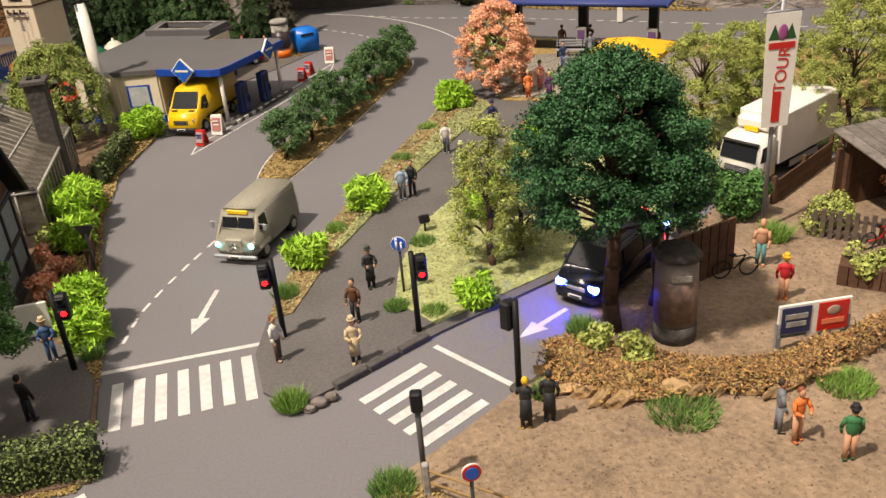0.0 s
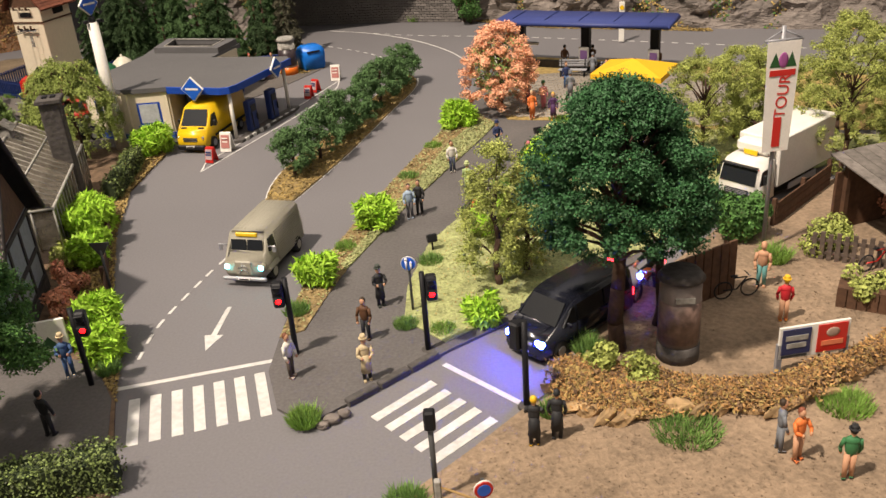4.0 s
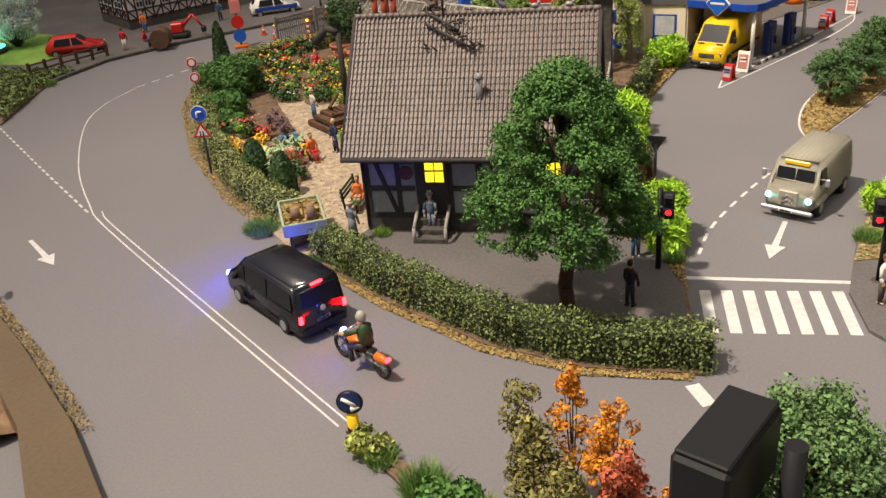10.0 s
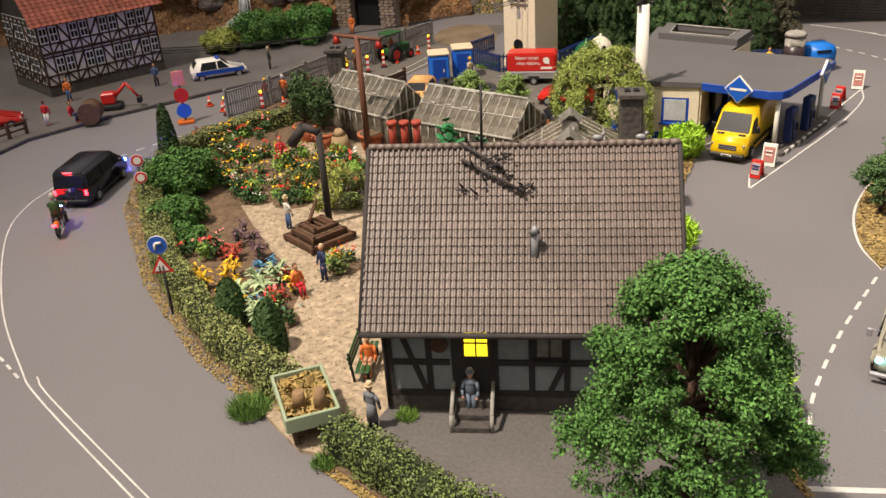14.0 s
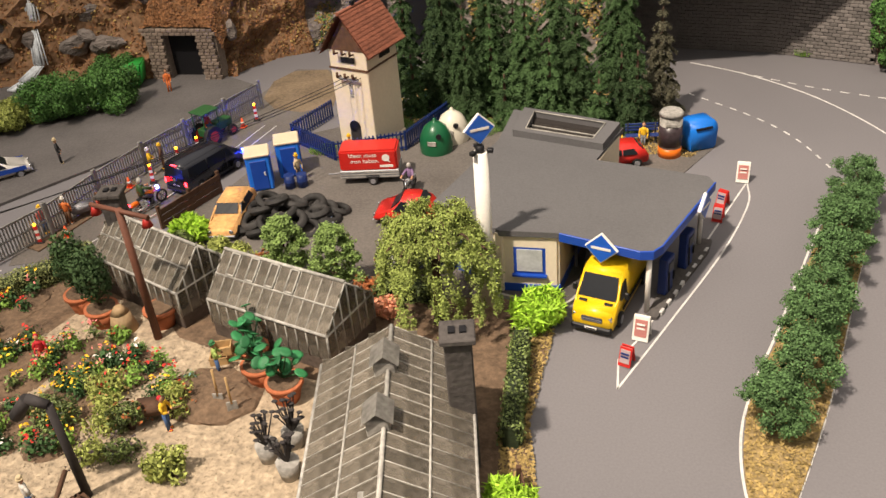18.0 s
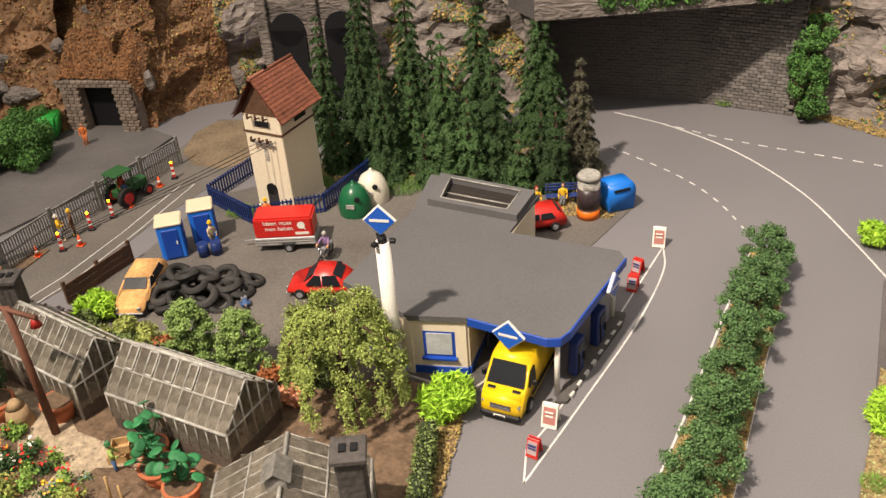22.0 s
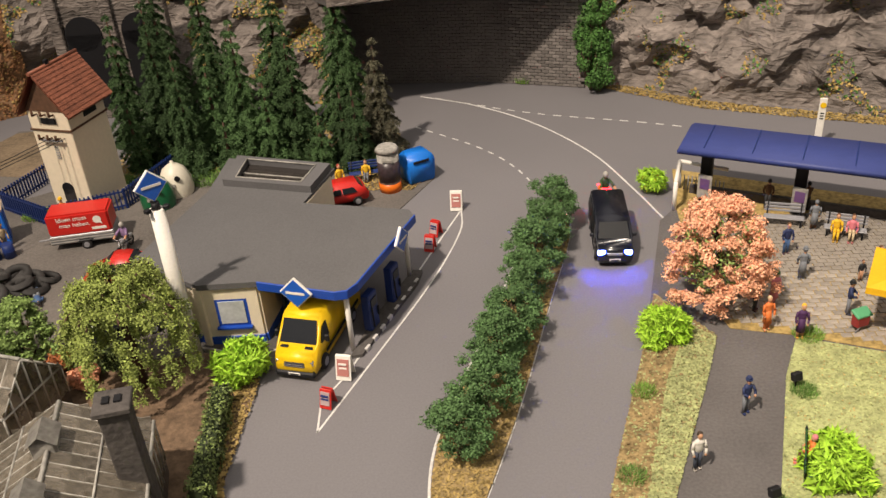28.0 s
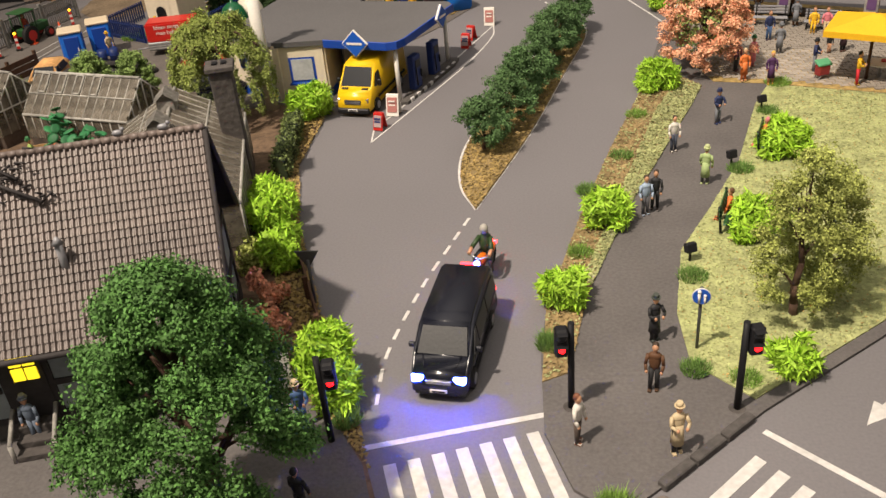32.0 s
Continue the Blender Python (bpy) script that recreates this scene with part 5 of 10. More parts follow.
def tunnel():
    t = thing("retaining_wall", 0, 0, 0, 0, "coursed grey stone retaining wall in shadow", "wall", kind="structure")
    me = bpy.data.meshes.new("stone")
    bm = box(B(), 0, 0, 0, 0.60, 0.5, 0.25, 0.03)
    bm.transform(Matrix.Scale(U, 4))
    bm.to_mesh(me)
    bm.free()
    me.materials.append(STONE)
    W = [Vector((6.3, 95.0)), Vector((-1.4, 97.6)), Vector((-16, 99.5))]
    rng = random.Random(5)
    rest, n = B(), 0
    for a, b in zip(W, W[1:]):
        d = b - a
        rz = math.degrees(math.atan2(d.y, d.x))
        part("wall_core", box(B(), *((a + b) / 2 + Vector((0.13, 0.35)) * 1.0), 6.5, d.length + 0.3, 0.5, 13, 0, rz), KERBM, t)
        for r in range(44):
            k = int(d.length / 0.63)
            for i in range(k + 1):
                p = a + d.normalized() * (0.63 * (i + 0.5 * (r % 2)))
                if (p - a).length > d.length:
                    continue
                if a is W[0] and r < 30 and n < 300 and i < 10:
                    ob = new("stone", me)
                    ob.parent = t
                    ob.matrix_basis = at(p.x, p.y + rng.uniform(-0.05, 0.05), 0.16 + r * 0.28, rz)
                    n += 1
                else:
                    box(rest, p.x, p.y + rng.uniform(-0.05, 0.05), 0.16 + r * 0.28, 0.60, 0.5, 0.25, 0, rz)
    part("stone_field", rest, STONE, t)["kind"] = "stuff"
    o = thing("tunnel_roof", 0, 0, 0, 0, "dark concrete deck over the road tunnel", "tunnel roof", kind="structure")
    part("deck", prism(B(), [(-13.5, 88.6), (-10.1, 89.4), (-2.3, 91.3), (6.2, 93.6), (8, 97), (7, 118), (-18, 118), (-16, 92)], 9.9, 13.5), KERBM, o)
    part("deck_edge", prism(B(), [(-13.6, 88.3), (-10.1, 89.1), (-2.3, 91.0), (6.3, 93.3), (6.2, 93.6), (-2.3, 91.3), (-10.1, 89.4), (-13.5, 88.6)], 9.95, 13.0), ROCK, o)
    # unseen deck and walls, added to keep stray world light out of the tunnel
    part("gallery_deck", prism(B(), [(-16, 96), (-18, 118), (-46, 118), (-46, 100), (-30, 99.5)], 9.9, 10.6), KERBM, o)
    part("end_wall", box(B(), -46.2, 109, 5.2, 0.5, 19, 10.4), KERBM, o)
    part("gallery_back", box(B(), -32, 118.4, 5.2, 28, 0.6, 10.4), KERBM, o)
    part("back_wall", box(B(), -5, 118.4, 6.5, 30, 0.6, 13), KERBM, o)
    bm = B()
    quads(bm, [[(-13.7 + (1.0 + 0.25 * noise.noise(Vector((a, z * 0.4, 3)))) * math.cos(a), 91.2 + 1.2 * math.sin(a) + 0.3 * noise.noise(Vector((z * 0.5, a, 9))), z) for a in [k * math.pi / 7 for k in range(15)]] for z in [0.8 * k for k in range(16)]])
    part("pier", bm, ROCK, o)
    part("rust_streak", prism(B(), [(-13.75, 89.75), (-13.3, 89.75), (-13.3, 90.1), (-13.75, 90.1)], 0.3, 9), material("rust_streak", (0.16, 0.075, 0.04), 0.9, vary=0.5, scale=60), o, "rust-brown streak down the rock")
    # portal of the mine in the scree
    p = thing("stone_portal", -51.2, 89.3, 0, 2, "stone-framed tunnel mouth, dark inside", "portal")
    PALE = material("pale_mortar", (0.25, 0.205, 0.165), 0.9, vary=0.3, scale=80, bump=0.5)
    block = bpy.data.meshes.new("stone")
    bm = box(B(), 0, 0, 0, 0.50, 0.4, 0.27, 0.035)
    bm.transform(Matrix.Scale(U, 4))
    bm.to_mesh(block)
    bm.free()
    block.materials.append(material("brown_block", (0.20, 0.155, 0.125), 0.9, vary=0.35, scale=70, bump=0.6, rand=0.3))
    for sx in (-1, 1):
        for r in range(14):
            for i in range(3):
                ob = new("stone", block)
                ob.parent = p
                ob.matrix_basis = at(sx * (1.93 + i * 0.55 + 0.12 * (r % 2) - r * 0.012), -0.4 + rng.uniform(-0.04, 0.04), 0.16 + r * 0.3)
        part("jamb", box(B(), sx * 2.5, 0.3, 2.1, 1.75, 1.2, 4.2), PALE, p)
    for r in range(2):
        for i in range(13):
            ob = new("stone", block)
            ob.parent = p
            ob.matrix_basis = at(-3.24 + i * 0.54 - 0.2 * r, -0.4, 4.36 + r * 0.3)
    part("lintel", box(B(), 0, 0.3, 4.5, 6.6, 1.2, 0.62), PALE, p)
    # black panel across the mouth: the passage's darkness is put into its colour
    part("passage", box(B(), 0, 0.75, 2.1, 3.3, 0.3, 4.2), BLACK, p, "flat black panel standing for the unlit passage")
    bank = [[(x, 88.95 + 3.2 * v + 0.25 * noise.noise(Vector((x, v * 3, 1))), (4.95 if abs(x + 51.2) < 3.3 else 4.95 - (abs(x + 51.2) - 3.3) * 3.0) + 3.2 * v + 0.35 * noise.noise(Vector((x * 0.9, v * 4, 5))) * (v > 0.05)) for x in [-55.2 + 0.4 * k for k in range(21)]] for v in (0, 0.12, 0.3, 0.5, 0.75, 1.0)]
    sc = thing("scree_bank", 0, 0, 0, 0, "brown scree heaped over the stone portal", "scree", kind="structure")
    part("slope", quads(B(), bank), ROCKB, sc)
    V = np.array(bank)
    g = np.random.default_rng(91)
    a, b, u, v = g.integers(0, 5, 4200), g.integers(0, 20, 4200), g.uniform(0, 1, (4200, 1)), g.uniform(0, 1, (4200, 1))
    c = (V[a, b] * (1 - u) + V[a + 1, b] * u) * (1 - v) + (V[a, b + 1] * (1 - u) + V[a + 1, b + 1] * u) * v
    foliage("russet_litter", CHIPR, c + (0, -0.04, 0.05), np.tile((0, -0.7, 0.7), (4200, 1)), 0.13, sc, g, 0.6)["kind"] = "stuff"


tunnel()


def viaduct():
    t = thing("rail_portal", -32.6, 93.4, -1.9, 6, "twin arched concrete tunnel portal high in the cliff", "portal")
    part("face", box(B(), 0, 1.2, 7, 9.6, 0.8, 14, 0.1), ROCK, t)
    for s in (-1, 1):
        # no depth is cut; the dark inside each arch is a black panel
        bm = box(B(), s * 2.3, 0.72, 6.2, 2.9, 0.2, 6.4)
        part("arch", bm, BLACK, t, "flat black panel standing for the dark arched opening")
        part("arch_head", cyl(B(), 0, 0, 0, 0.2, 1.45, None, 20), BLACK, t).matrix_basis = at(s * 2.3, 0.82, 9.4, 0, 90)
    for x in (-4.3, 0, 4.3):
        part("pilaster", box(B(), x, 0.6, 6.5, 0.9, 0.5, 13, 0.08), ROCK, t)


viaduct()


def boulders():
    rng = random.Random(21)
    for i in range(34):
        x = rng.uniform(-74, -47)
        k = rng.uniform(0, 1)
        y = 90 + (x + 47) * 0.14 + k * 8
        z = 2.5 + k * 14
        bm = bmesh.new()
        bmesh.ops.create_icosphere(bm, subdivisions=2, radius=1)
        s = Vector((rng.uniform(0.7, 1.6), rng.uniform(0.5, 1.0), rng.uniform(0.5, 1.1)))
        for v in bm.verts:
            v.co = Vector((v.co.x * s.x, v.co.y * s.y, v.co.z * s.z)) * (1 + 0.35 * noise.noise(v.co * 1.7 + Vector((i, 0, 0))))
        if abs(x + 51) < 3.8 and z < 7:
            continue
        o = part("boulder", bm, ROCK)
        o.matrix_basis = at(x, y, z, rng.uniform(0, 180))
        tagged(o, "grey boulder bedded in the brown scree", "boulder", "boulders in the scree")


boulders()
fall = thing("waterfall", 0, 0, 0, 0, "thin white waterfall down the scree", "waterfall")
FOAM = material("white_water", (0.62, 0.66, 0.70), 0.25, vary=0.3, scale=150, bump=0.8)
F = [(-65.6, 89.8, 9.0), (-65.3, 88.2, 5.0), (-64.8, 86.9, 2.0), (-66.1, 85.8, 0.8), (-66.8, 84.8, 0.3)]
for dx, r in ((0, 0.1), (-0.4, 0.08), (0.3, 0.07), (0.12, 0.09), (-0.2, 0.06), (0.5, 0.05)):
    bm = B()
    for a, b in zip(F, F[1:]):
        rod(bm, (a[0] + dx, a[1], a[2]), (b[0] + dx * 1.5, b[1] + abs(dx) * 0.6, b[2]), r, r * 1.6, 6)
    part("stream", bm, FOAM, fall)
slab("mud_patch", [(-42.4, 85.3), (-43, 89), (-42, 91.5), (-39, 92), (-36.5, 88), (-35.7, 84.1), (-37.9, 82.7), (-40.5, 83.2)], 0, 0.045, material("brown_mud", (0.17, 0.125, 0.08), 0.9, vary=0.4, scale=40, bump=0.5), "brown muddy patch on the lane")


# ---- half-timbered house by the far road ----
OLDTILE = material("dark_red_old_tile", (0.24, 0.068, 0.042), 0.7, vary=0.4, scale=50, bump=0.3, rand=0.2)


def timber_house():
    t = thing("timbered_house", -69.0, 67.2, 0.2, 65.0, "tall white half-timbered house with brown beams and red tiles", "house")
    L, D, H = 10.5, 7.4, 6.4
    part("wall", box(B(), 0, 0, H / 2, L, D, H), plain("white_render", (0.78, 0.76, 0.80), 0.8), t)
    part("plinth", box(B(), 0, 0, 0.4, L + 0.2, D + 0.2, 0.8), CHIM, t)
    SASH = plain("white_sash", (0.74, 0.74, 0.80), 0.6)
    BEAMB = material("brown_beam", (0.045, 0.026, 0.02), 0.85, vary=0.3, scale=60)
    for face in range(2):
        for sgn in (-1, 1):
            n = 12 if face == 0 else 8
            W = L if face == 0 else D
            step = W / n

            def piece(nm, u, z, w, h, d, m, parent, tilt=0.0):
                """A flat piece on this front at u along it, standing out by d."""
                c = (u, sgn * (D / 2 + d / 2)) if face == 0 else (sgn * (L / 2 + d / 2), u)
                size = (w, d, h) if face == 0 else (d, w, h)
                return part(nm, box(B(), *c, z, *size, 0, 0, 0, 1, 0 if face == 0 else tilt, tilt if face == 0 else 0), m, parent)

            for i in range(n + 1):
                piece("timber", -W / 2 + i * step, H / 2 + 0.3, 0.12, H - 0.8, 0.1, BEAMB, t)
            for z in (0.9, 1.75, 3.3, 3.6, 4.4, 5.9, 6.3):
                piece("timber", 0, z, W, 0.12 if z != 3.6 else 0.2, 0.13, BEAMB, t)
            for i in range(n):
                u = -W / 2 + (i + 0.5) * step
                for z in (2.55, 5.15):
                    if (i + (z > 4)) % 3:
                        win = piece("window", u, z, step * 0.78, 1.3, 0.09, SASH, t)
                        for a in (-1, 1):
                            for b in (-1, 1):
                                piece("pane", u + a * step * 0.18, z + b * 0.3, step * 0.26, 0.48, 0.12, GLASSD, win)
                    else:
                        piece("brace", u, z, 0.14, 1.7, 0.11, BEAMB, t, 32 if i % 2 else -32)
                for z in (1.32, 3.98):
                    piece("brace", u, z, 0.12, 0.95, 0.11, BEAMB, t, 40 if i % 2 else -40)
    for s in (-1, 1):
        roof_courses(t, -L / 2 - 0.7, L / 2 + 0.7, s * (D / 2 + 0.8), H - 0.4, 0, H + 5.2, 20, 44, OLDTILE)
        bm = B()
        quads(bm, [[(-L / 2 - 0.6, s * (D / 2 + 0.7), H - 0.45), (L / 2 + 0.6, s * (D / 2 + 0.7), H - 0.45)], [(-L / 2 - 0.6, 0, H + 5.15), (L / 2 + 0.6, 0, H + 5.15)]])
        part("roof_deck", bm, REDTILE, t)
        bm = B()
        bm.faces.new([bm.verts.new(p) for p in ((s * L / 2, -D / 2, H), (s * L / 2, D / 2, H), (s * L / 2, 0, H + 4.2))])
        part("gable", bm, TIMBER, t)


timber_house()


# ---- vehicles ----
CARGLASS = plain("tinted_car_glass", (0.006, 0.007, 0.009), 0.42, 0.0, 0.3)
CARBLACK = plain("black_car_paint", (0.009, 0.010, 0.017), 0.22, 0.0, 0.6)
YELLOWP = plain("yellow_car_paint", (0.78, 0.50, 0.01), 0.32, 0.0, 0.5)
GREYP = plain("grey_green_car_paint", (0.30, 0.28, 0.225), 0.45, 0.0, 0.4)
REDP = plain("red_car_paint", (0.50, 0.02, 0.015), 0.35, 0.0, 0.5)
RUST = material("burnt_rusty_paint", (0.68, 0.37, 0.14), 0.8, vary=0.35, scale=90, bump=0.4)
CHROME = plain("chrome", (0.55, 0.55, 0.56), 0.2, 0.9)
HEADB = material("blue_white_headlamp", (0.4, 0.6, 1.0), 0.3, vary=0.02, bump=0, emit=(0.015, 0.05, 1.0), power=620)
HEADK = material("bike_headlamp", (0.4, 0.6, 1.0), 0.3, vary=0.02, bump=0, emit=(0.03, 0.06, 1.0), power=160)
HEADW = material("white_headlamp", (0.8, 1.0, 1.0), 0.3, vary=0.02, bump=0, emit=(0.10, 0.8, 0.85), power=22)
TAILR = material("red_tail_lamp", (0.6, 0.0, 0.0), 0.3, vary=0.02, bump=0, emit=(1.0, 0.008, 0.012), power=38)
REDLENS = material("red_signal_lens", (0.6, 0.0, 0.0), 0.3, vary=0.02, bump=0, emit=(1.0, 0.006, 0.008), power=8)
AMBER = material("amber_beacon", (0.8, 0.4, 0.0), 0.3, vary=0.02, bump=0, emit=(1.0, 0.5, 0.02), power=5)
ORANGEP = plain("orange_paint", (0.65, 0.14, 0.01), 0.35)
GREENP = plain("green_paint", (0.022, 0.085, 0.026), 0.45)


def hull(prof, w, belt, tuck, bevel=0.12, seg=2, nose=0.0):
    """A closed body from a side outline (x, z), drawn in above the belt line and at the nose."""
    bm = B()
    L = [bm.verts.new((x, w / 2, z)) for x, z in prof]
    R = [bm.verts.new((x, -w / 2, z)) for x, z in prof]
    n = len(prof)
    top = max(z for x, z in prof)
    front = max(x for x, z in prof)
    bm.faces.new(L[::-1]), bm.faces.new(R)
    for i in range(n):
        bm.faces.new((L[i], L[(i + 1) % n], R[(i + 1) % n], R[i]))
    for v in bm.verts:
        if v.co.z > belt:
            v.co.y *= 1 - tuck * (v.co.z - belt) / (top - belt)
        if nose and v.co.x > front - 0.9:
            v.co.y *= 1 - nose * (v.co.x - front + 0.9) / 0.9
    bmesh.ops.bevel(bm, geom=[e for e in bm.edges], offset=bevel, segments=seg, affect="EDGES", clamp_overlap=True)
    for f in bm.faces:
        f.smooth = True
    bm.normal_update()
    return bm


def side_pane(t, pts, w, belt, tuck, top, mat, name="side_window", out=0.03):
    """A pane on each side, following the lean of the body."""
    for s in (-1, 1):
        bm = B()
        a = []
        for o in (out, -0.08):
            a.append([bm.verts.new((x, s * ((w / 2) * (1 - tuck * max(0, z - belt) / (top - belt)) + o), z)) for x, z in pts])
        n = len(pts)
        bm.faces.new(a[0] if s < 0 else a[0][::-1])
        for i in range(n):
            bm.faces.new((a[0][i], a[0][(i + 1) % n], a[1][(i + 1) % n], a[1][i]))
        part(name, bm, mat, t)


def wheels(t, xs, y, r, rim=None, w=0.3):
    for x in xs:
        for s in (-1, 1):
            wh = new("wheel")
            wh.parent = t
            wh.matrix_basis = at(x, s * y, r, 0, 90)
            part("tyre", cyl(cyl(B(), 0, 0, -w / 2, w / 2, r, None, 18), 0, 0, -w / 2 - 0.03, w / 2 + 0.03, r * 0.86, None, 18), RUBBER, wh)
            part("rim", cyl(B(), 0, 0, -w / 2 - 0.05, w / 2 + 0.05, r * 0.58, None, 10), rim or SILVER, wh)


def plate(t, x, y, z, ry=0, w=0.62, rz=0):
    p = part("number_plate", box(B(), x, y, z, 0.04, w, 0.14, 0.01, rz), WHITEP, t, "white number plate")
    part("plate_bar", box(B(), x + (0.03 if x > 0 else -0.03), y, z, 0.02, w * 0.75, 0.06, 0, rz), BLACK, p)


def slant(bm, x0, z0, x1, z1, w0, w1, d=0.05):
    """A raked pane across the car from (x0, z0) up to (x1, z1)."""
    n = Vector((z1 - z0, 0, -(x1 - x0))).normalized()
    if n.x * (x0 + 0.001) < 0:
        n = -n
    c = [(x0, -w0 / 2, z0), (x0, w0 / 2, z0), (x1, w1 / 2, z1), (x1, -w1 / 2, z1)]
    a = [bm.verts.new(Vector(p) + n * d) for p in c]
    b = [bm.verts.new(Vector(p) - n * 0.1) for p in c]
    bm.faces.new(a)
    for i in range(4):
        bm.faces.new((a[i], b[i], b[(i + 1) % 4], a[(i + 1) % 4]))
    bmesh.ops.recalc_face_normals(bm, faces=bm.faces[:])
    return bm


def black_van():
    t = thing("van", 13, 31, 0, 0, "glossy black panel van with blue-white headlamps lit", "van")
    prof = [(-2.82, 0.26), (-2.92, 0.5), (-2.92, 1.2), (-2.78, 2.12), (-2.55, 2.3), (0.55, 2.32), (1.08, 2.2), (1.98, 1.44), (2.62, 1.22), (2.86, 0.92), (2.92, 0.42), (2.75, 0.22)]
    part("body", hull(prof, 2.2, 1.3, 0.13, 0.09, 3, 0.14), CARBLACK, t)
    side_pane(t, [(0.95, 1.32), (1.75, 1.36), (1.15, 1.98), (0.95, 2.02)], 2.2, 1.3, 0.13, 2.32, CARGLASS)
    side_pane(t, [(-0.75, 1.32), (0.85, 1.32), (0.85, 2.02), (-0.75, 2.02)], 2.2, 1.3, 0.13, 2.32, CARGLASS)
    side_pane(t, [(-2.55, 1.34), (-0.85, 1.32), (-0.85, 2.02), (-2.45, 2.0)], 2.2, 1.3, 0.13, 2.32, CARGLASS)
    part("windscreen", slant(B(), 1.98, 1.42, 1.25, 2.12, 1.8, 1.6), CARGLASS, t, "dark raked windscreen")
    part("rear_window", slant(B(), -2.9, 1.4, -2.8, 2.05, 1.7, 1.55, 0.02), CARGLASS, t)
    part("brake_light", box(B(), -2.76, 0, 2.2, 0.08, 0.5, 0.07), TAILR, t, "lit red high brake light")
    for s in (-1, 1):
        part("headlight", box(B(), 2.72, s * 0.74, 0.95, 0.26, 0.46, 0.26, 0.06, s * -14), HEADB, t, "glowing blue-white headlight")
        part("tail_light", box(B(), -2.9, s * 0.97, 1.0, 0.1, 0.16, 0.34, 0.03), TAILR, t, "lit red tail light")
        part("mirror", box(B(), 1.5, s * 1.22, 1.42, 0.14, 0.26, 0.24, 0.05), CARBLACK, t)
        part("sill_trim", box(B(), 0.0, s * 1.08, 0.42, 3.0, 0.06, 0.12), BLACK, t)
    part("rear_seam", box(B(), -2.935, 0, 0.95, 0.03, 0.03, 0.8), BLACK, t)
    part("bumper", box(B(), -2.9, 0, 0.42, 0.2, 2.0, 0.26, 0.06), BLACK, t)
    for s in (-1, 1):
        part("door_seam", box(B(), 0.9, s * 1.1, 0.85, 0.03, 0.03, 0.9), BLACK, t)
        part("slide_rail", box(B(), -1.6, s * 1.1, 1.18, 1.9, 0.03, 0.05), BLACK, t)
        part("bonnet_crease", rod(B(), (2.55, s * 0.55, 1.25), (2.0, s * 0.7, 1.46), 0.025, None, 5), CARBLACK, t)
    part("grille", box(B(), 2.84, 0, 0.88, 0.1, 0.9, 0.16, 0.02), CHROME, t, "chrome grille bar")
    part("lower_grille", box(B(), 2.86, 0, 0.45, 0.1, 1.3, 0.2, 0.02), BLACK, t)
    part("badge", cyl(B(), 0, 0, 0, 0.05, 0.12, None, 12), CHROME, t).matrix_basis = at(-2.93, 0, 1.2, 0, 0, -90)
    part("tow_bar", rod(B(), (-2.8, 0, 0.3), (-3.5, 0, 0.28), 0.04), BLACK, t)
    plate(t, 2.93, 0, 0.55), plate(t, -2.9, 0, 0.75)
    wheels(t, (1.85, -1.68), 0.93, 0.38)
    return t


def sprinter():
    t = thing("delivery_van", -11.55, 60.2, 0.02, -104, "yellow high-roofed delivery van parked under the canopy", "van")
    prof = [(-3.35, 0.35), (-3.38, 2.75), (-3.2, 2.95), (1.35, 2.95), (1.75, 2.85), (2.45, 1.72), (3.1, 1.45), (3.32, 1.1), (3.35, 0.4), (3.2, 0.28)]
    part("body", hull(prof, 2.28, 1.5, 0.14, 0.12, 2, 0.1), YELLOWP, t)
    side_pane(t, [(1.3, 1.55), (2.2, 1.6), (1.75, 2.3), (1.3, 2.35)], 2.28, 1.5, 0.14, 2.95, GLASSD)
    part("windscreen", slant(B(), 2.5, 1.66, 1.84, 2.68, 1.95, 1.75), GLASSD, t)
    part("grille", box(B(), 3.32, 0, 0.95, 0.1, 1.1, 0.3, 0.04), BLACK, t)
    for z in (0.9, 1.0):
        part("grille_bar", box(B(), 3.38, 0, z, 0.04, 1.05, 0.04), CHROME, t)
    part("bumper", box(B(), 3.3, 0, 0.42, 0.3, 2.1, 0.34, 0.08), BLACK, t, "dark grey bumper")
    for s in (-1, 1):
        part("headlight", box(B(), 3.15, s * 0.85, 1.05, 0.24, 0.36, 0.3, 0.06, s * -14), CHROME, t)
        part("bonnet_vent", box(B(), 2.75, s * 0.65, 1.63, 0.2, 0.42, 0.05, 0.02), BLACK, t)
        part("mirror", box(B(), 2.0, s * 1.35, 1.8, 0.16, 0.24, 0.42, 0.05), BLACK, t)
        part("side_strip", box(B(), -0.5, s * 1.13, 0.85, 4.6, 0.08, 0.16, 0.02), BLACK, t)
    plate(t, 3.47, 0, 0.5)
    wheels(t, (2.1, -1.9), 1.0, 0.42)


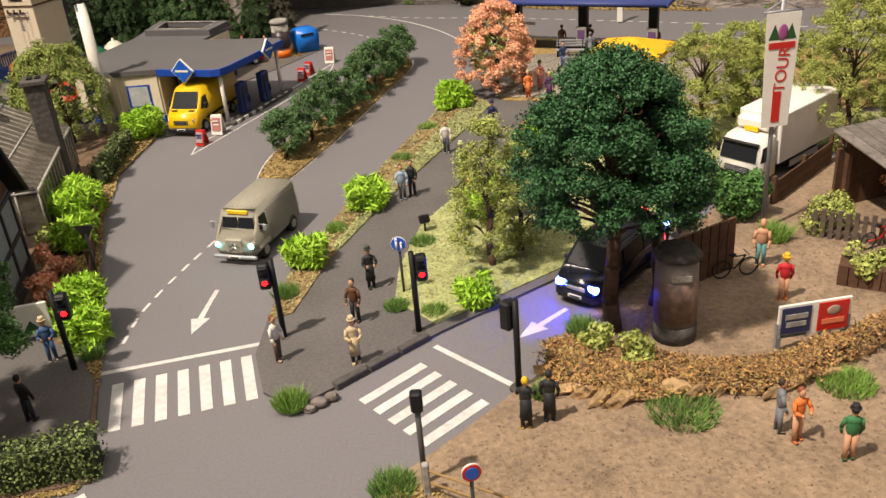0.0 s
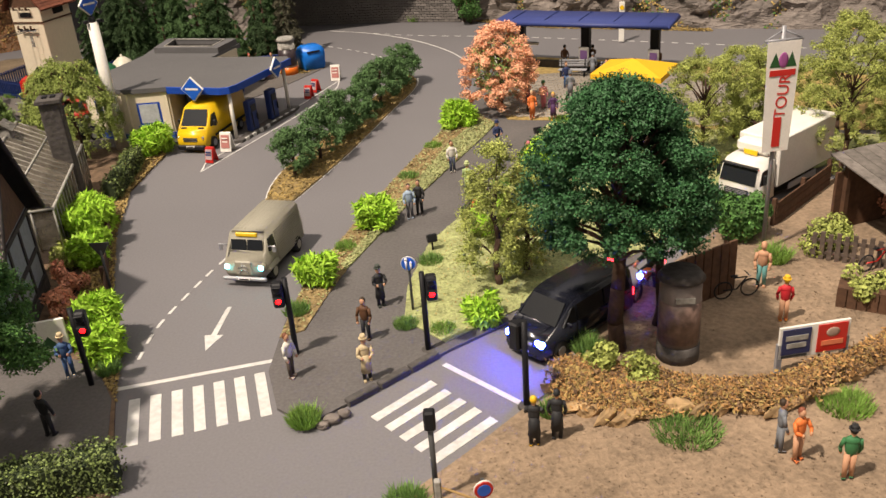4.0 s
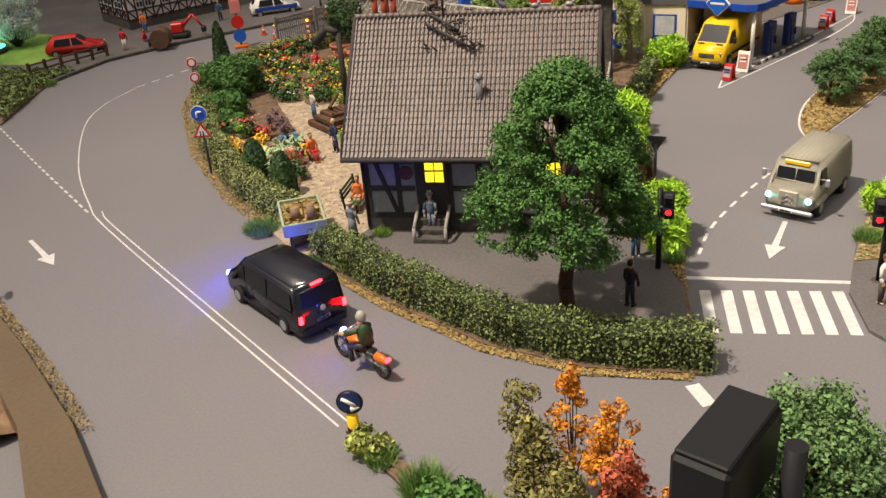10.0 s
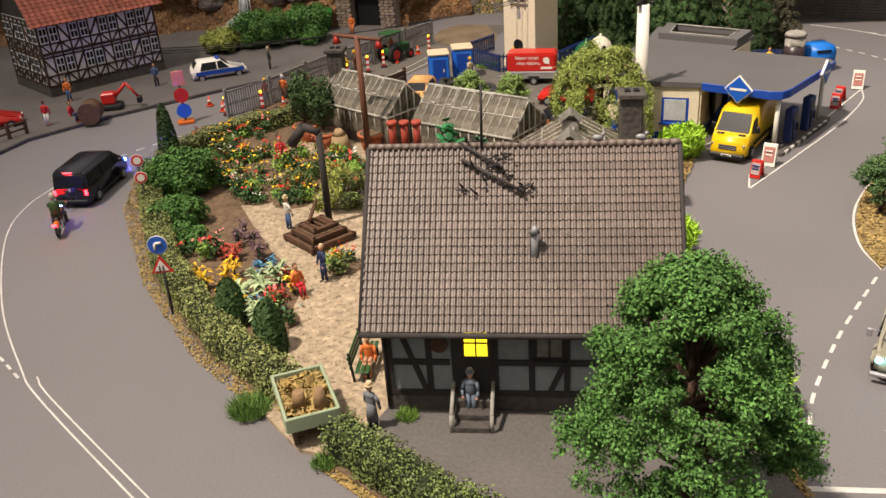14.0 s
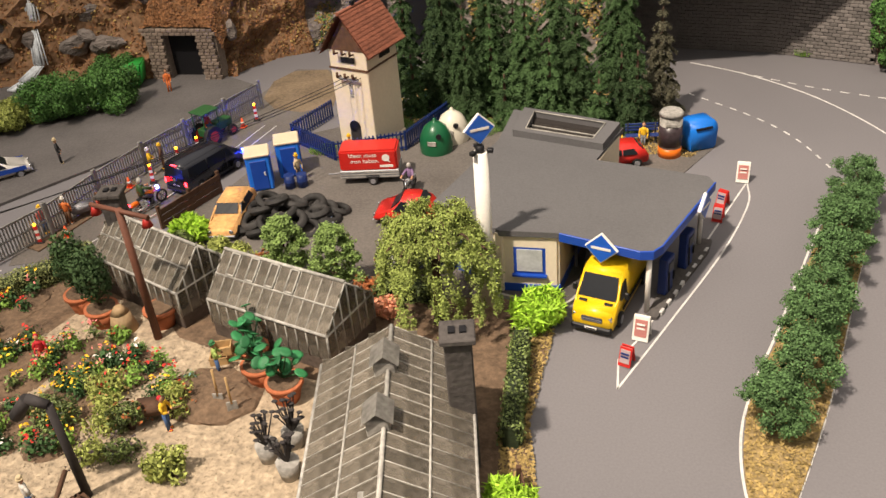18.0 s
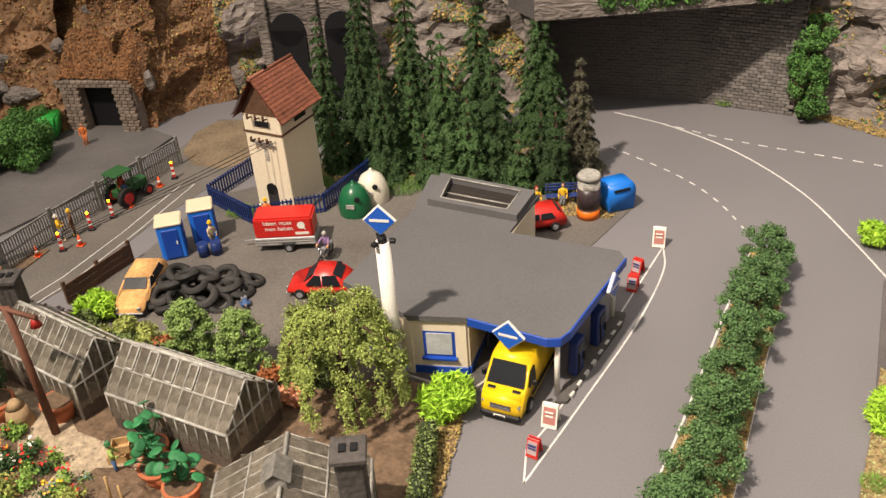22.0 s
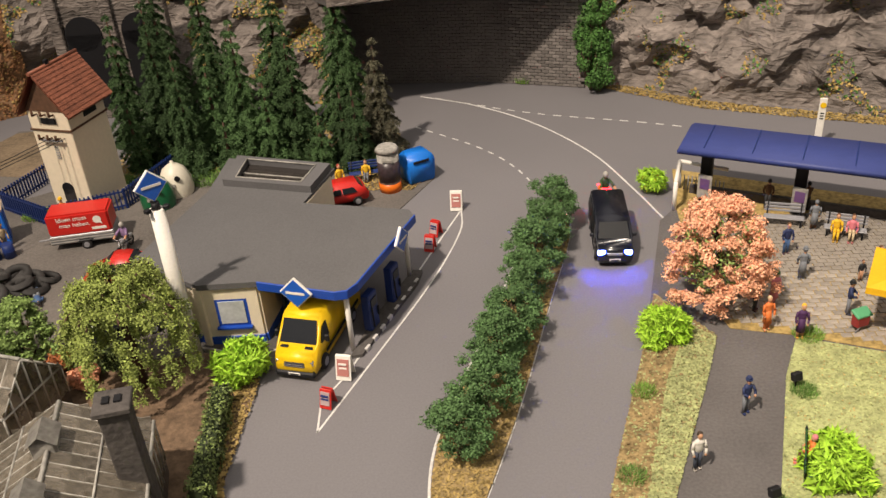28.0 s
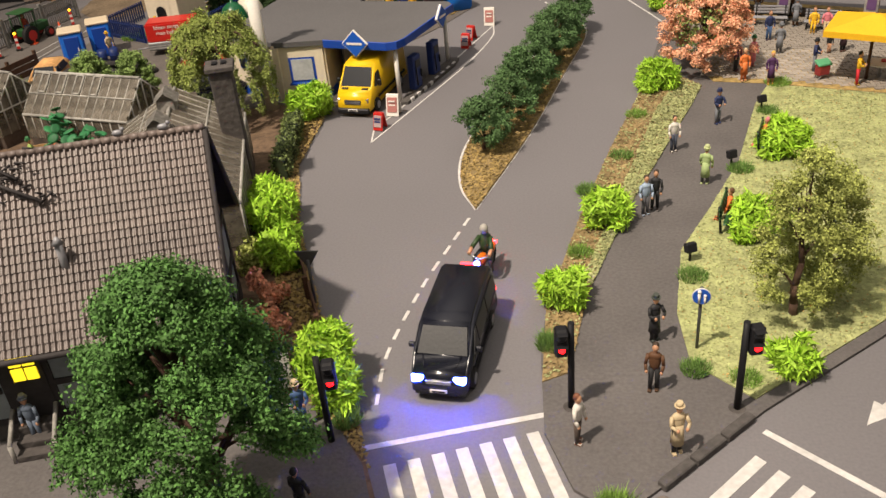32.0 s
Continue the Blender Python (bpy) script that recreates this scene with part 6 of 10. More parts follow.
def corrugated_van():
    t = thing("corrugated_van", -3.6, 39.5, 0, 0, "grey-green corrugated old delivery van with headlamps lit", "van")
    prof = [(-2.45, 0.35), (-2.5, 2.3), (-2.3, 2.5), (1.35, 2.5), (1.6, 2.4), (1.78, 1.5), (2.35, 1.3), (2.45, 0.9), (2.42, 0.38)]
    part("body", hull(prof, 2.25, 1.3, 0.16, 0.14, 2, 0.1), GREYP, t)
    for s in (-1, 1):
        for k in range(14):
            z = 0.62 + k * 0.115
            w = 1.125 * (1 - 0.16 * max(0, z - 1.3) / 1.2)
            part("rib", rod(B(), (-2.35, s * (w - 0.012), z), (0.75, s * (w - 0.012), z), 0.028, None, 6), GREYP, t)
        part("headlamp_bowl", ball(B(), 2.22, s * 0.9, 0.98, 0.24, 0.21, 0.21), GREYP, t)
        part("headlight", ball(B(), 2.4, s * 0.88, 0.98, 0.09, 0.14, 0.14), HEADW, t, "glowing round headlight")
        part("mirror", rod(box(B(), 1.75, s * 1.4, 1.7, 0.08, 0.22, 0.36, 0.04), (1.7, s * 1.05, 1.8), (1.75, s * 1.35, 1.85), 0.03), SILVER, t)
        part("mudguard", box(B(), 1.5, s * 1.08, 0.72, 1.3, 0.24, 0.34, 0.12), GREYP, t)
    for k in range(9):
        part("roof_rib", rod(B(), (-2.3, -0.8 + k * 0.2, 2.495), (1.3, -0.8 + k * 0.2, 2.495), 0.014, None, 5), GREYP, t)
    for k in (-1, 1):
        part("windscreen", slant(B(), 1.8, 1.55, 1.66, 2.1, 0.8, 0.75), GLASSD, t).matrix_basis = at(0, k * 0.42, 0)
    side_pane(t, [(0.95, 1.5), (1.6, 1.5), (1.5, 2.1), (0.95, 2.1)], 2.25, 1.3, 0.16, 2.5, GLASSD)
    part("roof_board", box(B(), 1.62, 0, 2.34, 0.12, 1.1, 0.2, 0.03), YELLOWP, t, "yellow roof board")
    part("grille", box(B(), 2.42, 0, 0.95, 0.12, 0.9, 0.75, 0.06), GREYP, t)
    for k in (0, 1):
        for s in (-1, 1):
            part("chevron", rod(B(), (2.5, 0, 1.15 - k * 0.22), (2.5, s * 0.26, 0.95 - k * 0.22), 0.035, None, 5), CHROME, t)
    part("bumper", box(B(), 2.5, 0, 0.42, 0.16, 2.3, 0.2, 0.06), SILVER, t)
    part("cab_figure", ball(B(), 1.3, -0.4, 1.75, 0.2), REDP, t, "red shape at the steering wheel")
    plate(t, 2.6, 0, 0.44)
    wheels(t, (1.5, -1.5), 0.98, 0.4, GREYP)
    return t


def truck():
    t = thing("box_truck", 22, 43, 0, 0, "white box lorry with blue-lit headlamps", "lorry")
    prof = [(1.9, 0.6), (1.9, 3.1), (2.2, 3.3), (3.3, 3.25), (3.75, 2.9), (4.05, 1.75), (4.1, 0.5)]
    part("cab", hull(prof, 2.75, 1.8, 0.08, 0.12), WHITEP, t)
    part("windscreen", slant(B(), 4.03, 1.9, 3.78, 2.85, 2.4, 2.3), GLASSD, t)
    side_pane(t, [(2.7, 1.85), (3.75, 1.85), (3.5, 2.7), (2.7, 2.75)], 2.75, 1.8, 0.08, 3.3, GLASSD)
    part("cargo_box", box(B(), -1.6, 0, 2.75, 6.8, 2.85, 3.1, 0.06), WHITEP, t, "white cargo box")
    part("wind_deflector", box(B(), 2.2, 0, 3.75, 0.9, 2.3, 0.8, 0.2), WHITEP, t)
    part("roof_lettering", box(B(), 2.75, 0, 3.5, 0.1, 0.9, 0.28), YELLOWP, t, "yellow roof bar")
    part("chassis", box(B(), -0.6, 0, 0.8, 8.6, 1.3, 0.5), BLACK, t)
    part("bumper", box(B(), 4.05, 0, 0.6, 0.3, 2.75, 0.55, 0.08), WHITEP, t)
    part("grille", box(B(), 4.1, 0, 1.35, 0.08, 1.6, 0.35), BLACK, t)
    for s in (-1, 1):
        part("headlight", box(B(), 4.15, s * 1.08, 0.72, 0.12, 0.36, 0.2, 0.03), HEADB, t, "glowing blue-white headlight")
        part("mirror", box(B(), 3.6, s * 1.6, 2.3, 0.14, 0.22, 0.6, 0.04), BLACK, t)
        part("side_bar", box(B(), -1.4, s * 1.35, 0.8, 3.4, 0.06, 0.4), SILVER, t)
    part("lower_grille", box(B(), 4.19, 0, 0.62, 0.06, 1.5, 0.34, 0.02), BLACK, t)
    part("step_panel", box(B(), 4.12, 0, 1.02, 0.08, 2.5, 0.2, 0.03), BLACK, t)
    for k in range(3):
        part("grille_slat", box(B(), 4.15, 0, 1.26 + k * 0.1, 0.04, 1.5, 0.03), SILVER, t)
    part("sun_visor", box(B(), 3.86, 0, 2.98, 0.3, 2.4, 0.07, 0.02), BLACK, t)
    plate(t, 4.24, 0, 0.5)
    wheels(t, (2.9, -2.9), 1.15, 0.52, None, 0.36)
    return t


def motorbike(name, mat, label, lit=True, rider=(0.03, 0.06, 0.02)):
    t = thing(name, 0, 0, 0, 0, label, "motorbike")
    for x in (0.95, -0.85):
        wh = new("wheel")
        wh.parent = t
        wh.matrix_basis = at(x, 0, 0.38, 0, 90)
        bm = B()
        for k in range(20):
            a, b = k * math.pi / 10, (k + 1) * math.pi / 10
            rod(bm, (0.33 * math.cos(a), 0.33 * math.sin(a), 0), (0.33 * math.cos(b), 0.33 * math.sin(b), 0), 0.06, None, 6)
        part("tyre", bm, RUBBER, wh)
        bm = B()
        for k in range(5):
            a = k * math.pi / 5
            rod(bm, (0.3 * math.cos(a), 0.3 * math.sin(a), 0), (-0.3 * math.cos(a), -0.3 * math.sin(a), 0), 0.02, None, 4)
        part("rim", bm, CHROME, wh)
    part("frame", rod(rod(rod(B(), (-0.85, 0, 0.4), (0.3, 0, 0.45), 0.06), (0.3, 0, 0.45), (0.6, 0, 0.95), 0.05), (0.95, 0, 0.38), (0.55, 0, 1.1), 0.05), CHROME, t)
    part("engine", box(B(), 0.0, 0, 0.48, 0.5, 0.34, 0.36, 0.06), CHROME, t)
    part("tank", ball(B(), 0.25, 0, 0.88, 0.36, 0.18, 0.16), mat, t)
    part("seat", box(B(), -0.35, 0, 0.82, 0.6, 0.24, 0.12, 0.05), BLACK, t)
    part("mudguard", ball(B(), -0.85, 0, 0.66, 0.34, 0.13, 0.16), mat, t)
    part("handlebar", rod(rod(B(), (0.5, -0.38, 1.15), (0.6, 0, 1.08), 0.035), (0.5, 0.38, 1.15), (0.6, 0, 1.08), 0.035), CHROME, t)
    part("exhaust", rod(B(), (0.1, -0.2, 0.3), (-0.9, -0.22, 0.32), 0.06), CHROME, t)
    if lit:
        part("headlight", ball(B(), 0.78, 0, 0.98, 0.11), HEADK, t, "glowing blue-white headlight")
        part("tail_light", box(B(), -1.18, 0, 0.74, 0.08, 0.2, 0.13, 0.02), TAILR, t, "lit red tail light")
    m = [plain("rider_jacket", rider), plain("rider_trousers", (0.03, 0.03, 0.035)), plain("rider_helmet", (0.35, 0.33, 0.3)), plain("figurine_skin", (0.5, 0.26, 0.15))]
    bm = B()
    ball(bm, -0.28, 0, 1.25, 0.2, 0.26, 0.42, 0)
    ball(bm, -0.18, 0, 1.83, 0.17, 0.16, 0.19, 2)
    for s in (-1, 1):
        rod(bm, (-0.25, s * 0.2, 1.48), (0.2, s * 0.36, 1.25), 0.085, None, 6, 0)
        rod(bm, (0.2, s * 0.36, 1.25), (0.5, s * 0.36, 1.17), 0.07, None, 6, 3)
        rod(bm, (-0.35, s * 0.12, 0.95), (0.2, s * 0.27, 0.8), 0.11, None, 6, 1)
        rod(bm, (0.2, s * 0.27, 0.8), (0.12, s * 0.3, 0.34), 0.085, None, 6, 1)
    part("rider_figurine", bm, m, t, "helmeted rider figurine")
    return t


def saloon(name, x, y, rz, mat, label, L=4.6, H=1.65, round_=False, lamps=None):
    t = thing(name, x, y, 0.05, rz, label, "car")
    h = L / 2
    if round_:
        prof = [(-h, 0.35), (-h + 0.1, 0.8), (-h + 0.7, 1.35), (-h + 1.3, H), (0.2, H), (0.8, 1.1), (h - 0.4, 0.95), (h, 0.6), (h - 0.02, 0.32)]
    else:
        prof = [(-h, 0.35), (-h, 0.95), (-h + 0.25, 1.1), (-h + 0.6, H), (0.15, H), (0.95, 1.05), (h - 0.25, 0.88), (h, 0.6), (h, 0.32)]
    part("body", hull(prof, 1.95, 0.95, 0.2, 0.1, 2, 0.1), mat, t)
    side_pane(t, [(-h + 0.75, 1.02), (-0.25, 1.02), (-0.25, H - 0.12), (-h + 1.0, H - 0.12)], 1.95, 0.95, 0.2, H, GLASSD)
    side_pane(t, [(-0.15, 1.02), (0.8, 1.04), (0.25, H - 0.12), (-0.15, H - 0.12)], 1.95, 0.95, 0.2, H, GLASSD)
    part("windscreen", slant(B(), 0.9, 1.1, 0.26, H - 0.08, 1.5, 1.35), GLASSD, t)
    part("rear_window", slant(B(), -h + (0.72 if round_ else 0.3), 1.18 if not round_ else 1.36, -h + (1.2 if round_ else 0.56), H - 0.06, 1.4, 1.3), GLASSD, t)
    for s in (-1, 1):
        part("headlight", ball(B(), h - 0.08, s * 0.68, 0.68, 0.1, 0.14, 0.14), CHROME, t)
        part("tail_light", box(B(), -h + 0.02, s * 0.75, 0.75, 0.08, 0.2, 0.2), REDP, t)
    part("bumper", box(B(), h - 0.02, 0, 0.4, 0.12, 1.8, 0.14, 0.04), SILVER, t)
    wheels(t, (h - 0.85, -h + 0.8), 0.84, 0.34)
    return t


VAN = black_van()
sprinter()
OLDVAN = corrugated_van()
LORRY = truck()
for o in LORRY.children_recursive:
    if o.data:
        o.data.transform(Matrix.Scale(0.84, 4))
    o.matrix_basis = Matrix.Translation(o.matrix_basis.translation * -0.16) @ o.matrix_basis
BIKE = motorbike("motorbike", ORANGEP, "orange motorbike with a helmeted rider figurine and lit lamps")
for o in BIKE.children_recursive:
    if o.data:
        o.data.transform(Matrix.Scale(1.2, 4))
    o.matrix_basis = Matrix.Translation(o.matrix_basis.translation * 0.2) @ o.matrix_basis
saloon("red_car", -24.6, 67.1, 184, REDP, "small red saloon car parked in the yard", 4.2, 1.75, True)
saloon("red_car", -12.5, 75.7, 200, REDP, "red car parked behind the station", 4.0, 1.5)
saloon("black_car", -22.6, 61.6, 28, CARBLACK, "black car parked by the greenhouse hedge", 4.6, 1.6)
saloon("police_car", -56.7, 69.4, 43, WHITEP, "silver and blue police estate car", 4.9, 1.75)
saloon("red_estate_car", -67.0, 53.1, 40, REDP, "red estate car by the rail fence", 5.0, 1.7)
w = saloon("burnt_car", -35.9, 65.5, -82, RUST, "burnt-out rusty orange car wreck", 5.0, 1.6)
part("stripe", box(B(), 0, -0.99, 0.75, 4.2, 0.04, 0.34), BLUE, bpy.data.objects["police_car"], "blue side stripe")
part("stripe", box(B(), 0, 0.99, 0.75, 4.2, 0.04, 0.34), BLUE, bpy.data.objects["police_car"], "blue side stripe")
part("light_bar", box(B(), 0, 0, 1.78, 0.3, 1.2, 0.16, 0.04), BLUE, bpy.data.objects["police_car"])


def trailer():
    t = thing("trailer", -28.6, 72.2, 0.05, 10, "red tarpaulin trailer with white lettering on grey sides", "trailer")
    part("side_panel", box(B(), 0, 0, 0.75, 4.0, 1.9, 0.6, 0.04), SILVER, t)
    for k in range(3):
        part("panel_rib", box(B(), 0, -0.96, 0.58 + k * 0.18, 4.0, 0.05, 0.05), LATTICE, t)
    part("tarpaulin", box(B(), 0, 0, 1.75, 3.9, 1.86, 1.5, 0.12, 0, 0, 2), REDP, t, "bright red tarpaulin cover")
    text("lettering", "Ideen muss\n  man haben.", 0.42, WHITEP, t, at(-0.35, -0.945, 1.95, 0, 90), "white slogan lettering")
    part("bubble", rod(cyl(B(), 0, 0, 0, 0.02, 0.26, None, 16), (0.15, -0.2, 0.0), (0.25, -0.34, 0.0), 0.04), WHITEP, t).matrix_basis = at(1.2, -0.95, 1.95, 0, 90)
    part("label_bar", box(B(), 1.2, -0.945, 1.35, 0.9, 0.02, 0.18), WHITEP, t, "white label drawn as a plain bar")
    part("drawbar", rod(B(), (-2.0, 0, 0.45), (-3.0, 0, 0.4), 0.06), SILVER, t)
    part("mudguard", box(B(), 0.2, -0.98, 0.62, 0.9, 0.2, 0.1, 0.03), BLACK, t)
    wheels(t, (0.2,), 0.95, 0.32)


trailer()


def tractor():
    t = thing("tractor", -43.0, 77.2, 0.03, 70, "dark green tractor with a canopy at the roadworks", "tractor")
    part("bonnet", box(B(), 1.0, 0, 1.0, 1.6, 0.8, 0.7, 0.08), GREENP, t)
    part("rear", box(B(), -0.4, 0, 0.9, 1.2, 1.0, 0.6, 0.06), GREENP, t)
    part("canopy", box(B(), -0.4, 0, 2.6, 1.7, 1.5, 0.12, 0.04), GREENP, t)
    for x in (-1.1, 0.3):
        for s in (-1, 1):
            part("canopy_post", rod(B(), (x, s * 0.6, 1.1), (x, s * 0.6, 2.6), 0.05), GREENP, t)
    wheels(t, (-0.7,), 0.8, 0.75, REDP, 0.4)
    wheels(t, (1.4,), 0.65, 0.42, REDP, 0.3)
    t = thing("skip_loader", -56.0, 87.0, 0.2, 20, "bright green plastic skip by the scree", "skip")
    part("tub", hull([(-1.5, 0.3), (-1.8, 2.0), (1.6, 2.2), (1.3, 0.3)], 2.2, 1.0, -0.1, 0.15), plain("bright_green_plastic", (0.03, 0.35, 0.05)), t)
    t = thing("mini_excavator", -59.9, 59.0, 0.2, 30, "small red excavator beside the barrel", "excavator")
    part("track", box(B(), 0, 0, 0.25, 1.6, 1.3, 0.5, 0.15), RUBBER, t)
    part("cab", box(B(), -0.2, 0, 0.95, 1.1, 1.0, 0.9, 0.1), REDP, t)
    part("boom", rod(rod(B(), (0.3, 0, 1.0), (1.3, 0, 2.0), 0.14), (1.3, 0, 2.0), (2.1, 0, 0.8), 0.11), REDP, t)
    part("bucket", box(B(), 2.15, 0, 0.6, 0.4, 0.6, 0.5, 0.06), BLACK, t)
    t = thing("cement_barrel", -59.2, 55.7, 0.2, 0, "rusty brown barrel on its side", "barrel")
    part("drum", cyl(B(), 0, 0, -0.8, 0.8, 0.85, None, 16), WOOD, t).matrix_basis = at(0, 0, 0.85, 30, 90)


tractor()


def teal_fountain():
    # a lamp's teal glow, put as emission on an added basin's water and jet
    t = thing("lit_fountain", -76.4, 50.9, 0.2, 0, "low fountain glowing teal in front of the pale tree", "fountain")
    part("basin", cyl(B(), 0, 0, 0, 0.5, 1.9, 2.1, 18), CHIM, t)
    part("water", cyl(B(), 0, 0, 0.5, 0.56, 1.8, None, 18), material("teal_glow_water", (0.1, 0.5, 0.35), 0.2, vary=0.1, bump=0.3, emit=(0.05, 0.75, 0.42), power=5.0), t, "water glowing teal by its own emission")
    part("jet", ball(cyl(B(), 0, 0, 0.5, 1.8, 0.5, 0.2, 10), 0, 0, 1.7, 0.7, 0.7, 0.5), material("teal_glow_spray", (0.3, 0.7, 0.55), 0.4, vary=0.2, bump=0.4, emit=(0.08, 0.85, 0.5), power=1.6), t)


teal_fountain()
slab("corner_lawn", [(-82, 47), (-67.5, 48.5), (-68, 55), (-72, 58), (-82, 58)], 0.1, 0.24, GRASSM, "green lawn round the fountain")


# ---- street furniture ----
def traffic_light(x, y, rz, side, label, front=True):
    t = thing("traffic_light", x, y, 0.02, rz, label, "traffic light", "traffic lights of the crossing")
    part("base", cyl(B(), 0, 0, 0, 0.12, 0.34, 0.28, 14), CHIM, t)
    part("pole", rod(B(), (0, 0, 0), (0, 0, 3.65), 0.12, 0.11, 12), BLACK, t)
    hd = part("housing", box(B(), side * 0.33, -0.05, 2.97, 0.44, 0.4, 1.1, 0.07), BLACK, t)
    y0 = -0.26 if front else 0.17
    s = -1 if front else 1
    part("lamp", ball(B(), side * 0.33, y0, 2.75 if front else 3.2, 0.12, 0.06, 0.12), REDLENS, hd, "lit red lamp")
    part("lamp", ball(B(), side * 0.33, y0, 3.25 if front else 2.7, 0.17, 0.05, 0.17), GLASSD, hd)
    for z in (2.75, 3.25):
        part("hood", box(B(), side * 0.33, y0 + s * 0.06, z + 0.18, 0.36, 0.22, 0.04, 0.02), BLACK, hd)


traffic_light(4.7, 30.0, 8, 1, "black traffic light showing red on the path corner")
traffic_light(-0.75, 30.2, 6, -1, "black traffic light showing red beside the pavement")
traffic_light(-8.8, 28.7, 10, 1, "black traffic light showing red before the cottage")
traffic_light(8.4, 25.9, -40, -1, "black traffic light seen from behind by the field", False)
POSTG = plain("grey_post", (0.09, 0.09, 0.09), 0.5, 0.4)


def round_sign(x, y, z, rz, mat, r, label, mark=None, name="road_sign", tri=False):
    t = thing(name, x, y, 0.02, rz, label, "road sign", "road signs")
    part("post", cyl(B(), 0, 0, 0, z + r, 0.06, None, 8), POSTG, t)
    if tri:
        bm = B()
        for rr, d, k in ((r * 1.15, 0.06, 0), (r * 0.75, 0.08, 1)):
            P = [(rr * math.sin(a), -0.07 - d, z + rr * math.cos(a)) for a in (0, 2.094, 4.189)]
            f = [bm.verts.new(p) for p in P]
            g = [bm.verts.new((p[0], -0.06, p[2])) for p in P]
            bm.faces.new(f).material_index = k
            for i in range(3):
                bm.faces.new((f[i], g[i], g[(i + 1) % 3], f[(i + 1) % 3])).material_index = k
        part("plate", bm, [REDP, WHITEP], t, "red-rimmed warning triangle")
        for s in (-1, 1):
            part("symbol", box(B(), s * 0.08, -0.17, z - 0.06, 0.05, 0.02, 0.26), BLACK, t)
    else:
        part("rim", cyl(B(), 0, 0, 0, 0.05, r, None, 20), WHITEP, t).matrix_basis = at(0, -0.06, z, 0, 90)
        part("plate", cyl(B(), 0, 0, 0, 0.08, r * 0.92, None, 20), mat, t).matrix_basis = at(0, -0.06, z, 0, 90)
        if mark == "walk":
            part("symbol", ball(rod(rod(ball(B(), -0.08, -0.16, z + 0.22, 0.07), (-0.08, -0.16, z + 0.15), (-0.08, -0.16, z - 0.28), 0.06, 0.03), (0.12, -0.16, z + 0.0), (0.12, -0.16, z - 0.28), 0.05, 0.03), 0.12, -0.16, z + 0.06, 0.06), WHITEP, t)
        if mark == "arrow":
            part("symbol", rod(rod(B(), (-0.2, -0.16, z + 0.18), (0.18, -0.16, z - 0.12), 0.05), (0.05, -0.16, z - 0.16), (0.25, -0.16, z - 0.18), 0.08, 0.02), WHITEP, t)
        if mark == "bend":
            part("symbol", rod(rod(B(), (-0.14, -0.16, z - 0.2), (-0.1, -0.16, z + 0.1), 0.05), (-0.1, -0.16, z + 0.1), (0.2, -0.16, z + 0.12), 0.06), WHITEP, t)
        if mark == "blue":
            part("symbol", cyl(B(), 0, 0, 0, 0.1, r * 0.66, None, 16), SIGNBLUE, t).matrix_basis = at(0, -0.06, z, 0, 90)
        if mark == "bar":
            part("symbol", cyl(B(), 0, 0, 0, 0.1, r * 0.6, None, 16), WHITEP, t).matrix_basis = at(0, -0.06, z, 0, 90)
    return t


round_sign(3.95, 33.2, 2.5, -6, SIGNBLUE, 0.33, "blue round footpath sign on a slim post", "walk")
s = round_sign(-35.1, 32.7, 3.5, 25, SIGNBLUE, 0.46, "blue round arrow sign above the hedge", "bend")
s = round_sign(-35.0, 32.55, 2.5, 25, REDP, 0.5, "red-rimmed warning triangle below the arrow sign", None, "road_sign", True)
round_sign(-43.7, 42.2, 3.3, 35, REDP, 0.36, "red-rimmed round sign by the bend", "bar")
round_sign(-43.6, 42.1, 2.3, 35, REDP, 0.36, "red-rimmed round sign by the bend", "bar")
round_sign(6.7, 19.1, 2.3, 15, REDP, 0.3, "red and blue round sign at the field edge", "blue")
round_sign(-35.2, 17.9, 1.5, 140, BLACK, 0.42, "round sign seen from behind at the road edge")


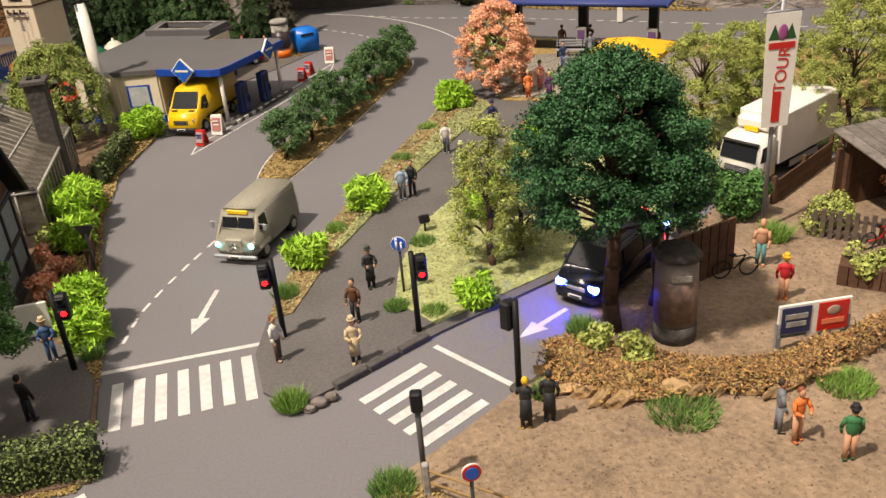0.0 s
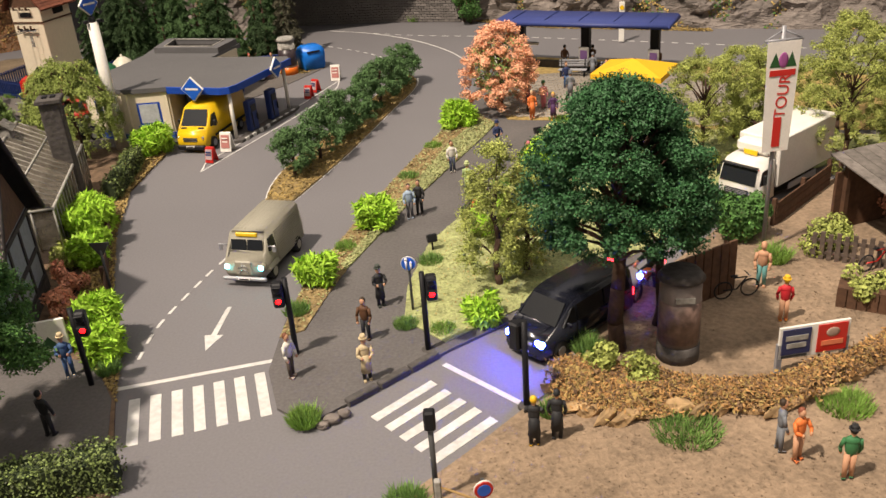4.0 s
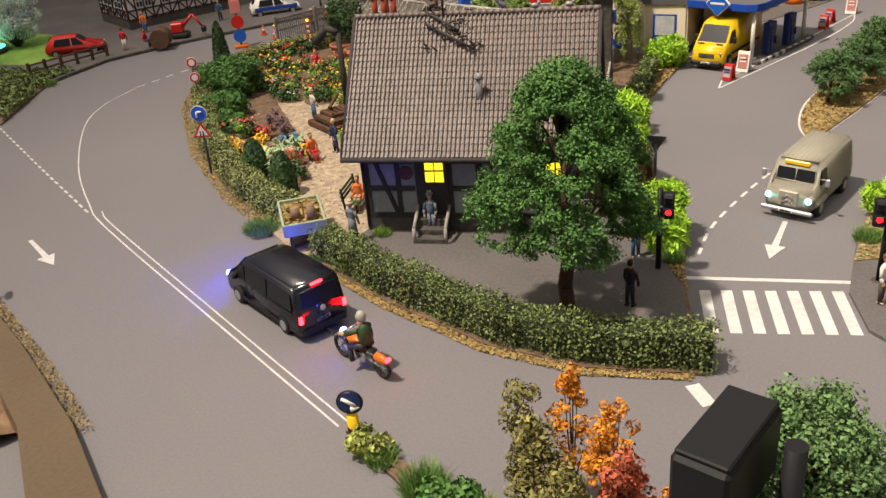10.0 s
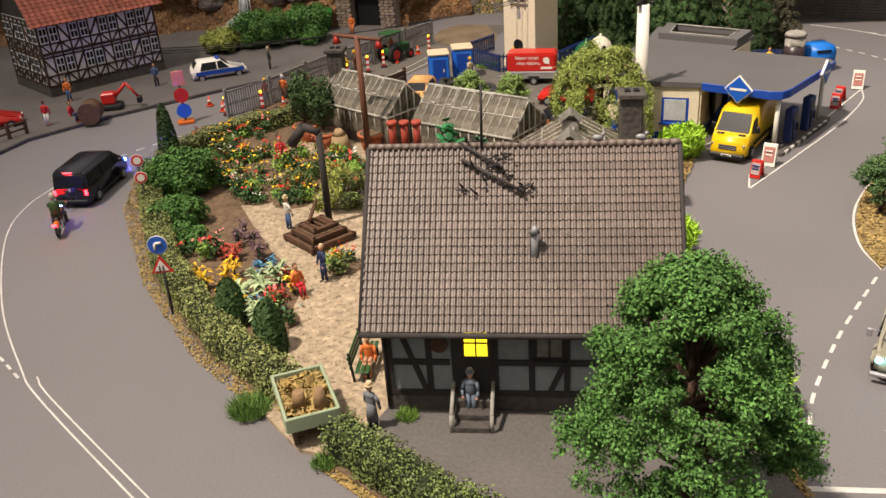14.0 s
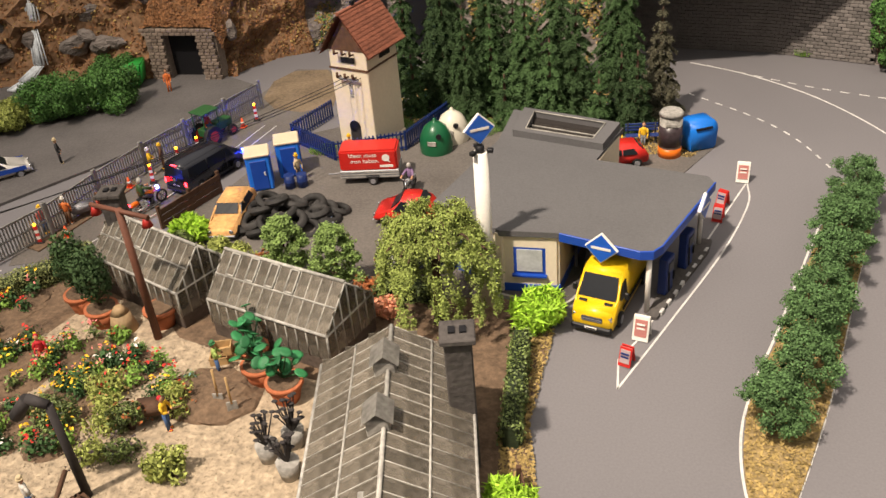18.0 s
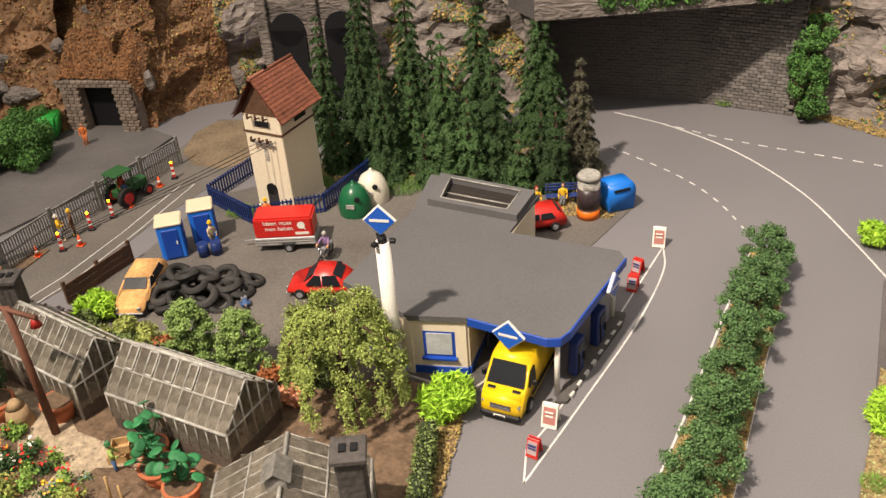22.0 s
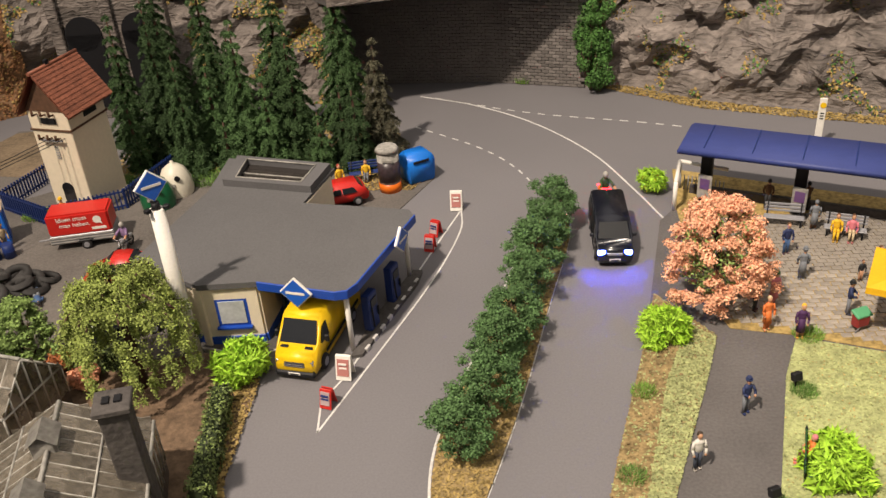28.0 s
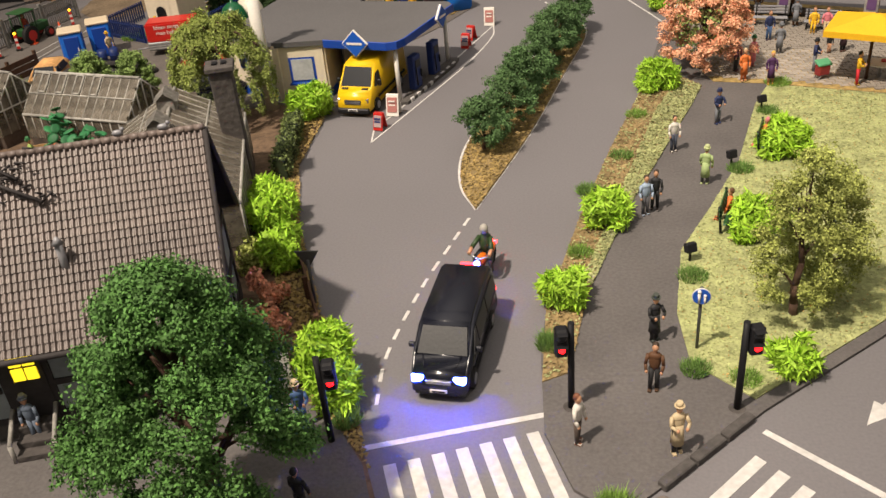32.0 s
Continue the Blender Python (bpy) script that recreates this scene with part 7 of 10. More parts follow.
def odd_signs():
    t = thing("traffic_bollard", -15.1, 15.2, 0, 20, "yellow bollard with a round arrow sign", "bollard")
    part("post", cyl(B(), 0, 0, 0, 1.05, 0.2, 0.18, 14), YELLOWP, t)
    part("band", cyl(B(), 0, 0, 0.35, 0.6, 0.215, 0.2, 14), BLACK, t)
    part("sign_rim", cyl(B(), 0, 0, 0, 0.1, 0.42, None, 20), BLACK, t).matrix_basis = at(0, 0, 1.55, 0, 90)
    part("sign_face", cyl(B(), 0, 0, 0, 0.13, 0.36, None, 20), DKBLUE, t, "dark blue sign face").matrix_basis = at(0, 0, 1.6, 0, 90)
    part("arrow", rod(rod(B(), (-0.22, -0.15, 1.75), (0.2, -0.15, 1.48), 0.06), (0.05, -0.15, 1.38), (0.3, -0.15, 1.42), 0.12, 0.02), WHITEP, t)
    t = thing("give_way_sign", -10.9, 36.8, 0, 0, "dark triangular give-way sign seen from behind", "road sign", "road signs")
    part("post", cyl(B(), 0, 0, 0, 2.3, 0.07, None, 8), POSTG, t)
    bm = B()
    P = [(-0.5, 0, 2.7), (0.5, 0, 2.7), (0, 0, 1.9)]
    a = [bm.verts.new(p) for p in P]
    b = [bm.verts.new((p[0], 0.06, p[2])) for p in P]
    bm.faces.new(a), bm.faces.new(b[::-1])
    for i in range(3):
        bm.faces.new((a[i], b[i], b[(i + 1) % 3], a[(i + 1) % 3]))
    part("plate", bm, POSTG, t)
    t = thing("pedestrian_light", 5.2, 21.2, 0, 0, "slim black pedestrian light at the field edge", "traffic light")
    part("pole", cyl(B(), 0, 0, 0, 3.0, 0.09, None, 8), POSTG, t)
    part("housing", box(B(), 0, 0, 3.2, 0.36, 0.34, 0.7, 0.06), BLACK, t)
    # signal cabinet on a mast close by
    t = thing("signal_box", -3.3, 9.8, 0, -8, "large black signal housing on a mast", "signal")
    part("mast", cyl(B(), 1.05, 0.4, 0, 7.6, 0.2, None, 10), BLACK, t)
    part("housing", box(B(), 0, 0, 7.1, 1.05, 2.3, 1.5, 0.08, -6), BLACK, t)
    part("visor", box(B(), 0, 0, 7.9, 0.95, 2.15, 0.1, 0.03, -6), BLACK, t)
    # painted board with green hills beside the cottage
    t = thing("picture_board", -11.7, 31.0, 0.1, 16, "white board with painted green hills", "board")
    part("panel", box(B(), 0, 0, 1.0, 2.3, 0.14, 1.5, 0.03), WHITEP, t)
    for x, w, h in ((-0.4, 1.0, 0.5), (0.35, 0.9, 0.62)):
        bm = B()
        bm.faces.new([bm.verts.new(p) for p in ((x - w / 2, -0.08, 0.4), (x + w / 2, -0.08, 0.4), (x, -0.08, 0.4 + h))])
        part("hill", bm, GREENP, t, "green painted hill")


odd_signs()


def a_board(x, y, rz, k):
    t = thing("sandwich_board", x, y, 0.02, rz, ("white sandwich board with a printed red poster" if k else "red sandwich board standing on the road"), "sandwich board", "sandwich boards of the station")
    h = 1.35 if k else 1.05
    for s in (-1, 1):
        part("panel", box(B(), 0, s * 0.2, h / 2, 0.8 if k else 0.62, 0.07, h, 0.02, 0, 0, 1, s * 14), WHITEP if k else REDP, t)
        part("poster", box(B(), 0, s * 0.25, h / 2 + 0.05, 0.6 if k else 0.48, 0.05, h * 0.66, 0, 0, 0, 1, s * 14), plain("poster_rose", (0.42, 0.17, 0.15)) if k else plain("poster_pale", (0.4, 0.3, 0.3)), t)
        for i in range(3):
            part("print_bar", box(B(), 0, s * 0.28, h * (0.35 + i * 0.18), 0.4, 0.05, 0.08, 0, 0, 0, 1, s * 14), WHITEP if k else DKBLUE, t)


for x, y, rz, k in ((-9.9, 57.1, -12, 1), (-10.5, 55.0, -20, 0), (-4.4, 74.1, -5, 1), (-5.7, 70.8, -30, 0), (-6.0, 69.0, -15, 0)):
    a_board(x, y, rz, k)


def potty(x, y, rz):
    t = thing("portable_toilet", x, y, 0.05, rz, "blue portable toilet with a pale roof", "portable toilet", "portable toilets")
    bm = box(B(), 0, 0, 1.25, 1.6, 1.6, 2.5, 0.08)
    part("cabin", bm, plain("blue_plastic", (0.02, 0.17, 0.72), 0.4), t)
    part("roof", box(B(), 0, 0, 2.6, 1.75, 1.75, 0.22, 0.08), plain("pale_roof", (0.6, 0.5, 0.36)), t, "pale tan roof")
    part("door", box(B(), 0, -0.83, 1.2, 1.05, 0.06, 2.1, 0.03), BLUE, t)
    part("handle", box(B(), 0.35, -0.88, 1.3, 0.08, 0.06, 0.25), WHITEP, t)
    for s in (-1, 1):
        part("rib", box(B(), s * 0.82, 0, 1.3, 0.06, 0.9, 1.9, 0.02), BLUE, t)


potty(-36.0, 70.4, 25), potty(-34.7, 72.5, 25)
for x, y in ((-33.9, 70.3), (-33.1, 70.6)):
    o = tagged(part("blue_drum", cyl(cyl(B(), 0, 0, 0, 0.95, 0.36, None, 14), 0, 0, 0.45, 0.5, 0.39, None, 14), DKBLUE), "dark blue plastic drum in the yard", "drum", "blue drums")
    o.matrix_basis = at(x, y, 0.05)


def tyre_heap():
    bm = B()
    n, m = 18, 7
    rows = []
    for i in range(n + 1):
        a = i * 2 * math.pi / n
        rows.append([((0.47 + 0.17 * math.cos(b)) * math.cos(a), (0.47 + 0.17 * math.cos(b)) * math.sin(a), 0.19 * math.sin(b)) for b in [k * 2 * math.pi / m for k in range(m + 1)]])
    quads(bm, rows, 0, True)
    bm.transform(Matrix.Scale(U, 4))
    me = bpy.data.meshes.new("tyre")
    bm.to_mesh(me)
    bm.free()
    me.materials.append(material("worn_tyre", (0.028, 0.026, 0.025), 0.75, vary=0.4, scale=120, bump=0.4, rand=0.3))
    rng = random.Random(3)
    spots = [(0, -2.3, -1.6), (0, -1.0, -2.0), (0, 0.5, -1.7), (0, 1.9, -1.2), (0, -2.6, -0.2), (0, 2.6, 0.2), (0, -1.9, 1.3), (0, -0.5, 1.8), (0, 1.0, 1.7), (0, 2.2, 1.2), (0, 0.1, 0.1), (0, -3.1, -2.4), (0, 3.2, 1.4),
             (1, -1.8, -1.1), (1, -0.5, -1.3), (1, 0.9, -1.0), (1, 1.9, 0.2), (1, -2.0, 0.3), (1, -0.9, 0.9), (1, 0.5, 0.8), (1, 1.4, 1.2),
             (2, -1.1, -0.6), (2, 0.2, -0.5), (2, -1.2, 0.5), (2, 0.7, 0.4), (3, -0.4, -0.1)]
    for k, dx, dy in spots:
        o = new("tyre", me)
        o.matrix_basis = at(-32.4 + dx + rng.uniform(-0.15, 0.15), 66.0 + dy + rng.uniform(-0.15, 0.15), 0.27 + k * 0.46, rng.uniform(0, 360), rng.uniform(-24, 24), rng.uniform(-24, 24)) @ Matrix.Scale(rng.uniform(1.1, 1.5), 4)
        tagged(o, "worn black tyre in a heap", "tyre", "heap of tyres")


tyre_heap()


def recycling():
    for x, y, c, nm in ((-25.2, 76.8, plain("bottle_green", (0.01, 0.10, 0.04), 0.3), "dark green"), (-24.4, 78.7, plain("cream_plastic", (0.62, 0.58, 0.48), 0.4), "cream")):
        t = thing("bottle_bank", x, y, 0.05, 0, nm + " domed bottle bank", "bottle bank", "bottle banks")
        bm = B()
        rows = []
        for r, z in ((1.15, 0), (1.2, 0.5), (1.1, 1.2), (0.8, 1.85), (0.35, 2.2), (0.12, 2.28), (0.12, 2.45), (0.0, 2.5)):
            rows.append([(r * math.cos(a), r * math.sin(a), z) for a in [k * math.pi / 9 for k in range(19)]])
        part("dome", quads(bm, rows, 0, True), c, t)
        part("emblem", box(B(), 0, -1.16, 1.0, 0.6, 0.1, 0.3), LATTICE, t)
        part("slot", cyl(B(), 0, 0, 0, 0.1, 0.2, None, 12), BLACK, t).matrix_basis = at(0.5, -0.95, 1.5, 0, 90)
    t = thing("paper_bank", -7.2, 78.9, 0.05, 30, "blue paper recycling container", "container")
    part("tub", hull([(-1.0, 0), (-1.15, 1.6), (-0.8, 2.1), (0.8, 2.1), (1.15, 1.6), (1.0, 0)], 1.7, 1.2, 0.15, 0.12), plain("bright_blue_plastic", (0.01, 0.16, 0.62), 0.35), t)
    part("slot", box(B(), 0, -0.8, 1.6, 1.2, 0.1, 0.15), BLACK, t)
    for x, y, r, h, lab in ((-9.0, 77.4, 0.75, 3.0, "round advertising pillar with an orange foot"), (14.45, 28.6, 0.78, 3.55, "round advertising pillar with a dark poster")):
        t = thing("advertising_pillar", x, y, 0.05, 0, lab, "advertising pillar", "advertising pillars")
        part("drum", cyl(B(), 0, 0, 0, h, r, None, 24), plain("grey_drum", (0.20, 0.16, 0.14), 0.4) if h > 3.5 else LATTICE, t)
        part("foot", cyl(B(), 0, 0, 0, h * 0.22, r * 1.04, None, 24), CHIM if h > 3.5 else ORANGEP, t)
        part("poster", cyl(B(), 0, 0, h * 0.27, h * 0.75, r * 1.02, None, 24), material("poster_brown", (0.20, 0.13, 0.105) if h > 3.5 else (0.05, 0.035, 0.04), 0.35, vary=0.5, scale=70, bump=0), t)
        part("poster_bar", box(B(), 0, -r * 1.02, h * 0.82, r * 0.9, 0.06, h * 0.06), LATTICE, t)
        part("cap", cyl(B(), 0, 0, h, h + 0.25, r * 1.15, r * 0.9, 24), CHIM if h > 3.5 else LATTICE, t)
    for x, y, rz, z, c, lab in ((-10.9, 79.2, 10, 0.05, DKBLUE, "dark blue park bench by the spruces"), (15.4, 69.6, -16, 0.2, SILVER, "grey slatted bench on the plaza"), (18.4, 67.9, -22, 0.2, SILVER, "grey slatted bench on the plaza"), (7.0, 42.0, 70, 0.2, GREENP, "green park bench on the lawn edge"), (10.4, 49.6, 70, 0.2, GREENP, "green park bench on the lawn edge"), (-24.2, 30.7, 104, 0.15, GREENP, "green bench beside the cottage")):
        t = thing("bench", x, y, z, rz, lab, "bench", "benches")
        for k in range(3):
            part("seat_slat", box(B(), 0, -0.25 + k * 0.2, 0.55, 2.3, 0.16, 0.07, 0.02), c, t)
            part("back_slat", box(B(), 0, 0.38 + k * 0.03, 0.78 + k * 0.2, 2.3, 0.06, 0.15, 0.02), c, t)
        for s in (-1, 1):
            part("leg", rod(rod(B(), (s * 0.95, -0.25, 0), (s * 0.95, -0.25, 0.55), 0.06), (s * 0.95, 0.3, 0), (s * 0.95, 0.45, 1.3), 0.06), BLACK, t)


recycling()


FENCEG = material("grey_fence_steel", (0.20, 0.195, 0.185), 0.6, vary=0.3, scale=80, bump=0.1)


def fences():
    # grey steel site fence, panel by panel
    P = [(-48.8, 58.6), (-47.3, 62.6), (-46.6, 67.2), (-45.6, 71.6), (-44.3, 75.6), (-42.9, 79.6), (-41.6, 83.4)]
    for a, b in zip(P, P[1:]):
        a, b = Vector(a), Vector(b)
        d = b - a
        t = thing("site_fence", a.x, a.y, 0.05, math.degrees(math.atan2(d.y, d.x)), "grey steel site fence panel", "fence", "site fence panels")
        L = d.length
        for x in (0.05, L - 0.05):
            part("post", box(B(), x, 0, 1.2, 0.22, 0.22, 2.4, 0.03), FENCEG, t)
        for z in (0.2, 1.15, 2.1):
            part("rail", box(B(), L / 2, 0, z, L, 0.1, 0.12), FENCEG, t)
        for k in range(int(L / 0.22)):
            part("slat", box(B(), 0.2 + k * 0.22, 0, 1.15, 0.09, 0.06, 1.9), FENCEG, t)
    # dark iron fence round the tower
    P = [(-34.9, 81.9), (-36.5, 77.3), (-32.1, 74.5), (-27.4, 76.6), (-25.5, 82.3)]
    for a, b in zip(P, P[1:]):
        a, b = Vector(a), Vector(b)
        d = b - a
        t = thing("iron_fence", a.x, a.y, 0.05, math.degrees(math.atan2(d.y, d.x)), "dark blue iron railing round the tower", "fence", "iron railings")
        for z in (0.25, 1.3):
            part("rail", box(B(), d.length / 2, 0, z, d.length, 0.1, 0.1), DKBLUE, t)
        for k in range(int(d.length / 0.28) + 1):
            part("bar", box(B(), 0.05 + k * 0.28, 0, 0.75, 0.1, 0.1, 1.5), DKBLUE, t)
    # plank fence by the lane
    for pts, h, m, lab in (([(-40.2, 64.2), (-38.5, 69.2)], 1.4, WOOD, "brown plank fence beside the lane"), ([(21.8, 39.7), (26.3, 44.5)], 1.3, WOOD, "weathered board fence beside the road"), ([(-10.2, 34.5), (-12.2, 40), (-14.2, 46.5)], 1.0, WOOD, "brown timber rail beside the road")):
        for a, b in zip(pts, pts[1:]):
            a, b = Vector(a), Vector(b)
            d = b - a
            t = thing("plank_fence", a.x, a.y, 0.05, math.degrees(math.atan2(d.y, d.x)), lab, "fence")
            for x in (0, d.length / 2, d.length):
                part("post", box(B(), x, 0.1, h / 2 + 0.1, 0.2, 0.2, h + 0.2), m, t)
            for k in range(3):
                part("plank", box(B(), d.length / 2, 0, h * (k + 0.5) / 3, d.length, 0.08, h / 3 - 0.06), m, t)
    # picket fence and planter at the field
    t = thing("picket_fence", 22.2, 36.0, 0.12, -28, "weathered picket fence with flowers behind", "fence")
    for k in range(12):
        part("picket", prism(B(), [(k * 0.34, 0), (k * 0.34 + 0.2, 0), (k * 0.34 + 0.2, 0.08), (k * 0.34, 0.08)], 0, 1.3 + 0.1 * (k % 2)), BRICKD, t)
    for z in (0.35, 0.95):
        part("rail", box(B(), 2.0, 0.12, z, 4.2, 0.08, 0.14), BRICKD, t)
    # field fence with rope
    P = [(5.3, 20.7), (8.4, 18.9), (12.1, 17.9), (18, 16.6), (26, 15)]
    for i, p in enumerate(P):
        t = tagged(part("fence_post", box(B(), 0, 0, 0.6, 0.22, 0.22, 1.2, 0.04), LATTICE), "pale wooden fence post at the field", "fence post", "fence posts of the field")
        t.matrix_basis = at(*p, 0.1, 10 * i)
    for z in (0.5, 0.95):
        bm = B()
        for a, b in zip(P, P[1:]):
            rod(bm, (*a, z + 0.1), (*b, z + 0.1), 0.042, None, 6)
        tagged(part("fence_rail", bm, material("tan_rail", (0.30, 0.19, 0.075))), "thin tan rail strung between posts", "fence rail", "rails of the field fence")
    # rail fence by the far road
    t = thing("rail_fence", 0, 0, 0.15, 0, "dark wooden rail fence at the far kerb", "fence")
    P = spread([(-64.4, 45.6), (-62.6, 52.4)], 1.4)
    for p in P:
        part("post", box(B(), p.x, p.y, 0.6, 0.2, 0.2, 1.2), WOOD, t)
    for z in (0.5, 1.0):
        part("rail", rod(B(), (-64.4, 45.6, z), (-62.6, 52.4, z), 0.08), WOOD, t)


fences()


def roadworks():
    for x, y in ((-43.3, 70.8), (-41.6, 79.5), (-46.2, 62.5), (-45.6, 69.2), (-50.5, 60.5), (-52.5, 61.6), (-42.4, 76.2)):
        t = thing("traffic_cone", x, y, 0.05, 0, "orange traffic cone at the roadworks", "traffic cone", "traffic cones")
        part("cone", cyl(box(B(), 0, 0, 0.04, 0.5, 0.5, 0.08, 0.02), 0, 0, 0.06, 0.8, 0.2, 0.05, 12), plain("cone_orange", (0.7, 0.09, 0.02)), t)
        part("band", cyl(B(), 0, 0, 0.35, 0.5, 0.145, 0.115, 12), WHITEP, t)
    for x, y in ((-44.2, 70.0), (-42.9, 74.6), (-47.5, 61.5), (-41.0, 80.8), (-49.6, 59.6), (-43.6, 72.8)):
        t = thing("warning_beacon", x, y, 0.05, 20, "red and white striped warning post with amber lamp", "beacon", "warning beacons")
        for k in range(5):
            part("band", box(B(), 0, 0, 0.25 + k * 0.22, 0.24, 0.09, 0.22), REDP if k % 2 == 0 else WHITEP, t)
        part("foot", box(B(), 0, 0, 0.08, 0.5, 0.3, 0.14, 0.03), RUBBER, t)
        part("beacon_lamp", ball(B(), 0, 0, 1.4, 0.11), AMBER, t, "glowing amber lamp")
    t = thing("roadworks_sign", -51.8, 57.4, 0.02, 40, "stack of red and white roadworks signs on a stand", "road sign")
    part("foot", box(B(), 0, 0, 0.12, 1.2, 0.8, 0.24, 0.04), ORANGEP, t)
    part("post", cyl(B(), 0, 0, 0, 4.2, 0.09, None, 8), POSTG, t)
    part("disc", cyl(B(), 0, 0, 0, 0.1, 0.55, None, 18), SIGNBLUE, t).matrix_basis = at(0, -0.08, 1.0, 0, 90)
    part("disc", cyl(B(), 0, 0, 0, 0.1, 0.55, None, 18), REDP, t).matrix_basis = at(0, -0.08, 2.2, 0, 90)
    part("panel", box(B(), 0, -0.1, 3.5, 0.9, 0.1, 1.1, 0.03), plain("pink_panel", (0.6, 0.2, 0.18)), t)
    o = tagged(slab("excavation", [(-48.4, 61), (-47, 66), (-46.3, 70), (-45.2, 70), (-46, 65), (-47, 60.6)], 0.03, 0.12, SOIL, "trench of dug brown earth"), kind="structure")
    t = thing("wheelbarrow", -46.6, 65.0, 0.1, 40, "dark wheelbarrow beside the trench", "wheelbarrow")
    part("tray", hull([(-0.6, 0.45), (-0.8, 0.95), (0.8, 0.95), (0.4, 0.45)], 0.8, 0.6, -0.1, 0.05), SILVER, t)
    part("wheel", cyl(B(), 0, 0, -0.08, 0.08, 0.3, None, 14), RUBBER, t).matrix_basis = at(0.8, 0, 0.3, 0, 90)
    part("handle", rod(rod(B(), (-0.5, 0.3, 0.6), (-1.4, 0.3, 0.8), 0.05), (-0.5, -0.3, 0.6), (-1.4, -0.3, 0.8), 0.05), WOOD, t)


roadworks()


def shelter():
    t = thing("bus_shelter", 16.6, 70.9, 0.15, -24.5, "long bus shelter with a dark blue canopy roof", "bus shelter")
    part("roof", hull([(-7.2, 4.05), (-7.0, 4.5), (7.0, 4.5), (7.2, 4.05)], 4.4, 4.1, 0.12, 0.1), plain("canopy_blue", (0.035, 0.05, 0.19), 0.55), t, "dark blue metal roof")
    for k in range(5):
        part("roof_seam", box(B(), -5.6 + k * 2.8, 0, 4.53, 0.06, 3.6, 0.04), DKBLUE, t)
    for x in (-5.6, 0, 5.6):
        part("post", box(B(), x, 0.2, 2.05, 0.7, 0.7, 4.1, 0.05), BLACK, t)
        part("poster_case", box(B(), x + 0.1, -0.75, 1.4, 0.9, 0.12, 1.6, 0.03, -10), LATTICE, t, "framed timetable poster")
        part("poster_bar", box(B(), x + 0.1, -0.83, 1.6, 0.6, 0.05, 0.7, 0, -10), plain("poster_violet", (0.12, 0.06, 0.16)), t)
    part("kerb_wall", box(B(), 0, 0.9, 0.3, 13.4, 0.3, 0.6, 0.03), CHIM, t)
    t = thing("shelter_rail", 0, 0, 0.1, 0, "white barrier rail with wire mesh", "barrier")
    part("rail", rod(rod(rod(B(), (9.4, 72.2, 0), (9.4, 72.2, 2.0), 0.14), (9.4, 72.2, 2.0), (10.3, 75.2, 2.0), 0.14), (10.3, 75.2, 2.0), (13.0, 73.6, 2.0), 0.14), WHITEP, t)
    part("post", rod(B(), (10.3, 75.2, 0), (10.3, 75.2, 2.0), 0.14), WHITEP, t)
    for k in range(12):
        part("mesh_bar", rod(B(), (10.4 + k * 0.22, 75.1 - k * 0.13, 0), (10.4 + k * 0.22, 75.1 - k * 0.13, 1.1), 0.04, None, 5), SILVER, t)
    t = thing("bus_stop_sign", 21.2, 80.6, 0, -10, "white bus stop sign with a yellow disc", "road sign")
    part("panel", box(B(), 0, 0, 1.9, 0.5, 0.14, 3.6, 0.04), WHITEP, t)
    part("disc", cyl(B(), 0, 0, 0, 0.05, 0.2, None, 14), YELLOWP, t).matrix_basis = at(0, -0.08, 3.2, 0, 90)
    for k in range(3):
        part("print_bar", box(B(), 0, -0.08, 2.2 + k * 0.2, 0.24, 0.02, 0.08), BLACK, t)
    t = thing("market_umbrella", 18.2, 58.4, 0.2, -28, "square yellow market parasol over a table", "parasol")
    bm = B()
    q = [(-2.4, -2.0), (2.4, -2.0), (2.4, 2.0), (-2.4, 2.0)]
    a = [bm.verts.new((x, y, 3.3)) for x, y in q]
    e = [bm.verts.new((x, y, 2.95)) for x, y in q]
    c = bm.verts.new((0, 0, 4.0))
    for i in range(4):
        bm.faces.new((a[i], a[(i + 1) % 4], c)), bm.faces.new((e[i], e[(i + 1) % 4], a[(i + 1) % 4], a[i]))
    part("canopy", bm, plain("parasol_yellow", (0.72, 0.40, 0.01), 0.7), t)
    part("pole", cyl(B(), 0, 0, 0, 4.0, 0.09, None, 8), WOOD, t)
    t = thing("round_table", 19.0, 58.6, 0.2, 0, "round white table under the parasol", "table")
    part("tabletop", cyl(B(), 0, 0, 0.85, 0.95, 0.75, None, 20), WHITEP, t)
    part("leg", cyl(B(), 0, 0, 0, 0.85, 0.1, None, 8), SILVER, t)
    part("dish", cyl(B(), 0.2, 0.1, 0.95, 1.05, 0.18, None, 10), REDP, t)
    t = thing("shopping_trolley", 15.8, 58.9, 0.2, 20, "red and green folding shopping trolley", "trolley")
    part("bag", box(B(), 0, 0, 0.6, 0.8, 0.5, 0.7, 0.08), plain("dark_red_cloth", (0.25, 0.03, 0.03)), t)
    part("cover", box(B(), 0, 0, 1.0, 0.9, 0.6, 0.16, 0.04, 0, 0, 1, 20), plain("mint_cloth", (0.1, 0.35, 0.18)), t)
    for s in (-1, 1):
        part("leg", rod(B(), (-0.4, s * 0.2, 0), (0.4, s * 0.2, 1.0), 0.04), SILVER, t)
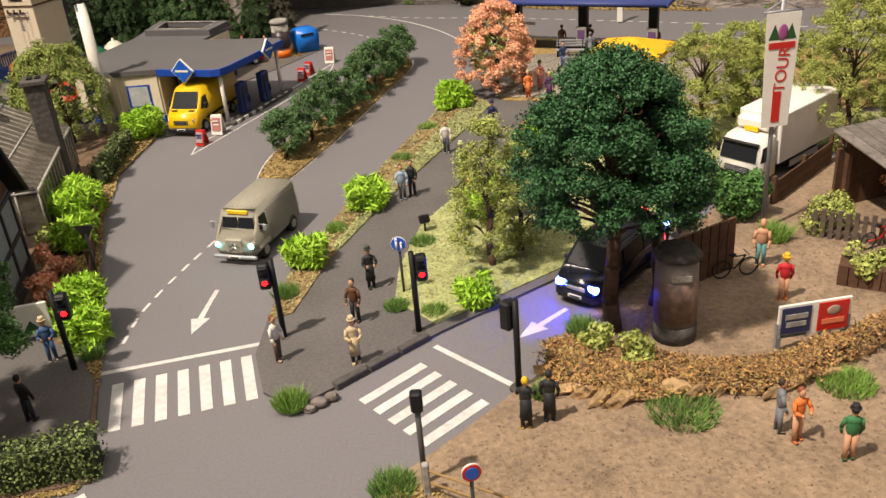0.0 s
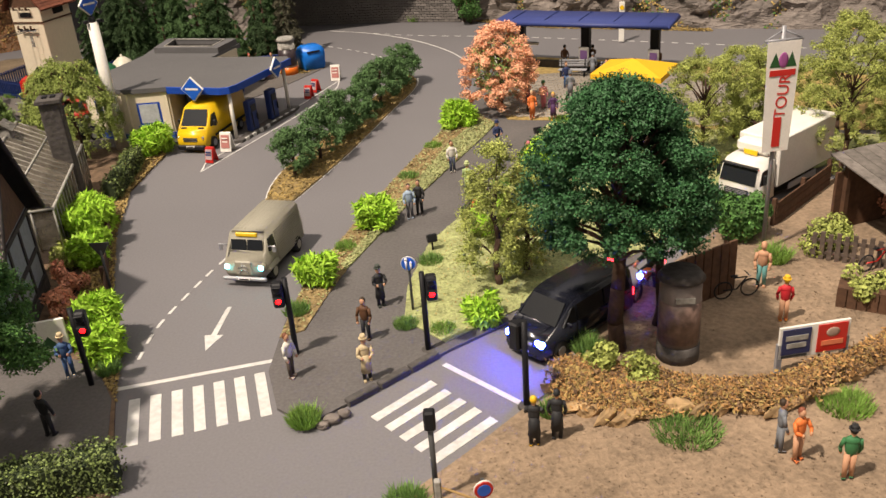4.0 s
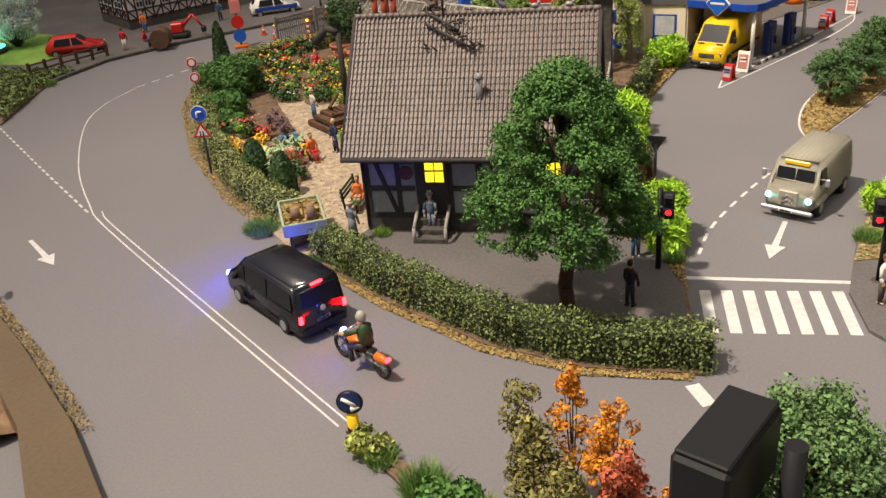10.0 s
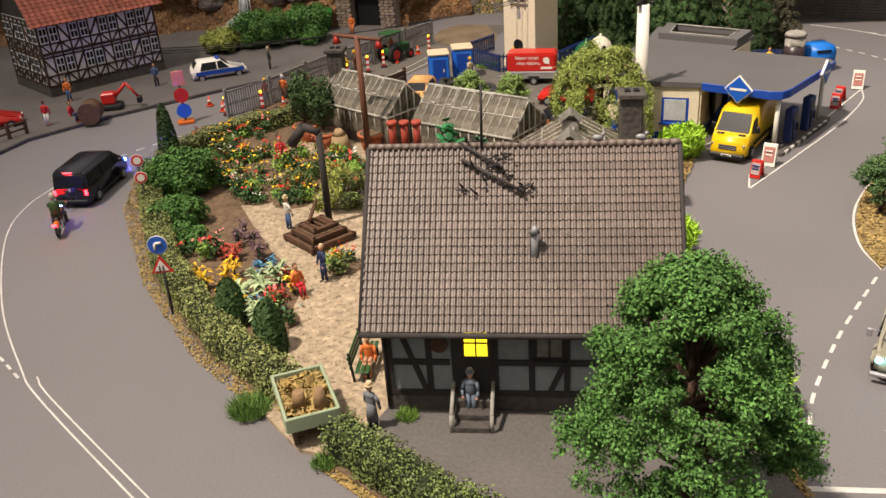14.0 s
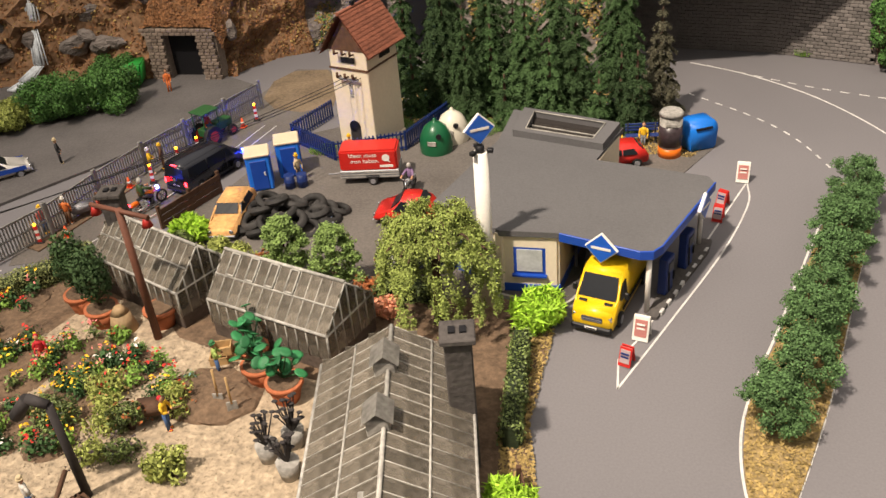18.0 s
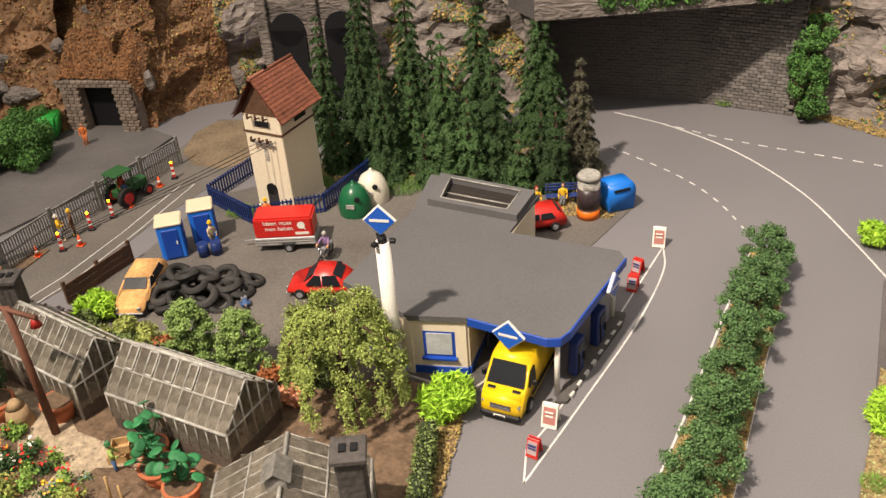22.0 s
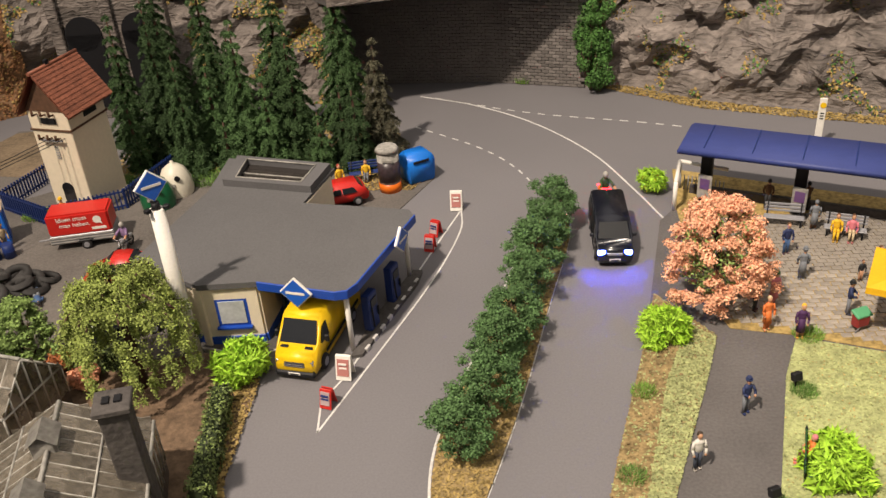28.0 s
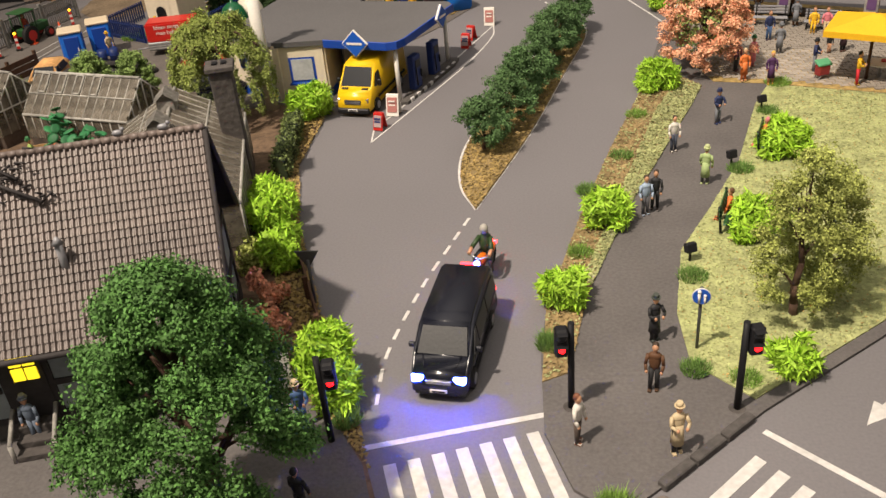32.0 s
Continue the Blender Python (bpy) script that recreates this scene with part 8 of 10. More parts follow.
    for x, y in ((4.7, 39.1), (8.2, 47.8), (11.3, 54.7)):
        t = thing("flood_lamp", x, y, 0.19, 20, "small black floodlight on the lawn edge", "lamp", "floodlights of the path")
        part("body", box(B(), 0, 0, 0.65, 0.5, 0.3, 0.42, 0.05, 0, 0, 1, -20), BLACK, t)
        part("stem", cyl(B(), 0, 0, 0, 0.5, 0.05, None, 6), BLACK, t)


shelter()


def field_things():
    # hoarding with two posters
    t = thing("hoarding", 19.05, 27.25, 0.2, 9.5, "low hoarding with a dark blue and a red poster", "hoarding")
    part("panel", box(B(), 0, 0, 1.2, 2.75, 0.1, 1.35, 0.02), WHITEP, t)
    part("poster", box(B(), -0.72, -0.07, 1.25, 1.1, 0.04, 1.05), plain("poster_navy", (0.03, 0.035, 0.10)), t, "dark blue poster")
    for k in range(2):
        part("title_bar", box(B(), -0.72, -0.1, 1.42 - k * 0.32, 0.85 - k * 0.1, 0.02, 0.2), LATTICE, t, "pale title drawn as plain bars")
    part("caption_bar", box(B(), -0.75, -0.06, 0.62, 1.0, 0.02, 0.1), POSTG, t)
    part("poster", box(B(), 0.68, -0.07, 1.22, 1.15, 0.04, 1.15), REDP, t, "red poster")
    part("title_bar", box(B(), 0.68, -0.1, 1.02, 0.85, 0.02, 0.2), plain("orange_print", (0.7, 0.2, 0.1)), t)
    part("picture", ball(B(), 0.68, -0.09, 1.45, 0.28, 0.03, 0.2), plain("poster_blot", (0.35, 0.25, 0.2)), t)
    for x in (-1.3, 1.3):
        part("leg", box(B(), x, 0.03, 0.5, 0.2, 0.16, 1.3), SILVER, t)
    # tall banner
    t = thing("banner", 20.35, 37.0, 0.12, 8, "tall white banner with red lettering on a pole", "banner")
    part("pole", cyl(B(), 0, 0, 0, 10.55, 0.1, None, 8), SILVER, t)
    bm = box(B(), 0, -0.2, 7.5, 1.5, 0.03, 4.9)
    for v in bm.verts:
        v.co.x *= 1.0 if v.co.z > 7.5 else 0.8
    part("cloth", bm, WHITEP, t, "white tapering banner cloth")
    part("top_bar", rod(rod(rod(B(), (-0.85, -0.1, 9.98), (0.85, -0.1, 9.98), 0.06), (-0.85, -0.1, 9.98), (0, 0, 10.4), 0.04), (0.85, -0.1, 9.98), (0, 0, 10.4), 0.04), SILVER, t)
    text("lettering", "TOUR", 0.72, REDP, t, at(0.12, -0.23, 7.55, 0, 90) @ pose(0, 0, 0, 0, 0, 86), "red banner lettering")
    part("wordmark", box(B(), -0.02, -0.23, 5.95, 0.36, 0.02, 1.35), REDP, t, "red wordmark drawn as a plain bar")
    part("wordmark", box(B(), 0.0, -0.23, 8.6, 1.15, 0.02, 0.26), REDP, t, "red wordmark drawn as a plain bar")
    for x, w in ((-0.36, 0.5), (0.36, 0.5)):
        bm = B()
        bm.faces.new([bm.verts.new(p) for p in ((x - w / 2, -0.225, 8.85), (x + w / 2, -0.225, 8.85), (x, -0.225, 9.5))])
        part("fir_mark", bm, GREENP, t)
    part("round_mark", ball(B(), 0, -0.23, 9.15, 0.22, 0.03, 0.34), plain("mark_violet", (0.3, 0.08, 0.25)), t)
    # wooden compound, planter, shed, bicycles
    t = thing("timber_enclosure", 14.4, 31.4, 0.12, 31, "dark plank enclosure behind the pillar", "enclosure")
    for k in range(9):
        part("plank", box(B(), k * 0.5, 0, 1.2, 0.42, 0.12, 2.4), WOOD, t)
    t = thing("planter_box", 23.0, 31.6, 0.12, -28, "brown wooden planter full of yellow flowers", "planter")
    for k in range(6):
        part("board", box(B(), -1.0 + k * 0.4, -0.6, 0.45, 0.36, 0.12, 0.9), WOOD, t)
    part("trough", box(B(), 0, 0, 0.4, 2.4, 1.1, 0.8), WOOD, t)
    t = thing("shed", 29.0, 38.0, 0.12, 20, "open wooden shed with a grey board roof", "shed")
    GB = material("grey_board", (0.16, 0.14, 0.125), 0.9, vary=0.4, scale=60, rand=0.25)
    for k in range(14):
        part("roof_board", box(B(), -4.2 + k * 0.65, 0, 3.3, 0.6, 5.6, 0.1, 0.02, 0, 0, 1, 12), GB, t)
    for x in (-3.8, 0, 4.0):
        for s in (-1, 1):
            part("post", box(B(), x, s * 2.2, 1.6, 0.24, 0.24, 3.2 + s * 0.4), WOOD, t)
    part("back_wall", box(B(), 0, 2.4, 1.5, 8.6, 0.15, 3.0), WOOD, t)
    for x, y, rz, c, z in ((17.0, 34.3, 50, DKBLUE, 0.12), (17.9, 32.8, 10, BLACK, 0.12), (24.6, 34.6, 20, REDP, 0.12)):
        t = thing("bicycle", x, y, z, rz, "small bicycle parked beside the fence", "bicycle", "bicycles")
        for wx in (-0.6, 0.6):
            bm = B()
            for k in range(16):
                a, b = k * math.pi / 8, (k + 1) * math.pi / 8
                rod(bm, (wx + 0.4 * math.cos(a), 0, 0.42 + 0.4 * math.sin(a)), (wx + 0.4 * math.cos(b), 0, 0.42 + 0.4 * math.sin(b)), 0.035, None, 5)
            part("wheel", bm, RUBBER, t)
        part("frame", rod(rod(rod(B(), (-0.6, 0, 0.42), (0, 0, 0.4), 0.035), (0, 0, 0.4), (0.45, 0, 0.95), 0.035), (-0.15, 0, 0.95), (0.45, 0, 0.95), 0.035), c, t)
        part("handlebar", rod(B(), (0.45, -0.25, 1.1), (0.45, 0.25, 1.1), 0.03), CHROME, t)
        part("saddle", box(B(), -0.15, 0, 1.05, 0.3, 0.14, 0.07, 0.02), BLACK, t)


field_things()


def garden_things():
    # handcart
    t = thing("handcart", -24.8, 26.9, 0.12, -50, "pale green wooden handcart filled with straw", "handcart")
    GC = plain("pale_green_paint", (0.30, 0.36, 0.24), 0.7)
    for y in (-0.93, 0.93):
        part("side_board", box(B(), 0, y, 1.15, 2.9, 0.12, 0.6, 0.03), GC, t)
    for x in (-1.45, 1.45):
        part("end_board", box(B(), x, 0, 1.15, 0.12, 1.98, 0.6, 0.03), GC, t)
    part("floor", box(B(), 0, 0, 0.9, 2.9, 1.86, 0.1), WOOD, t)
    c = np.column_stack([np.random.default_rng(2).uniform(-1.3, 1.3, 900), np.random.default_rng(3).uniform(-0.85, 0.85, 900), np.random.default_rng(4).uniform(1.0, 1.35, 900)])
    foliage("straw", SCRUB, c, np.tile((0, 0, 1.0), (900, 1)), 0.14, t, None, 0.5, "brown straw", 2.0)
    for x in (-0.9, 0.9):
        for s in (-1, 1):
            part("wheel", cyl(B(), 0, 0, -0.07, 0.07, 0.5, None, 14), WOOD, t).matrix_basis = at(x, s * 0.68, 0.5, 0, 90)
    part("jug", cyl(cyl(B(), 1.0, 0.4, 1.3, 2.1, 0.28, 0.16), 0.6, -0.3, 1.3, 1.9, 0.26, 0.2), material("stoneware", (0.24, 0.15, 0.08)), t)
    # stepped wooden trough with a swan-neck post
    t = thing("wooden_trough", -31.7, 41.0, 0.15, 62, "square dark wooden trough in three tiers with a tall spout", "trough")
    for k, q in enumerate((2.5, 1.85, 1.25)):
        for a in range(4):
            r = math.radians(90 * a)
            part("beam", box(B(), math.cos(r) * q / 2, math.sin(r) * q / 2, 0.28 + k * 0.3, 0.24, q + 0.24 + 0.12 * (a % 2), 0.34, 0.04, 90 * a), WOOD, t)
    part("fill", box(B(), 0, 0, 0.5, 1.7, 1.7, 0.6), SOIL, t)
    for k in range(3):
        part("inner_slat", box(B(), -0.35 + k * 0.35, 0, 0.95, 0.12, 1.1, 0.16, 0.02), WOOD, t)
    part("long_beam", rod(B(), (1.2, 1.9, 1.35), (-0.4, 0.2, 1.2), 0.11, 0.1, 6), WOOD, t)
    part("spout", rod(rod(rod(B(), (1.5, 1.3, 0), (1.35, 1.0, 5.4), 0.2, 0.17, 8), (1.35, 1.0, 5.4), (0.9, 1.7, 5.7), 0.2, 0.22, 8), (0.9, 1.7, 5.7), (0.5, 2.4, 4.7), 0.24, 0.3, 8), TIMBER, t)
    # T-shaped lamp post
    t = thing("yard_lamp_post", -34.6, 53.4, 0.1, -14, "rusty T-shaped lamp post with two red shades", "lamp post")
    part("post", rod(B(), (0, 0, 0), (0, 0, 7.9), 0.22, 0.18, 9), material("rusty_steel", (0.13, 0.05, 0.03)), t)
    part("arm", rod(B(), (-1.9, 0, 7.8), (1.9, 0, 7.8), 0.13), material("rusty_arm", (0.13, 0.05, 0.03)), t)
    for s in (-1, 1):
        part("shade", cyl(B(), s * 1.7, 0, 7.3, 7.75, 0.28, 0.12, 10), plain("red_shade", (0.35, 0.02, 0.015)), t, "red lamp shade")
    BIGLEAF = material("big_leaf", (0.025, 0.16, 0.055), 0.6, vary=0.2, scale=80, rand=0.3)
    TERRA = material("terracotta", (0.42, 0.13, 0.055), 0.8, vary=0.2, scale=80)
    for x, y, r, kind in ((-40.2, 55.3, 0.85, 0), (-38.2, 54.2, 0.85, 0), (-27.6, 51.0, 0.85, 1), (-25.9, 50.0, 0.85, 1), (-28.4, 52.2, 0.7, 1), (-34.9, 54.6, 0.85, 2)):
        lab = ("terracotta pot with a clipped round shrub", "terracotta pot with large-leaved green plants", "wide empty terracotta bowl by the greenhouse")[kind]
        t = thing("plant_pot", x, y, 0.15, 0, lab, "plant pot", "terracotta pots")
        part("pot", cyl(cyl(B(), 0, 0, 0, 1.0, r * 0.7, r, 18), 0, 0, 0.95, 1.14, r * 1.08, r * 1.08, 18), TERRA, t)
        part("soil", cyl(B(), 0, 0, 1.13, 1.17, r * 0.9, None, 18), SOIL, t)
        rng = np.random.default_rng(int(-x * 10))
        if kind == 0:
            part("stem", cyl(B(), 0, 0, 1.3, 2.6, 0.12), TRUNK, t)
            c, n = clumps(rng, [(0, 0, 3.0, 0.95), (0.1, 0, 4.1, 0.85), (0, 0.1, 2.4, 0.85), (-0.3, 0.2, 3.5, 0.8), (0.35, -0.2, 3.3, 0.8)], 520)
            foliage("shrub", LEAFD, c, n, 0.11, t, rng)
        elif kind == 1:
            for k in range(15):
                a, rr, z = rng.uniform(0, 6.28), rng.uniform(0.2, 1.15), rng.uniform(1.5, 3.0)
                bm = rod(B(), (0, 0, 1.3), (rr * math.cos(a), rr * math.sin(a), z), 0.04, None, 5)
                part("stalk", bm, GREENP, t)
                bm = ball(B(), 0, 0, 0, 0.36, 0.29, 0.05, 0, 10, 5)
                part("leaf", bm, BIGLEAF, t, "broad green leaf").matrix_basis = at(rr * math.cos(a), rr * math.sin(a), z, rng.uniform(0, 360), rng.uniform(-50, 50), rng.uniform(-50, 50))
    for x, y in ((-36.9, 53.9), (-25.2, 46.2), (-24.4, 47.2), (-23.9, 45.4)):
        t = thing("garden_urn", x, y, 0.15, 0, "grey stone pot with bare dark twigs" if x > -30 else "tan clay forcing jar", "plant pot", "stone pots")
        part("pot", cyl(B(), 0, 0, 0, 0.9, 0.4, 0.52, 14) if x > -30 else cyl(cyl(B(), 0, 0, 0, 1.1, 0.75, 0.5, 14), 0, 0, 1.1, 1.5, 0.5, 0.2, 14), LATTICE if x > -30 else material("tan_clay", (0.35, 0.24, 0.13)), t)
        if x > -30:
            rng = random.Random(int(y * 10))
            bm = B()
            for k in range(16):
                a = rng.uniform(0, 6.28)
                p = (rng.uniform(0.2, 0.7) * math.cos(a), rng.uniform(0.2, 0.7) * math.sin(a), rng.uniform(1.4, 2.7))
                rod(bm, (0, 0, 0.8), p, 0.045, 0.03, 5)
                ball(bm, *p, 0.16, 0.12, 0.05, 0, 6, 4)
            part("twig", bm, TIMBER, t)
    o = thing("soil_heap", -29.6, 49.6, 0.12, 0, "low heap of dark garden soil", "soil heap")
    bm = bmesh.new()
    bmesh.ops.create_uvsphere(bm, u_segments=20, v_segments=10, radius=1)
    for v in bm.verts:
        v.co = Vector((v.co.x * 2.5, v.co.y * 2.0, max(0, v.co.z) * 0.55)) * (1 + 0.25 * noise.noise(v.co * 3))
    part("mound", bm, SOIL, o)
    for x, y, rz, lab in ((-28.9, 49.0, 10, "spade with a wooden handle stuck in the soil"), (-28.0, 48.6, 30, "small hand fork in the soil")):
        t = thing("garden_spade", x, y, 0.4, rz, lab, "spade", "garden tools")
        part("handle", rod(B(), (0, 0, 0.4), (0, 0.1, 1.9), 0.06), LOGM, t)
        part("blade", box(B(), 0, 0, 0.25, 0.5, 0.06, 0.6, 0.02), LATTICE, t)
    for x, y, z in ((-30.4, 52.1, 0.12), (-29.9, 52.5, 0.12), (-30.2, 52.3, 0.62)):
        t = thing("wooden_crate", x, y, z, 20, "small open wooden crate of produce", "crate", "wooden crates")
        for s in (-1, 1):
            part("board", box(B(), s * 0.42, 0, 0.25, 0.06, 0.7, 0.46), LOGM, t)
            part("board", box(B(), 0, s * 0.33, 0.25, 0.84, 0.06, 0.46), LOGM, t)
        part("floor", box(B(), 0, 0, 0.06, 0.8, 0.66, 0.06), LOGM, t)
    t = thing("wheelbarrow", -31.6, 47.8, 0.15, 200, "old wooden wheelbarrow full of soil", "wheelbarrow")
    part("tray", hull([(-0.6, 0.45), (-0.8, 0.95), (0.8, 0.95), (0.4, 0.45)], 0.9, 0.6, -0.1, 0.05), WOOD, t)
    part("wheel", cyl(B(), 0, 0, -0.08, 0.08, 0.35, None, 14), TIMBER, t).matrix_basis = at(0.85, 0, 0.35, 0, 90)
    part("handle", rod(rod(B(), (-0.5, 0.3, 0.6), (-1.5, 0.3, 0.8), 0.05), (-0.5, -0.3, 0.6), (-1.5, -0.3, 0.8), 0.05), WOOD, t)


LOGM = material("pale_wood", (0.42, 0.27, 0.12), 0.8, vary=0.3, scale=90)
garden_things()


# ---- trees, hedges, shrubs ----
LEAF2 = material("deep_leaf_green", (0.032, 0.105, 0.034), 0.65, vary=0.3, scale=70, bump=0, island=0.45)
LEAFI = material("island_leaf", (0.085, 0.165, 0.055), 0.8, vary=0.3, scale=50, bump=0, island=0.45)
BLOSSOM = material("pale_salmon_blossom", (0.86, 0.45, 0.28), 0.8, vary=0.2, scale=50, bump=0, island=0.3)
LEAFB = material("fresh_leaf", (0.21, 0.31, 0.085), 0.8, vary=0.3, scale=50, bump=0, island=0.4)
tufted_tree("chestnut_tree", -11.2, 24.5, 9.6, 3.15, LEAF, "dense green tree with a thin dark trunk by the hedge", "broadleaf trees", 3, 3.2, 640)
tufted_tree("chestnut_tree", 12.2, 29.2, 10.9, 3.3, LEAF2, "large dense dark green tree on the field corner", "broadleaf trees", 2, 5.0, 680, 0.36, 0.0, (0.70, 0.92, 1.0, 0.86, 0.62, 0.40, 0.14))
tufted_tree("side_tree", 14.2, 30.9, 8.0, 1.9, LEAF2, "smaller dark green tree beside the pillar", "broadleaf trees", 12, 4.0, 130, 0.24)
for i, (x, y, h, r) in enumerate(((7.8, 35.1, 7.0, 1.8), (9.2, 36.4, 5.4, 1.6), (20.4, 48.8, 7.2, 2.3), (27.6, 46.2, 8.6, 2.8), (24.0, 48.6, 7.0, 2.4), (32, 47.5, 8.5, 3.0), (17.0, 46.5, 5.0, 1.8), (23.5, 52.5, 6.0, 2.2), (30, 53, 7.5, 2.5))):
    tufted_tree("olive_tree", x, y, h, r, LEAFO, "loose olive-green shrubby tree on the lawn", "olive-green trees", 20 + i, 0.5, int(95 * r), 0.18, 0.15, (0.55, 0.80, 0.95, 0.90, 0.70, 0.48, 0.2), 0.05, -0.08, 0.3)
t = tufted_tree("maple_tree", 9.3, 61.6, 6.5, 2.7, BLOSSOM, "salmon-pink blossoming tree beside the plaza", "", 40, 0.9, 230, 0.22, 0.0, (0.75, 1.0, 1.0, 0.88, 0.66, 0.42, 0.15), 0.075, -0.2, 0.34)
rng = np.random.default_rng(44)
d = rng.normal(0, 1, (3200, 3))
d /= np.linalg.norm(d, axis=1)[:, None]
foliage("young_leaf", LEAFB, d * (2.3, 2.3, 2.5) * rng.uniform(0.6, 1.02, (3200, 1)) + (0, 0, 3.6), d, 0.075, t, rng, 0.8, "scattered fresh green leaves")
for i, (x, y) in enumerate(((-29.5, 59.4), (-26.4, 58.9))):
    tufted_tree("clipped_shrub", x, y, 4.3, 1.3, LEAFB, "egg-shaped bright green shrub behind the greenhouses", "clipped shrubs", 50 + i, 0.5, 120, 0.14, 0.0, (0.7, 0.95, 1.0, 0.85, 0.6, 0.4, 0.15), 0.075, -0.5, 0.3)
ISL = [(-4.2, 51.2), (-3.0, 53.8), (-2.3, 56.9), (-1.5, 59.6), (-0.6, 62.8), (0.2, 65.4), (0.9, 68.2), (1.6, 71.0)]
for i, (x, y) in enumerate(ISL):
    tufted_tree("island_tree", x, y, 3.0 + 0.35 * (i % 3), 1.35 + 0.2 * (i % 2), LEAFI, "small dark green tree on the traffic island", "trees of the traffic island", 60 + i, 0.8, 95, 0.13, 0.0, (0.65, 0.95, 1.0, 0.85, 0.62, 0.42, 0.15), 0.062, -0.2, 0.3)
GREYFIR = material("grey_needle", (0.085, 0.08, 0.05), 0.85, vary=0.3, scale=50, bump=0, island=0.4)
SPR = [(-30.5, 88.5, 11), (-26.3, 84.9, 13.5), (-24.1, 82.4, 10), (-22.5, 84.3, 8), (-19.4, 81.7, 12), (-20.9, 81.0, 4.7), (-15.9, 82.2, 11.3), (-17.6, 80.9, 8.2), (-14.1, 80.9, 5.1), (-11.5, 81.1, 7.3), (-10.0, 83.5, 9.6),
       (-23.4, 88.6, 14.5), (-17.9, 88.0, 13.5), (-13.3, 89.4, 14), (-28.4, 83.0, 6), (-12.7, 83.0, 6.4), (-21.0, 86.0, 10), (-27.6, 90.6, 15)]
for i, (x, y, h) in enumerate(SPR):
    conifer(x, y, h, 0.4 + h * 0.15, 100 + i, GREYFIR if h == 9.6 else None, "grey-brown spruce with drooping dry branches" if h == 9.6 else "dark green spruce with drooping tiers of branches")


def willow():
    rng = np.random.default_rng(9)
    t = thing("weeping_willow", -20.1, 56.9, 0.1, 0, "yellow-green weeping willow with hanging strands", "tree")
    part("trunk", rod(B(), (0, 0, -0.1), (0, 0, 4.2), 0.35, 0.2, 9), TRUNK, t)
    cs, ns = [], []
    bm = B()
    for k in range(44):
        a, R = 2.4 * k + rng.uniform(-0.3, 0.3), 3.3 * (0.25 + 0.75 * math.sqrt(rng.uniform(0.0, 1)))
        top = 6.9 - 0.16 * R * R + rng.normal(0, 0.25)
        end = rng.uniform(0.5, 2.6) if R > 1.8 else rng.uniform(2.2, 4.2)
        q = np.linspace(0, 1, 24)
        us = R * np.minimum(1.05, 0.1 + 1.25 * q ** 0.7)
        zs = np.interp(q, (0, 0.2, 0.38, 0.55, 1), (4.6, top - 0.35, top, top - 0.5, end))
        for j in range(0, 12, 2):
            rod(bm, (us[j] * math.cos(a), us[j] * math.sin(a), zs[j]), (us[j + 2] * math.cos(a), us[j + 2] * math.sin(a), zs[j + 2]), 0.07, 0.05, 5)
        for j in range(22):
            s = rng.uniform(0.16, 1)
            m = 46
            u, z = np.interp(s, q, us), np.interp(s, q, zs)
            w = 0.30 * (1.25 - 0.75 * s)
            side = rng.normal(0, 0.16)
            c0 = (u * math.cos(a) - side * math.sin(a), u * math.sin(a) + side * math.cos(a), z)
            cs.append(np.array(c0) + rng.normal(0, 0.5, (m, 3)) * (w, w, 0.34))
            ns.append(np.tile((math.cos(a) * 0.6, math.sin(a) * 0.6, 0.7), (m, 1)))
    part("limb", bm, TRUNK, t)
    foliage("crown", material("willow_leaf", (0.26, 0.32, 0.075), 0.8, vary=0.35, scale=50, bump=0, island=0.4), np.concatenate(cs), np.concatenate(ns), 0.062, t, rng, 0.8)


willow()
HEDGEL = material("pale_hedge_leaf", (0.20, 0.225, 0.075), 0.65, vary=0.4, scale=90, bump=0, island=0.75)
hedge("hedge", [(x + 0.1, y + 0.75) for x, y in HEDGE_A], 1.15, 1.45, "clipped green hedge with ochre foot along the forecourt", 31, None, 190, 0.062)
hedge("hedge", [(x + 0.45, y + 0.55) for x, y in HEDGE_B[:5]] + [(-47.0, 51.8), (-45.8, 55.2), (-43.7, 58.2), (-42.6, 60.0)], 1.2, 1.3, "clipped green hedge round the nursery garden", 32, HEDGEL, 180, 0.065)
hedge("hedge", [(-15.0, 48.5), (-15.3, 52), (-15.6, 55.3)], 0.8, 1.4, "narrow ivy hedge beside the road", 33)
hedge("hedge", [(-38, 60.9), (-34, 59.6), (-30, 59.8)], 1.4, 1.1, "low mixed hedge behind the greenhouses", 34)
hedge("hedge", [(-24, 58.4), (-21, 59.0)], 1.2, 1.2, "low mixed hedge behind the greenhouses", 35)


